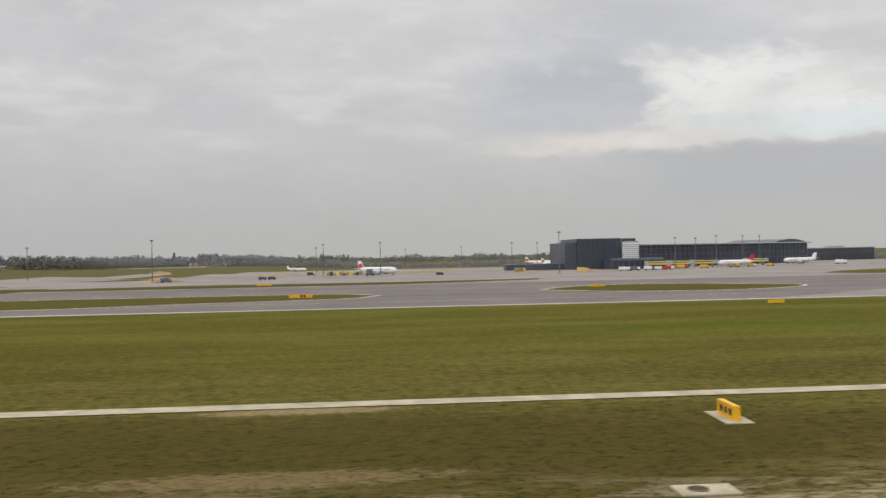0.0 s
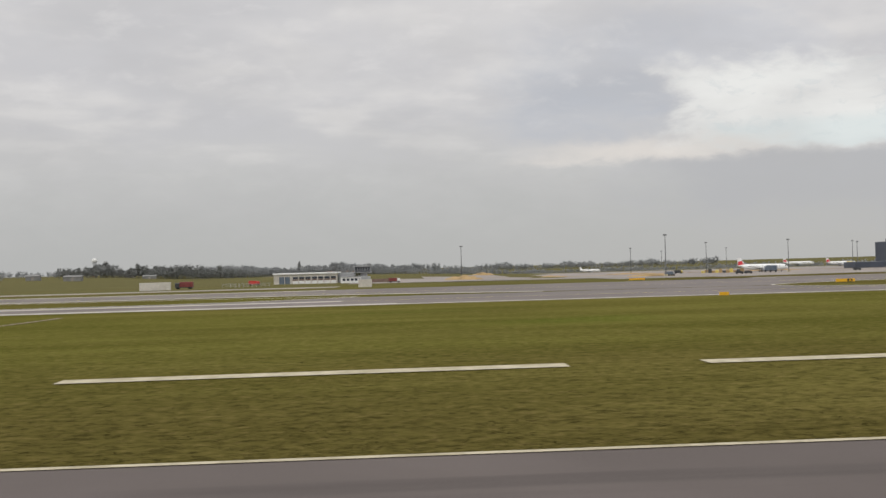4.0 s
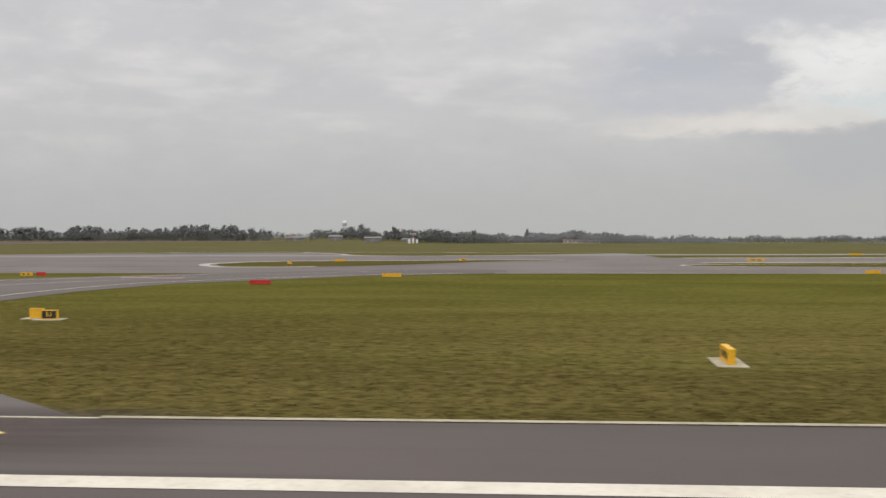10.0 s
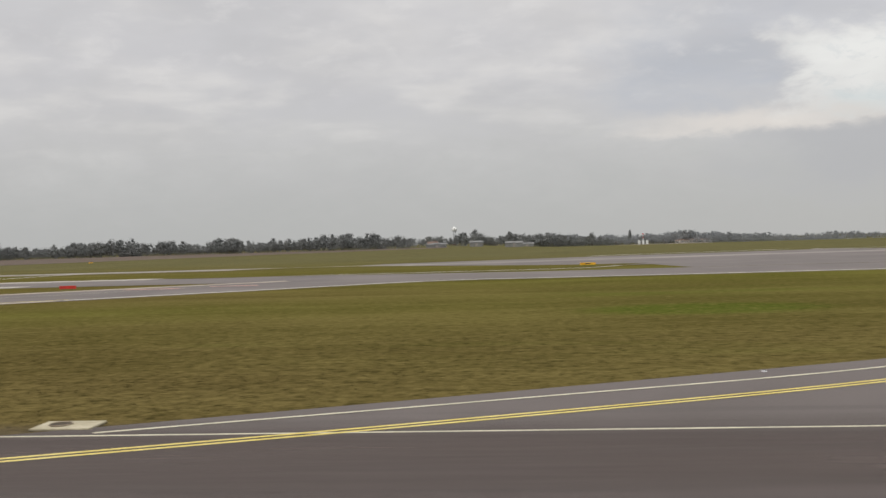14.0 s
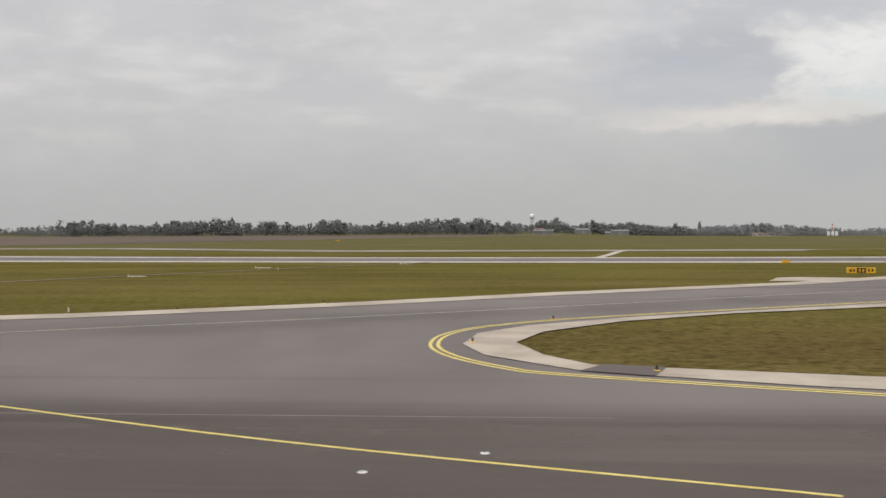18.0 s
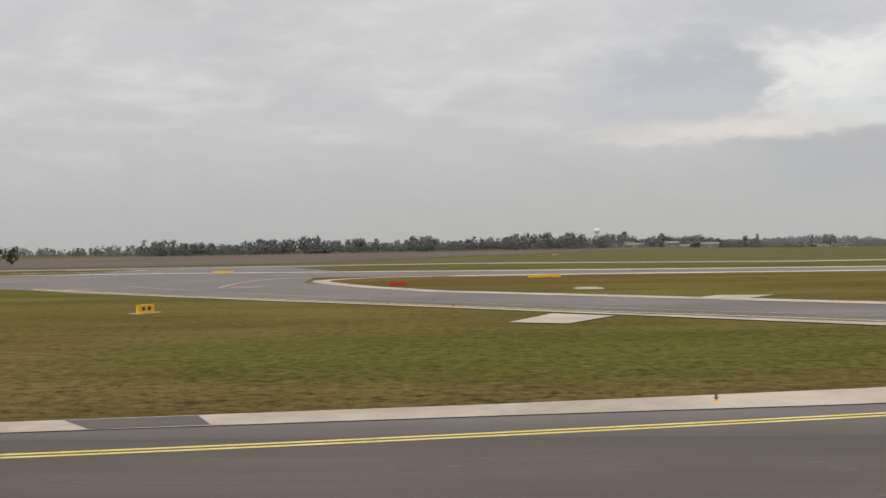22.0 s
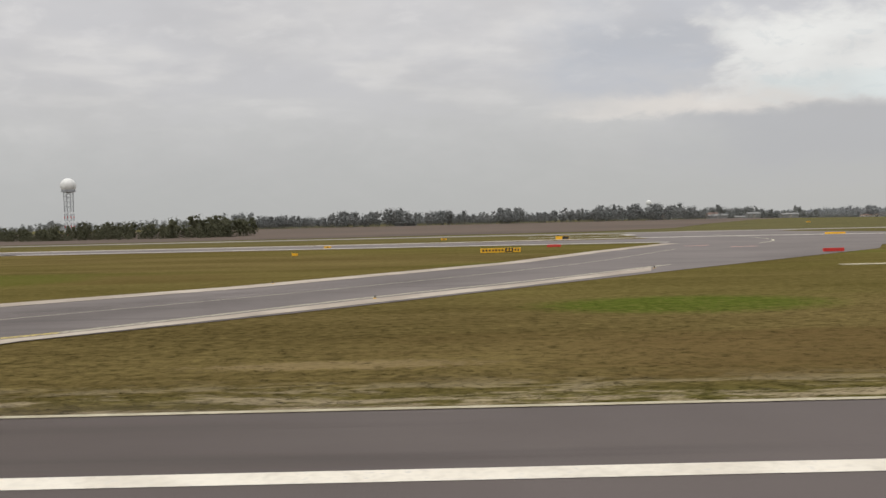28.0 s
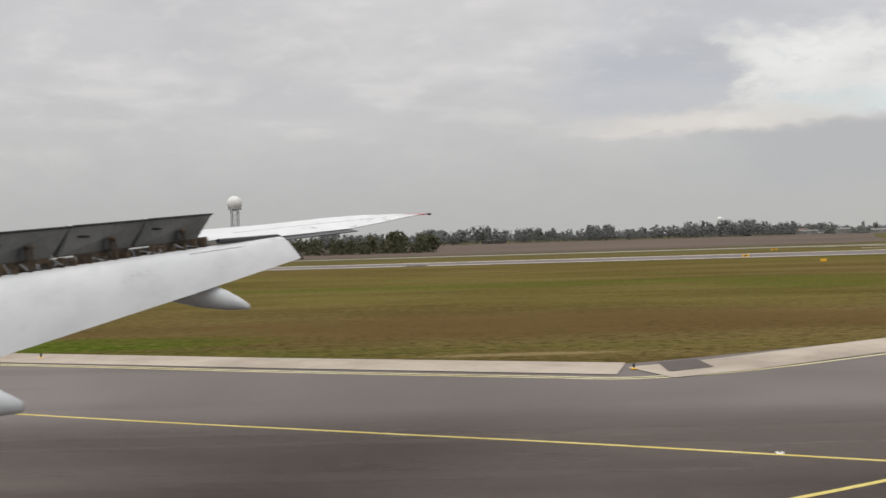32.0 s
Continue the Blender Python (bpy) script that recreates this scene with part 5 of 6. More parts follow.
def truck(x, y, turn, cab, load, label, size=1.0, z=None):
    ob = thing("truck", x, y, height(x, y) + 0.06 if z is None else z, turn, label, "vehicle", "apron vehicles")
    def add(name, bm, mat):
        bm.transform(Matrix.Scale(size, 4))
        return part(name, bm, mat, ob)
    add("chassis", block(-3, 3, -0.9, 0.9, 0.5, 0.75), DARK_STEEL)
    add("load_box", block(-3, 1.4, -1.05, 1.05, 0.76, 2.5, 0.08), load)
    add("cab", block(1.5, 3, -1.0, 1.0, 0.76, 2.2, 0.2), cab)
    add("windscreen", block(2.6, 3.02, -0.85, 0.85, 1.45, 2.0, 0.03), GLASS_DARK)
    for a in (-2, 2.2):
        for s in (-0.95, 0.95):
            add("wheel", rod(bmesh.new(), (a, s - 0.15, 0.42), (a, s + 0.15, 0.42), 0.42, n=14), RUBBER)
    return ob


truck(-158, 335, 0, RED, RED, "red airport fire engine beside the station", 0.7)
truck(-176, 300, 180, DARK_STEEL, MAROON, "long dark and maroon bus on the grass", 1.0)
truck(-103, 316, 0, WHITE, MAROON, "small maroon and white truck by the tower", 0.7)
APRON_TRUCKS = (
    (49, 371, 0, DARK_STEEL, DARK_STEEL, "dark apron truck parked on the concrete", 0.55), (53, 371, 0, DARK_STEEL, DARK_STEEL, "dark apron truck parked on the concrete", 0.55),
    (94, 442, 90, BLUE_GREY, BLUE_GREY, "tall blue-grey catering truck beside the airliner", 1.5), (12.5, 354, 30, GREY_PANEL, BLUE_GREY, "grey site truck beside an earth heap", 0.75),
    (225, 430, 0, WHITE, WHITE, "white van before the terminal", 0.9), (231, 432, 0, WHITE, BLUE_GREY, "white and blue van before the terminal", 0.9), (240, 436, 0, BLUE_GREY, WHITE, "blue van before the terminal", 0.9),
    (246, 438, 0, RED, WHITE, "red and white apron truck before the terminal", 0.8), (252, 441, 10, WHITE, RED, "white and red apron truck before the terminal", 0.8),
    (380, 500, 0, WHITE, WHITE, "white box truck on the apron", 1.1), (206, 572, 60, YELLOW_LINE, YELLOW_LINE, "tall yellow lift truck beside an airliner", 1.5), (176, 462, 0, YELLOW_LINE, ORANGE_EARTH, "yellow loader beside the building site", 1.0),
    (300, 470, 0, YELLOW, ORANGE_EARTH, "yellow baggage truck by the airliner", 0.9), (268, 465, 0, RED, YELLOW, "red and yellow apron truck", 0.9), (282, 468, 0, YELLOW, YELLOW, "yellow baggage truck by the terminal", 0.8),
    (129, 420, 0, DARK_STEEL, DARK_STEEL, "small dark tug on the apron", 0.6), (205, 438, 0, YELLOW_LINE, YELLOW_LINE, "pale yellow loader on the apron", 0.9), (314, 478, 0, WHITE, YELLOW, "white and yellow truck by the airliner", 0.8),
    (328, 484, 0, ORANGE_EARTH, YELLOW, "orange baggage truck by the airliner", 0.7), (262, 462, 0, ORANGE_EARTH, YELLOW_LINE, "orange and yellow apron truck", 0.8), (60, 490, 0, YELLOW_LINE, DARK_STEEL, "yellow digger truck on the building site", 0.8))
for x, y, a, c1, c2, lab, size in APRON_TRUCKS:
    truck(x, y, a, c1, c2, lab, size)


def barrier_row(x, y, count):
    ob = thing("barrier_row", x, y, height(x, y) + 0.06, -18, "row of yellow and black striped construction barriers", "barrier")
    for k in range(count):
        part("barrier", block(k * 1.9, k * 1.9 + 1.8, -0.3, 0.3, 0, 1.9 + 0.5 * (k * 7 % 3 - 1), 0.08), (YELLOW_LINE, ORANGE_EARTH, DARK_STEEL, ORANGE_EARTH)[k % 4], ob)
    return ob


barrier_row(68, 474, 12)


def heap(name, x, y, w, d, h, mat, label, seed):
    rnd = random.Random(seed)
    ob = thing(name, x, y, height(x, y), 0, label, "heap")
    bm = bmesh.new()
    n = 14
    rows_ = [[bm.verts.new((w * (i / n - 0.5), d * (j / 6 - 0.5), h * math.sin(math.pi * i / n) ** 0.7 * math.sin(math.pi * j / 6) * rnd.uniform(0.5, 1.2))) for i in range(n + 1)] for j in range(7)]
    for j in range(6):
        for i in range(n):
            bm.faces.new((rows_[j][i], rows_[j][i + 1], rows_[j + 1][i + 1], rows_[j + 1][i]))
    part("mound", bm, mat, ob, smooth=True)


for x, y, w, d, h, k in ((-74.2, 361.5, 17, 8, 1.9, 1), (7, 364, 22, 7, 1.3, 2), (-47, 577, 16, 6, 1.8, 3), (203, 422, 13, 5, 1.8, 4), (125, 515, 44, 6, 0.9, 5), (40, 520, 34, 6, 0.8, 6), (180, 455, 20, 5, 0.8, 7), (-18, 470, 22, 5, 0.9, 8)):
    heap("earth_heap", x, y, w, d, h, ORANGE_EARTH, "low heap of orange earth on a building site", k)


# ---------------------------------------------------------------- buildings
def terminal():
    ob = thing("terminal", 209.3, 499.5, -3.2, 0, "long dark glass and metal airport terminal with a white louvred tower", "terminal")
    part("west_block", block(0, 7, 0, 46, 0, 16.6, 0.2), FACADE, ob)
    part("main_block", block(7.1, 34, -0.6, 46, 0, 18.8, 0.2), FACADE, ob, "dark ribbed main block")
    for k in range(12):
        part("rib", block(8 + 2.2 * k, 8.25 + 2.2 * k, -0.9, -0.6, 0.5, 18.4), FACADE, ob)
    for k in range(5):
        part("floor_band", block(7.3, 33.8, -0.75, -0.6, 3.2 + 3.6 * k, 3.6 + 3.6 * k), FACADE, ob)
    tower = part("louvre_tower", block(34.2, 44, -2.4, 8, 2, 16.8, 0.1), GREY_PANEL, ob, "tower clad in pale louvres")
    for k in range(8):
        part("louvre", block(34.1, 44.1, -2.9, -2.3, 6.5 + 1.2 * k, 7.25 + 1.2 * k, 0.05), WHITE, tower)
    part("roof_plant", block(36, 43, 0, 6, 16.8, 18.6, 0.2), DARK_STEEL, ob)
    # long glazed wing that runs away to the east
    wing = Matrix.Translation((44, 2, 0)) @ pose(0, 0, 0, 0, 0, 30.2)
    bm = block(0, 176, 0, 40, 0, 14.1, 0.2)
    bm.transform(wing)
    part("glazed_wing", bm, GLASS_DARK, ob, "long wing of dark glass")
    bm = block(-1, 178, -2, 41, 14.1, 14.9, 0.2)
    bm.transform(wing)
    part("roof", bm, GREY_PANEL, ob)
    for k in range(40):
        bm = block(2 + 4.4 * k, 2.3 + 4.4 * k, -0.25, 0, 0.5, 14.0)
        bm.transform(wing)
        part("mullion", bm, FACADE, ob)
    for k in range(3):
        bm = block(0, 176, -0.3, 0.01, 4.6 + 3.6 * k, 5.1 + 3.6 * k)
        bm.transform(wing)
        part("floor_band", bm, FACADE, ob)
    bm = bmesh.new()
    n = 14
    arcs = [[bm.verts.new((136 + 38 * k / n, y, 14.9 + 2.2 * math.sin(math.pi * k / n))) for k in range(n + 1)] for y in (-1, 40)]
    for k in range(n):
        bm.faces.new((arcs[0][k], arcs[0][k + 1], arcs[1][k + 1], arcs[1][k]))
    bm.faces.new(arcs[0][::-1])
    bm.faces.new(arcs[1])
    bm.transform(wing)
    part("barrel_roof", bm, FACADE, ob, "dark barrel roof")
    part("low_annex", block(22, 52, -22, -3, 0, 6.6, 0.2), FACADE, ob, "low dark annex")
    part("annex_fascia", block(21.6, 52.4, -22.4, -21.9, 5.6, 7.0, 0.1), BLUE_GREY, ob)
    for k in range(9):
        part("annex_window", block(23 + 3.2 * k, 25.6 + 3.2 * k, -22.15, -21.95, 1.0, 4.8), GLASS_DARK, ob)
    part("west_pier", block(-34, -0.1, 8, 22, 0, 4.2, 0.2), FACADE, ob, "low dark pier")
    return ob


terminal()
east = thing("cargo_building", 440, 640, -3, 20, "low dark building beyond the terminal", "building")
part("body", block(0, 62, 0, 24, 0, 9.4, 0.2), FACADE, east)
part("roof", block(-0.6, 62.6, -0.8, 24.6, 9.4, 10.2, 0.1), GREY_PANEL, east)
part("roof_plant", block(20, 34, 5, 12, 10.2, 11.4, 0.1), GREY_PANEL, east)
for k in range(10):
    part("gate", block(2 + 6 * k, 6.4 + 6 * k, -0.15, 0.01, 0.4, 5.2), DARK_STEEL, east)
tower = thing("control_tower", 515, 650, -3, 0, "pale slender tower far behind the apron", "tower")
part("shaft", rod(bmesh.new(), (0, 0, 0), (0, 0, 16), 2.4, 2.0, 16), PLASTER, tower)
part("cab", rod(bmesh.new(), (0, 0, 16), (0, 0, 20), 3.2, 3.8, 12), GREY_PANEL, tower)


def fire_station():
    ob = thing("fire_station", -152, 345, -0.4, 0, "low white fire station with rows of doors and a flat roof", "building")
    part("body", block(0, 25.5, 0, 14, 0, 4.2, 0.1), PLASTER, ob)
    part("roof", block(-0.4, 26, -0.5, 14.4, 4.2, 4.75, 0.06), WHITE, ob)
    for k in range(2):
        part("gate", block(2.2 + 2.3 * k, 4.2 + 2.3 * k, -0.14, 0.01, 0.1, 3.3, 0.03), BLUE_GREY, ob, "dark blue-grey engine gate")
    for k in range(7):
        x0 = 7.6 + 2.55 * k
        part("gate", block(x0, x0 + 2.1, -0.14, 0.01, 0.1, 1.6, 0.03), WHITE, ob)
        part("window", block(x0, x0 + 2.1, -0.12, 0.01, 2.3, 3.2, 0.03), GLASS_DARK, ob)
        part("panel", block(x0, x0 + 2.1, -0.13, 0.01, 1.7, 2.2, 0.02), ROOF_TILE, ob)
    part("link", block(25.6, 33, 3, 10, 0, 4.3, 0.1), GREY_PANEL, ob, "grey link building")
    hut = thing("white_hut", -124.5, 336, -0.2, 0, "white single-storey hut with a row of windows", "building")
    part("body", block(0, 8, 0, 5, 0, 2.5, 0.06), WHITE, hut)
    part("roof", block(-0.2, 8.2, -0.3, 5.3, 2.5, 2.75, 0.04), GREY_PANEL, hut)
    for k in range(4):
        part("window", block(0.8 + 1.6 * k, 1.9 + 1.6 * k, -0.06, 0.01, 1.0, 1.9), GLASS_DARK, hut)
    part("door", block(7.1, 7.8, -0.06, 0.01, 0.0, 1.9), GREY_PANEL, hut)
    obs = thing("observation_tower", -116, 340, -0.2, 0, "squat steel tower with a wide glazed cab and flat roof", "tower")
    part("shaft", block(-1.6, 1.6, -1.5, 1.5, 0, 4.1, 0.05), GREY_PANEL, obs)
    part("deck", block(-3.4, 3.6, -2.6, 2.6, 4.1, 4.4, 0.04), GREY_PANEL, obs)
    part("cab", block(-2.9, 3.1, -2.1, 2.1, 4.4, 6.4, 0.05), GLASS_DARK, obs)
    part("roof", block(-3.6, 3.8, -2.8, 2.8, 6.4, 6.8, 0.05), GREY_PANEL, obs)
    for k in range(7):
        part("mullion", block(-2.9 + 0.97 * k, -2.75 + 0.97 * k, -2.2, -2.05, 4.4, 6.4), GREY_PANEL, obs)
    for z in (4.8, 5.3):
        part("rail", rod(bmesh.new(), (-3.3, -2.55, z), (3.5, -2.55, z), 0.05), STEEL, obs)
    wall = thing("concrete_wall", -189, 292, 0, 2, "plain pale concrete wall panels standing in the grass", "wall")
    for k in range(5):
        part("panel", block(2.1 * k, 2.1 * k + 2.05, 0, 0.35, 0, 2.7, 0.03), PLASTER, wall)
    fence = thing("fence", -163, 300, 0, 0, "thin grey fence beside the fire station", "fence")
    for k in range(12):
        part("post", rod(bmesh.new(), (k * 1.5, 0, 0), (k * 1.5, 0, 1.4), 0.05), STEEL, fence)
    for z in (0.5, 1.0, 1.4):
        part("rail", rod(bmesh.new(), (0, 0, z), (16.5, 0, z), 0.035), STEEL, fence)
    con = thing("container", -111.0, 258.7, 0, 0, "pale equipment container with a small mast on its roof", "container")
    part("body", block(-2, 2, -1.2, 1.2, 0, 2.3, 0.06), PLASTER, con)
    part("roof_unit", block(-1.2, 1.6, -0.8, 0.8, 2.3, 3.2, 0.06), GREY_PANEL, con)
    part("mast", rod(bmesh.new(), (0.6, 0, 3.2), (0.6, 0, 4.6), 0.08), STEEL, con)
    low = thing("low_wall", -116, 332, 0, 0, "low red-brown brick wall by the tower", "wall")
    part("wall", block(4, 12, 0, 0.4, 0, 1.3, 0.03), ROOF_TILE, low)


fire_station()


MAST = material("mast_grey", (0.10, 0.105, 0.105), (0.15, 0.155, 0.155), 1.0, 0.6)


def light_mast(x, y, top):
    z = height(x, y)
    ob = thing("light_mast", x, y, z, 0, "tall grey apron floodlight mast", "mast", "apron floodlight masts")
    h = top - z
    part("pole", rod(bmesh.new(), (0, 0, 0), (0, 0, h), 0.26, 0.13), MAST, ob)
    part("foot", rod(bmesh.new(), (0, 0, 0), (0, 0, 0.8), 0.8, n=12), SLAB, ob)
    part("head_frame", block(-0.75, 0.75, -0.12, 0.12, h - 0.2, h, 0.04), DARK_STEEL, ob)
    for k in range(4):
        part("floodlight", block(-0.72 + 0.39 * k, -0.44 + 0.39 * k, -0.3, 0.1, h - 0.5, h - 0.22, 0.04), MAST, ob)


for x, y, top in ((99.7, 433, 14.8), (68.6, 467, 14.8), (180.5, 520, 14.5), (8.8, 347.4, 16.2), (56, 580, 14.2), (-71, 425, 15.3), (172.8, 342.5, 16.5), (258, 447, 14.6), (278, 470, 14.6), (203, 556, 14.5), (300, 495, 16), (325, 515, 16), (345, 535, 16), (165, 690, 14), (120, 720, 13)):
    light_mast(x, y, top)


def radome(x, y, z0, top, radius, label):
    ob = thing("radar_tower", x, y, z0, 0, label, "radar tower")
    c = top - radius - z0
    base = c - radius * 0.75
    w = radius * 0.62
    bm = bmesh.new()
    bmesh.ops.create_icosphere(bm, subdivisions=4, radius=radius, matrix=Matrix.Translation((0, 0, c)))
    part("radome", bm, RADOME, ob, "smooth white radome", True)
    part("platform", rod(bmesh.new(), (0, 0, base - 0.5), (0, 0, base), w * 1.5, n=20), GREY_PANEL, ob)
    for k in range(4):
        a = math.tau * (k + 0.5) / 4
        px, py = w * math.cos(a), w * math.sin(a)
        legs = part("leg", rod(bmesh.new(), (px, py, 0), (px, py, base), 0.22), STEEL, ob)
        for q in range(int(base / 3)):
            part("band", rod(bmesh.new(), (px, py, 1.2 + 3 * q), (px, py, 2.6 + 3 * q), 0.27), (RED if q % 2 == 0 else WHITE) if q < base / 6 else STEEL, legs)
    for k in range(4):
        a, b = math.tau * (k + 0.5) / 4, math.tau * (k + 1.5) / 4
        for q in range(int(base / 3)):
            za, zb = 3 * q, min(3 * q + 3, base)
            part("brace", rod(bmesh.new(), (w * math.cos(a), w * math.sin(a), za), (w * math.cos(b), w * math.sin(b), zb), 0.1, n=5), STEEL, ob)
            part("brace", rod(bmesh.new(), (w * math.cos(a), w * math.sin(a), zb), (w * math.cos(b), w * math.sin(b), zb), 0.1, n=5), STEEL, ob)
    part("rail", rod(bmesh.new(), (0, 0, base), (0, 0, base + 0.9), w * 1.42, n=20), STEEL, ob)
    return ob


radome(-1279, 550, 0, 39.2, 4.8, "white radar ball on a red and white lattice tower")
radome(-662, 1560, 0, 35.0, 4.8, "distant white radar ball on a lattice tower above trees")


def localizer(x, y):
    ob = thing("antenna", x, y, 0, 0, "small red and white antenna with three white huts", "antenna")
    for k in range(3):
        part("hut", block(-4 + 3.2 * k, -2.3 + 3.2 * k, -1, 1, 0, 3.4, 0.1), WHITE, ob)
    part("mast", rod(bmesh.new(), (0, 0, 0), (0, 0, 9), 0.3, 0.2), WHITE, ob)
    for k in range(3):
        part("band", rod(bmesh.new(), (0, 0, 2 + 3 * k), (0, 0, 3.4 + 3 * k), 0.36), RED, ob)
    part("dish", block(-2.6, 2.6, -0.2, 0.2, 7.6, 8.1, 0.1), WHITE, ob)


localizer(-453, 708)


def house(x, y, turn, w, h, seed, wall=None):
    rnd = random.Random(seed)
    z = height(x, y)
    ob = thing("house", x, y, z, turn, "small pale house with a brown tiled gable roof, among trees", "house", "village houses")
    d = w * 0.6
    part("wall", block(-w / 2, w / 2, -d / 2, d / 2, 0, h, 0.05), wall or HOUSE_WALL, ob)
    bm = bmesh.new()
    vs = [bm.verts.new(p) for p in ((-w / 2 - 0.4, -d / 2 - 0.4, h), (w / 2 + 0.4, -d / 2 - 0.4, h), (w / 2 + 0.4, d / 2 + 0.4, h), (-w / 2 - 0.4, d / 2 + 0.4, h), (-w / 2 - 0.4, 0, h + d * 0.45), (w / 2 + 0.4, 0, h + d * 0.45))]
    for f in ((0, 1, 5, 4), (2, 3, 4, 5), (0, 4, 3), (1, 2, 5), (3, 2, 1, 0)):
        bm.faces.new([vs[i] for i in f])
    roof = part("roof", bm, ROOF_TILE, ob, "brown tiled roof")
    part("chimney", block(w * 0.2, w * 0.2 + 0.7, -0.4, 0.4, h + d * 0.2, h + d * 0.45 + 1, 0.03), ROOF_TILE, roof)
    for k in range(3):
        part("window", block(-w / 2 + 1 + k * w * 0.3, -w / 2 + 2.2 + k * w * 0.3, -d / 2 - 0.05, -d / 2 + 0.01, 1, h - 0.8), GLASS_DARK, ob)


for i, (x, y) in enumerate(((-740, 1172), (-668, 1170), (-590, 1530), (-350, 1700), (-255, 1690))):
    house(x, y, (i * 37) % 50 - 25, 11 + (i % 3) * 3, 3.6 + (i % 2) * 1.2, i)
for i in range(8):
    house(-252 + 8.6 * i, 1600 + 3 * (i % 3), (i * 29) % 40 - 20, 6.4 + (i % 3), 5.2 + (i % 2), i, PLASTER)


def shed(x, y, w, h, label):
    """A long low farm building."""
    z = height(x, y)
    ob = thing("farm_shed", x, y, z, 4, label, "building", "farm sheds")
    part("wall", block(-w / 2, w / 2, -4, 4, 0, h, 0.05), SHED, ob)
    bm = bmesh.new()
    ends = [[bm.verts.new((sx * (w / 2 + 0.5), yy, zz)) for yy, zz in ((-4.6, h), (0, h + 2.2), (4.6, h))] for sx in (-1, 1)]
    bm.faces.new((ends[0][0], ends[1][0], ends[1][1], ends[0][1]))
    bm.faces.new((ends[0][1], ends[1][1], ends[1][2], ends[0][2]))
    bm.faces.new(ends[0])
    bm.faces.new(ends[1][::-1])
    part("roof", bm, SHED, ob, "grey sheet roof")
    part("gate", block(-1.6, 1.6, -4.1, -3.99, 0.1, h - 0.8), HOUSE_WALL, ob)


shed(-662, 1168, 27, 4.2, "long pale farm shed before the trees")
shed(-532, 1452, 22, 4.5, "pale farm shed at the edge of the wood")
shed(-608, 1182, 18, 6.0, "pale farm shed among bushes")
shed(-556, 1186, 24, 6.0, "long pale farm shed among bushes")
shed(-1090, 1150, 30, 4.0, "long pale greenhouse shed behind the field")


# ---------------------------------------------------------------- trees
ICO = bmesh.new()
bmesh.ops.create_icosphere(ICO, subdivisions=1, radius=1.0)
ICO_V = np.array([v.co[:] for v in ICO.verts])
ICO_F = np.array([[v.index for v in f.verts] for f in ICO.faces])
ICO.free()


def crown_arrays(rng, x, y, z, h, spread, clumps, tall=1.0):
    """Ragged clumps of foliage for one tree: vertices and triangles."""
    vs, fs, n = [], [], 0
    for k in range(clumps):
        t = rng.uniform(0.28, 0.98)
        reach = spread * h * (1.0 - 0.75 * abs(t - 0.5) * 1.4) * math.sqrt(rng.uniform(0.02, 1))
        a = rng.uniform(0, math.tau)
        r = h * rng.uniform(0.05, 0.115)
        v = ICO_V * rng.uniform(0.55, 1.3, (len(ICO_V), 1)) * (r, r, r * tall)
        vs.append(v + (x + reach * math.cos(a), y + reach * math.sin(a), z + h * t))
        fs.append(ICO_F + n)
        n += len(ICO_V)
    # loose sprays of leaves that break the outline
    m = clumps * 6
    t = rng.uniform(0.25, 1.06, m)
    a = rng.uniform(0, math.tau, m)
    reach = spread * h * 1.25 * np.sqrt(rng.uniform(0.1, 1, m)) * (1.05 - 0.9 * np.abs(t - 0.5))
    c = np.stack([x + reach * np.cos(a), y + reach * np.sin(a), z + h * t], -1)
    tri = c[:, None, :] + rng.normal(0, 0.032 * h, (m, 3, 3))
    vs.append(tri.reshape(-1, 3))
    fs.append(np.arange(3 * m).reshape(m, 3) + n)
    return np.concatenate(vs), np.concatenate(fs)


def trunk_arrays(x, y, z, h):
    r = 0.022 * h
    v = np.array([[x + r * s * math.cos(math.tau * k / 5), y + r * s * math.sin(math.tau * k / 5), z + zz] for zz, s in ((-0.3, 1.0), (h * 0.8, 0.3)) for k in range(5)])
    f = np.array([[k, (k + 1) % 5, 5 + (k + 1) % 5] for k in range(5)] + [[k, 5 + (k + 1) % 5, 5 + k] for k in range(5)])
    return v, f


def mesh_from(name, pieces, mat):
    vs, fs, n = [], [], 0
    for v, f in pieces:
        vs.append(v)
        fs.append(f + n)
        n += len(v)
    me = bpy.data.meshes.new(name)
    me.from_pydata((np.concatenate(vs) * K).tolist(), [], np.concatenate(fs).tolist())
    me.materials.append(mat)
    return me


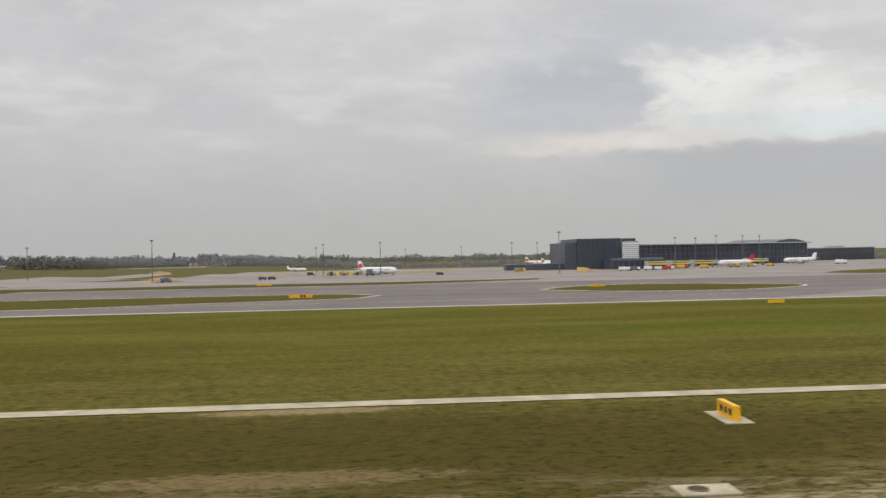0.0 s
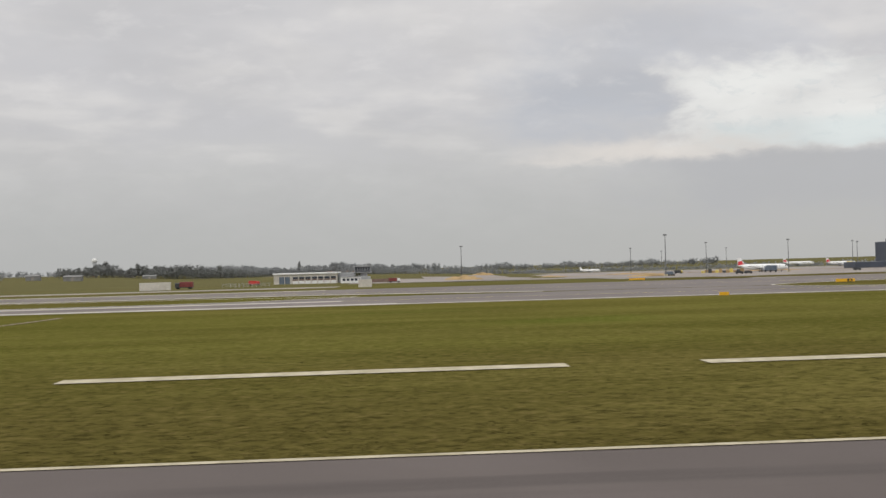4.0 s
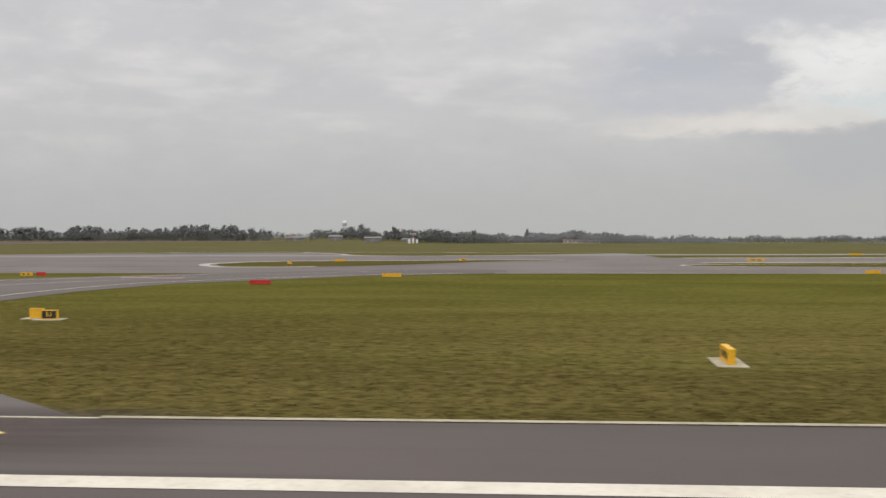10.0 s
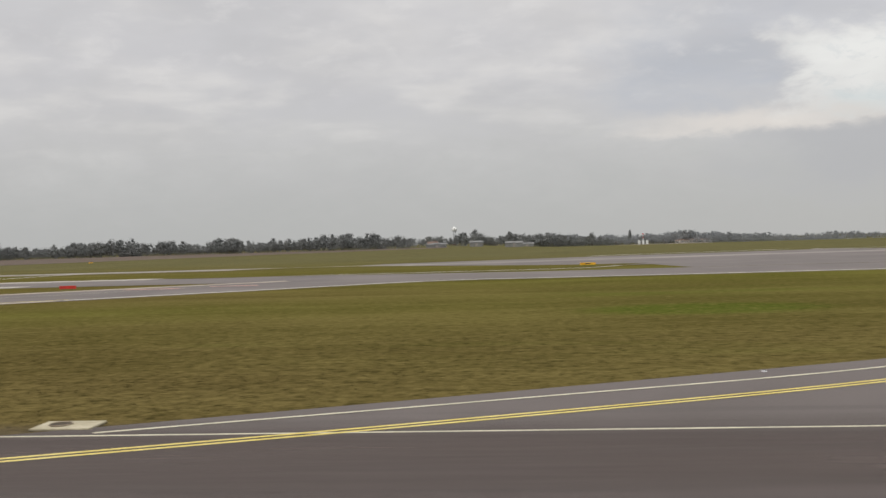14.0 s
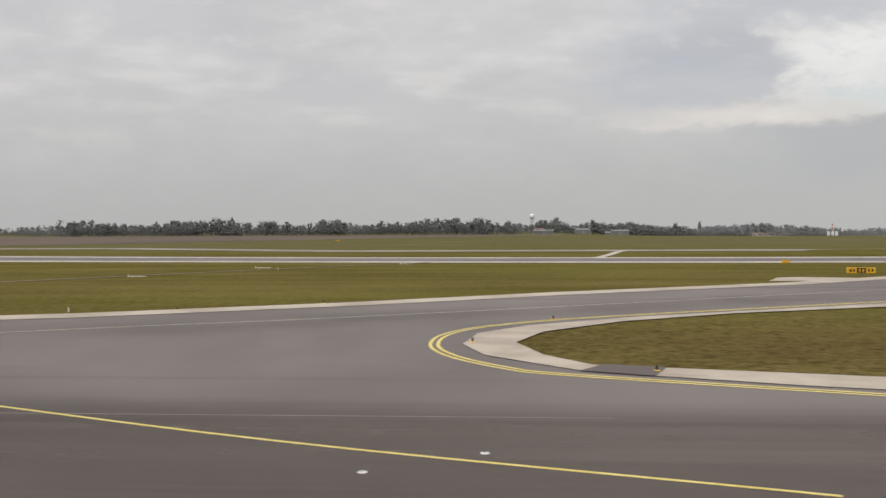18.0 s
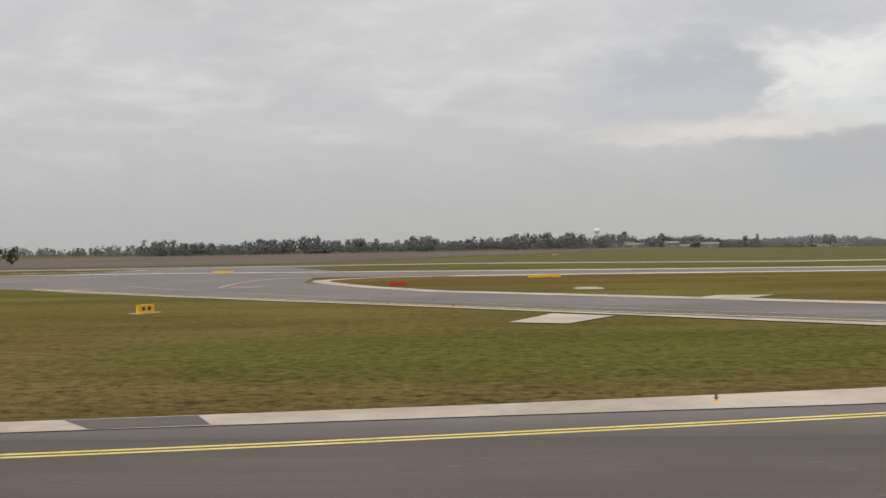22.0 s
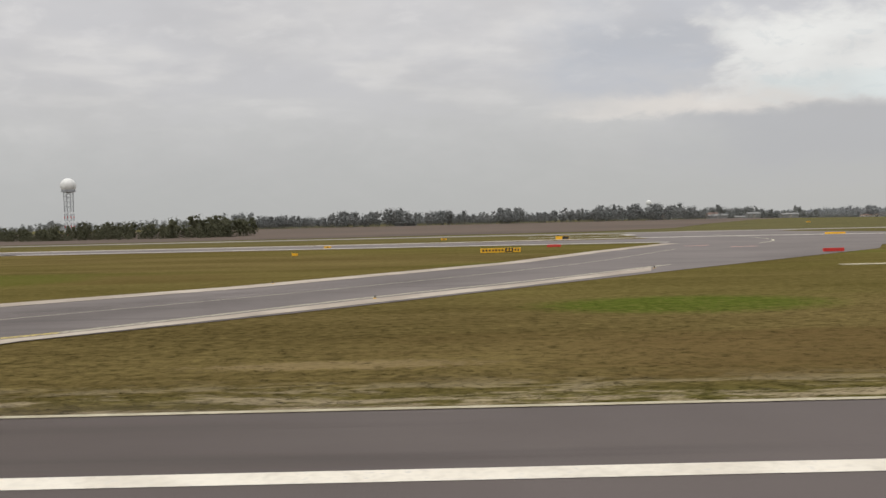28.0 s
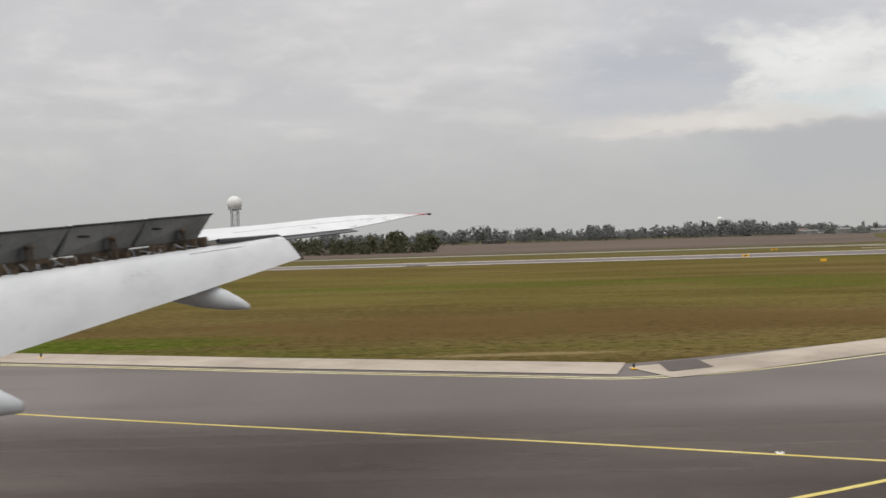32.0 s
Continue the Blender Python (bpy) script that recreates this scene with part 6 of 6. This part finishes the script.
def wood(name, ends, depth, step, h, seed, label, mat, clumps=9, gap=0.0, spread=0.28, sink=0.0):
    """A belt of trees as one mass, too many to count."""
    rng = np.random.default_rng(seed)
    (x0, y0), (x1, y1) = ends
    length = math.hypot(x1 - x0, y1 - y0)
    pieces = []
    for k in range(int(length / step * depth)):
        t = rng.uniform()
        wave = 0.85 + 0.15 * math.sin(t * length / 37 + seed) + 0.1 * math.sin(t * length / 11)
        if rng.uniform() < gap * (0.5 + 0.5 * math.sin(t * length / 23 + 2 * seed)):
            continue
        x, y = x0 + t * (x1 - x0) + rng.normal(0, 2), y0 + t * (y1 - y0) + rng.uniform(-1, 1) * 9 * depth
        z = height(x, y)
        hh = h * wave * rng.uniform(0.55, 1.2)
        pieces.append(crown_arrays(rng, x, y, z - sink * hh, hh, spread, clumps))
        pieces.append(trunk_arrays(x, y, z, hh))
    ob = new(name, mesh_from(name, pieces, mat))
    return tagged(ob, label, "woodland", kind="stuff")


wood("copse_undergrowth", ((-1148, 462), (-1430, 490)), 3, 1.9, 5.6, 21, "low dense undergrowth at the copse's edge", LEAF, 10, 0.0, 0.5, 0.3)
wood("copse", ((-1145, 474), (-1420, 502)), 4, 4.2, 10.2, 1, "dense dark green copse at the field's edge", LEAF, 18, 0.0, 0.34, 0.1)
wood("tree_belt", ((-1330, 1160), (-940, 1140)), 4, 5.0, 19.5, 2, "ragged belt of half-bare trees behind the field", LEAF_HAZE, 16, 0.12)
wood("tree_belt", ((-960, 1145), (-700, 1150)), 4, 4.6, 19.5, 3, "ragged belt of half-bare trees behind the field", LEAF_HAZE, 16, 0.12)
wood("wood", ((-640, 1500), (-380, 1540)), 5, 5.0, 20, 4, "dark distant wood with an even top", LEAF_HAZE, 12)
wood("wood", ((-720, 1540), (-600, 1510)), 4, 6.0, 19, 5, "dark distant trees round the radar", LEAF_HAZE, 12, 0.2)
wood("wood", ((-520, 1740), (-90, 1700)), 12, 5.0, 19, 6, "wooded low ridge far behind the airfield", LEAF_FAR_HAZE, 10)
wood("wood", ((-300, 2500), (900, 2700)), 5, 7.0, 20, 7, "low grey line of trees on the horizon", LEAF_FAR_HAZE, 8)
wood("wood", ((-230, 1620), (160, 1560)), 8, 5.0, 11, 8, "low belt of trees far behind the apron", LEAF_FAR_HAZE, 9)
wood("wood", ((90, 1440), (1100, 1500)), 10, 6.0, 10, 9, "low grey belt of trees behind the apron", LEAF_FAR_HAZE, 8)
wood("wood", ((-2600, 1900), (-1300, 1500)), 4, 8.0, 18, 10, "dark distant wood", LEAF_HAZE, 8)
wood("wood", ((-1900, 2600), (-300, 2600)), 4, 8.0, 19, 11, "low grey line of trees on the horizon", LEAF_FAR_HAZE, 7)
wood("hedge", ((-1400, 1158), (-690, 1142)), 3, 3.2, 8.5, 31, "low continuous scrub under the field belt", LEAF_HAZE, 7, 0.0, 0.5)
wood("bushes", ((-760, 1105), (-620, 1110)), 2, 5.0, 6, 12, "scattered dark bushes between houses", LEAF_HAZE, 7, 0.3)
wood("bushes", ((-160, 352), (-100, 352)), 1, 8.0, 3.0, 13, "small bushes behind the fire station", LEAF, 8, 0.3)


def tree(x, y, h, spread, seed, label, tall=1.0, stem=0.02):
    rng = np.random.default_rng(seed)
    z = height(x, y)
    ob = thing("tree", x, y, z, 0, label, "tree")
    bm = bmesh.new()
    rod(bm, (0, 0, -0.3), (0, 0, h * 0.75), h * stem, h * stem * 0.3)
    for k in range(6):
        a = math.tau * k / 6 + seed
        rod(bm, (0, 0, h * (0.3 + 0.07 * k)), (spread * h * 0.6 * math.cos(a), spread * h * 0.6 * math.sin(a), h * (0.55 + 0.06 * k)), h * 0.008, h * 0.003, 5)
    part("trunk", bm, BARK, ob)
    # crowns beyond 1000 take the leaf colour with haze mixed in
    crown = new("crown", mesh_from("crown", [crown_arrays(rng, 0, 0, 0, h, spread, 26, tall)], LEAF if y < 1000 else LEAF_HAZE))
    crown.parent = ob


tree(-318, 1745, 27, 0.10, 1, "tall slender tree standing above the ridge", 1.6)
tree(-434, 1378, 18, 0.24, 2, "tall dark tree with a spreading top")
tree(-621, 1500, 27, 0.26, 3, "broad tall tree beside the distant radar")
tree(-641, 1505, 22, 0.22, 4, "dark tree near the distant radar")
tree(-961, 1143, 21, 0.22, 5, "tall half-bare tree in the field belt")
tree(-940, 1146, 19, 0.2, 6, "half-bare tree in the field belt")
tree(-1010, 1140, 18, 0.25, 7, "rounded tree in the field belt")
tree(-118, 338, 4.2, 0.4, 8, "round bush-like tree beside the observation tower")
tree(-560, 1480, 24, 0.2, 9, "tree standing above the distant wood")
tree(-420, 1480, 23, 0.2, 10, "tree standing above the distant wood")


# ---------------------------------------------------------------- the landing airliner's wing, where it stands last
WX = -1131.0
wing = thing("airliner_wing", WX, 0, 0, 0, "white swept airliner wing with raised grey spoilers and lowered flap", "aircraft wing")


def foil(stations, n=10, lower=0.55):
    """A skin through wing sections: (y, front x, front z, back x, back z, thickness)."""
    bm = bmesh.new()
    rings = []
    for y, xf, zf, xb, zb, t in stations:
        ring = []
        for k in range(n + 1):
            u = 0.5 - 0.5 * math.cos(math.pi * k / n)
            ring.append((xf + u * (xb - xf), y, zf + u * (zb - zf) + 1.5 * t * (1 - lower) * math.sqrt(u) * (1 - u)))
        for k in range(n - 1, 0, -1):
            u = 0.5 - 0.5 * math.cos(math.pi * k / n)
            ring.append((xf + u * (xb - xf), y, zf + u * (zb - zf) - 1.9 * t * lower * math.sqrt(u) * (1 - u) - 0.02))
        rings.append([bm.verts.new(p) for p in ring])
    m = len(rings[0])
    for a, b in zip(rings, rings[1:]):
        for k in range(m):
            bm.faces.new((a[k], a[(k + 1) % m], b[(k + 1) % m], b[k]))
    bm.faces.new(rings[0])
    bm.faces.new(rings[-1])
    bmesh.ops.recalc_face_normals(bm, faces=bm.faces)
    return bm


part("wing_box", foil([(3, -19.5, 4.85, -12.1, 4.85, 1.1), (9, -15.5, 5.4, -9.1, 5.4, 0.9), (12, -13.6, 5.64, -7.75, 5.68, 0.75), (17, -10.6, 6.0, -5.5, 6.1, 0.55), (17.6, -10.2, 6.05, -5.1, 6.16, 0.5), (17.7, -10.1, 6.06, -4.95, 6.17, 0.5), (19.5, -8.5, 6.22, -4.3, 6.2, 0.45), (23, -5.65, 6.54, -3.05, 6.4, 0.29), (25.2, -4.15, 6.76, -2.15, 6.64, 0.2), (26.2, -3.4, 6.84, -1.75, 6.76, 0.15), (27.3, -2.45, 6.89, -1.35, 6.86, 0.08)]), WING, wing, "white upper wing skin", True)
part("wing_tip", foil([(27.3, -2.45, 6.89, -1.35, 6.86, 0.08), (27.8, -1.95, 6.91, -1.1, 6.89, 0.03)]), RED, wing, "red wing tip")
part("tip_light", block(-1.15, -1.02, 27.3, 27.85, 6.85, 6.9, 0.02), BLACK, wing)
# the aileron edge's shade is put into its dark material
part("aileron", foil([(19.6, -4.5, 6.19, -4.1, 6.13, 0.1), (23.0, -3.2, 6.38, -2.85, 6.33, 0.07)]), DARK_STEEL, wing, "dark shaded aileron edge")
part("aileron_gap", block(-0.03, 0.05, 0, 3.5, -0.05, 0.025, 0.01), BLACK, wing, "dark hinge gap", at=Matrix.Translation((K * -4.45, K * 19.6, K * 6.16)) @ pose(0, 0, 0, 3, 0, -20.5))


def flap_skin(stations):
    """The lowered flap: rounded nose on top, skin sweeping down to a thin trailing edge."""
    bm = bmesh.new()
    rings = []
    for y, xf, zf, xb, zb, t in stations:
        ring = []
        for k in range(9):
            u = k / 8
            out = 2.1 * t * math.sqrt(u) * (1 - u)
            ring.append((xf + u * (xb - xf) + out * 0.75, y, zf + u * (zb - zf) + out * 0.65))
        for k in range(7, -1, -1):
            u = k / 8
            ring.append((xf + u * (xb - xf) - 0.12 * (1 - u) - 0.01, y, zf + u * (zb - zf) - 0.1 * (1 - u)))
        rings.append([bm.verts.new(p) for p in ring])
    m = len(rings[0])
    for a, b in zip(rings, rings[1:]):
        for k in range(m):
            bm.faces.new((a[k], a[(k + 1) % m], b[(k + 1) % m], b[k]))
    bm.faces.new(rings[0])
    bm.faces.new(rings[-1])
    bmesh.ops.recalc_face_normals(bm, faces=bm.faces)
    for e in bm.edges:
        if len(e.link_faces) == 2 and e.calc_face_angle() > 0.7:
            e.smooth = False
    return bm


part("flap", flap_skin([(6, -10.2, 5.1, -9.35, 3.55, 0.3), (9, -8.9, 5.35, -8.1, 4.02, 0.28), (12.5, -7.35, 5.62, -6.6, 4.56, 0.24), (16, -5.75, 5.92, -5.15, 5.12, 0.2), (19.35, -4.28, 6.2, -3.78, 5.68, 0.14), (19.5, -4.2, 6.18, -3.76, 5.7, 0.05)]), WING, wing, "white lowered flap with faint oil streaks", True)
part("flap_seal", rod(bmesh.new(), (-4.22, 19.52, 6.2), (-3.72, 19.54, 5.67), 0.035, n=6), BLACK, wing, "dark edge seal")


def hinge(y):
    return -5.40 - (17.1 - y) * 0.45, 6.18 - (17.1 - y) * 0.085


for y0, y1 in ((15.62, 17.1), (14.06, 15.46), (12.5, 13.9), (10.9, 12.34), (9.3, 10.74)):
    (xa, za), (xb, zb) = hinge(y0), hinge(y1)
    bm = bmesh.new()
    lean = (0.12, 0.5)
    outer = [(xa, y0, za), (xb, y1, zb), (xb + 0.27, y1 + 0.16, zb + 0.5), (xa + 0.16, y0 + 0.12, za + 0.5)]
    front = [bm.verts.new(p) for p in outer]
    back = [bm.verts.new((x - 0.07, y - 0.03, z + 0.015)) for x, y, z in outer]
    bm.faces.new(front)
    bm.faces.new(back[::-1])
    for k in range(4):
        j = (k + 1) % 4
        bm.faces.new((front[k], back[k], back[j], front[j]))
    bmesh.ops.recalc_face_normals(bm, faces=bm.faces)
    spoiler = part("spoiler", bm, SPOILER, wing, "grey raised spoiler panel")
    bm = bmesh.new()
    rod(bm, (xa + 0.17, y0 + 0.12, za + 0.5), (xb + 0.28, y1 + 0.16, zb + 0.5), 0.018, n=6)
    part("edge", bm, BLACK, spoiler, "black trailing edge")
    ym = y0 + 0.62 * (y1 - y0)
    xm, zm = hinge(ym)
    bm = bmesh.new()
    box(bm, xm + 0.11, xm + 0.2, ym - 0.11, ym + 0.11, zm + 0.19, zm + 0.25, 0.015)
    rod(bm, (xm + 0.15, ym - 0.07, zm + 0.2), (xm + 0.2, ym - 0.02, zm - 0.25), 0.018, n=6)
    rod(bm, (xm + 0.15, ym + 0.07, zm + 0.2), (xm + 0.2, ym + 0.12, zm - 0.25), 0.018, n=6)
    part("actuator", bm, PRIMER, spoiler, "brown hydraulic actuator")
    part("hinge_plate", block(xm + 0.07, xm + 0.1, ym - 0.14, ym + 0.14, zm + 0.02, zm + 0.22, 0.01), DARK_STEEL, spoiler)
    xs_, zs_ = hinge(y0 + 0.3)
    part("placard", block(-0.004, 0.004, -0.12, 0.12, -0.02, 0.02), BLACK, spoiler, at=Matrix.Translation((K * (xs_ + 0.125), K * (y0 + 0.36), K * (zs_ + 0.3))) @ pose(0, 0, 0, 0, 15, -24))
for yb in (15.54, 13.98, 12.42, 10.82):
    (xg, zg) = hinge(yb)
    bm = bmesh.new()
    rod(bm, (xg - 0.03, yb, zg + 0.02), (xg + 0.16, yb + 0.14, zg + 0.48), 0.05, n=6)
    part("panel_gap", bm, BLACK, wing, "dark gap between two spoilers")
    bm = bmesh.new()
    rod(bm, (xg + 0.15, yb + 0.1, zg + 0.45), (xg + 0.2, yb + 0.17, zg + 0.52), 0.022, n=6)
    part("gap_cap", bm, WHITE, wing)
    (x0, z0), (x1, z1) = hinge(yb - 0.2), hinge(yb + 0.22)
    part("sill_bar", rod(bmesh.new(), (x0 + 0.1, yb - 0.2, z0 - 0.02), (x1 + 0.1, yb + 0.22, z1 - 0.02), 0.016, n=6), WHITE, wing, "pale bar at the spoiler hinge")
part("flap_gap", rod(bmesh.new(), (-5.06, 17.4, 6.115), (-4.27, 19.5, 6.205), 0.055, n=8), BLACK, wing, "dark gap between wing and flap")
part("aileron_horn", rod(bmesh.new(), (-4.32, 19.85, 6.13), (-3.98, 20.1, 6.07), 0.022, n=8), WHITE, wing)
for y0, y1, low in ((16.1, 17.5, 0.33),):
    u = low
    def on_flap(y):
        return (-5.75 - (16 - y) * 0.449 + u * 0.62 + 0.27, y, 5.92 - (16 - y) * 0.082 - u * 0.85 + 0.23)
    part("panel_seam", rod(bmesh.new(), on_flap(y0), on_flap(y1), 0.008, n=4), GREY_PANEL, wing, "faint seam on the flap")
# the open bay under the spoilers
bm = bmesh.new()
(xa, za), (xb, zb) = hinge(9.3), hinge(17.4)
vs = [bm.verts.new(p) for p in ((xa - 0.02, 9.3, za + 0.02), (xb - 0.02, 17.4, zb + 0.02), (xb + 0.06, 17.4, zb - 0.45), (xa + 0.06, 9.3, za - 0.45), (xa - 0.15, 9.3, za - 0.45), (xb - 0.15, 17.4, zb - 0.45))]
bm.faces.new(vs[:4])
bm.faces.new((vs[3], vs[2], vs[5], vs[4]))
part("spoiler_bay", bm, PRIMER, wing, "open bay with brown primer and pipes")
rnd = random.Random(5)
for k in range(90):
    y = 9.5 + 7.8 * k / 90 + rnd.uniform(-0.05, 0.05)
    x, z = hinge(y)
    bm = bmesh.new()
    if k % 3 == 0:
        box(bm, x + 0.06, x + 0.2, y - 0.03, y + 0.03, z - 0.3, z - rnd.uniform(-0.02, 0.1))
    else:
        y2 = y + rnd.uniform(-0.3, 0.3)
        x2, z2 = hinge(y2)
        rod(bm, (x + 0.12, y, z - rnd.uniform(0.0, 0.1)), (x2 + 0.2, y2, z2 - rnd.uniform(0.1, 0.3)), rnd.uniform(0.007, 0.02), n=5)
    part("bracket" if k % 3 == 0 else "pipe", bm, (PRIMER, STEEL, DARK_STEEL)[k % 3], wing)
for ends in (((-10.2, 17.0), (-3.3, 25.0)),):
    bm = bmesh.new()
    rod(bm, (-5.3, 19.5, 6.322), (-2.3, 25.4, 6.758), 0.004, n=4)
    part("skin_seam", bm, GREY_PANEL, wing, "thin dark seam in the skin")
for y, pts in ((16.8, ((-8.4, 5.44, 0.1, 0.1), (-6.6, 5.33, 0.28, 0.28), (-5.8, 5.2, 0.3, 0.27), (-5.25, 5.07, 0.26, 0.27), (-4.75, 4.94, 0.17, 0.2), (-4.42, 4.84, 0.09, 0.1), (-4.3, 4.79, 0.05, 0.05))), (9.5, ((-10.6, 4.6, 0.1, 0.1), (-9, 4.35, 0.4, 0.5), (-7.2, 4.35, 0.42, 0.44), (-6.1, 4.35, 0.32, 0.31), (-5.5, 4.33, 0.2, 0.2), (-5.07, 4.25, 0.06, 0.07)))):
    part("flap_fairing", tube(bmesh.new(), [(x, y, z, a, b) for x, z, a, b in pts], 18), FAIRING, wing, "pale grey canoe-shaped flap track fairing", True)
gear = part("gear_leg", rod(rod(bmesh.new(), (-15, 4, 5.0), (-15, 4, 0.7), 0.22, n=12), (-15, 4, 3.6), (-16.6, 4, 5.0), 0.1), STEEL, wing, "steel landing gear leg")
part("bogie_beam", rod(bmesh.new(), (-16.6, 4, 0.68), (-13.4, 4, 0.68), 0.16), STEEL, gear)
for a in (-16.5, -15, -13.5):
    for s in (3.5, 4.5):
        part("tyre", rod(bmesh.new(), (a, s - 0.2, 0.68), (a, s + 0.2, 0.68), 0.65, n=20), RUBBER, gear)


# ---------------------------------------------------------------- grass tufts near the runway
def inside(px, py, poly):
    hit = np.zeros(len(px), bool)
    for (x0, y0), (x1, y1) in zip(poly, poly[1:] + poly[:1]):
        if y0 != y1:
            cross = ((py < y0) != (py < y1)) & (px < (x1 - x0) * (py - y0) / (y1 - y0) + x0)
            hit ^= cross
    return hit


def tufts(name, x0, x1, count, seed):
    rng = np.random.default_rng(seed)
    px = rng.uniform(x0, x1, count)
    py = 27.35 + 62 * rng.uniform(0, 1, count) ** 2.2
    paved = inside(px, py, exit_a) | inside(px, py, exits_b) | inside(px, py, exit_d) | (np.abs(py - 49.2) < 1.0) & (px > -119)
    keep = ~paved | inside(px, py, triangle)
    px, py = px[keep], py[keep]
    n = len(px)
    blades = 5
    c = np.repeat(np.stack([px, py, np.zeros(n)], -1), blades, 0)
    m = len(c)
    a = rng.normal(0, 0.7, m) + math.pi * rng.integers(0, 2, m)
    reach = rng.uniform(0.06, 0.26, m)
    along = np.stack([np.cos(a), np.sin(a), np.zeros(m)], -1)
    across = np.stack([-np.sin(a), np.cos(a), np.zeros(m)], -1)
    foot = c + np.stack([rng.normal(0, 0.16, m), rng.normal(0, 0.08, m), np.full(m, 0.01)], -1)
    side = across * rng.uniform(0.02, 0.05, m)[:, None]
    tip = foot + along * reach[:, None] + np.stack([np.zeros(m), np.zeros(m), reach * rng.uniform(0.08, 0.2, m)], -1)
    v = np.stack([foot - side, foot + side, tip], 1).reshape(-1, 3)
    me = bpy.data.meshes.new(name)
    me.from_pydata((v * K).tolist(), [], np.arange(3 * m).reshape(m, 3).tolist())
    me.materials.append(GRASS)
    tagged(new(name, me), "short uneven grass tufts along the runway", "grass", kind="stuff")


tufts("grass_tufts", -1220, 190, 150000, 4)
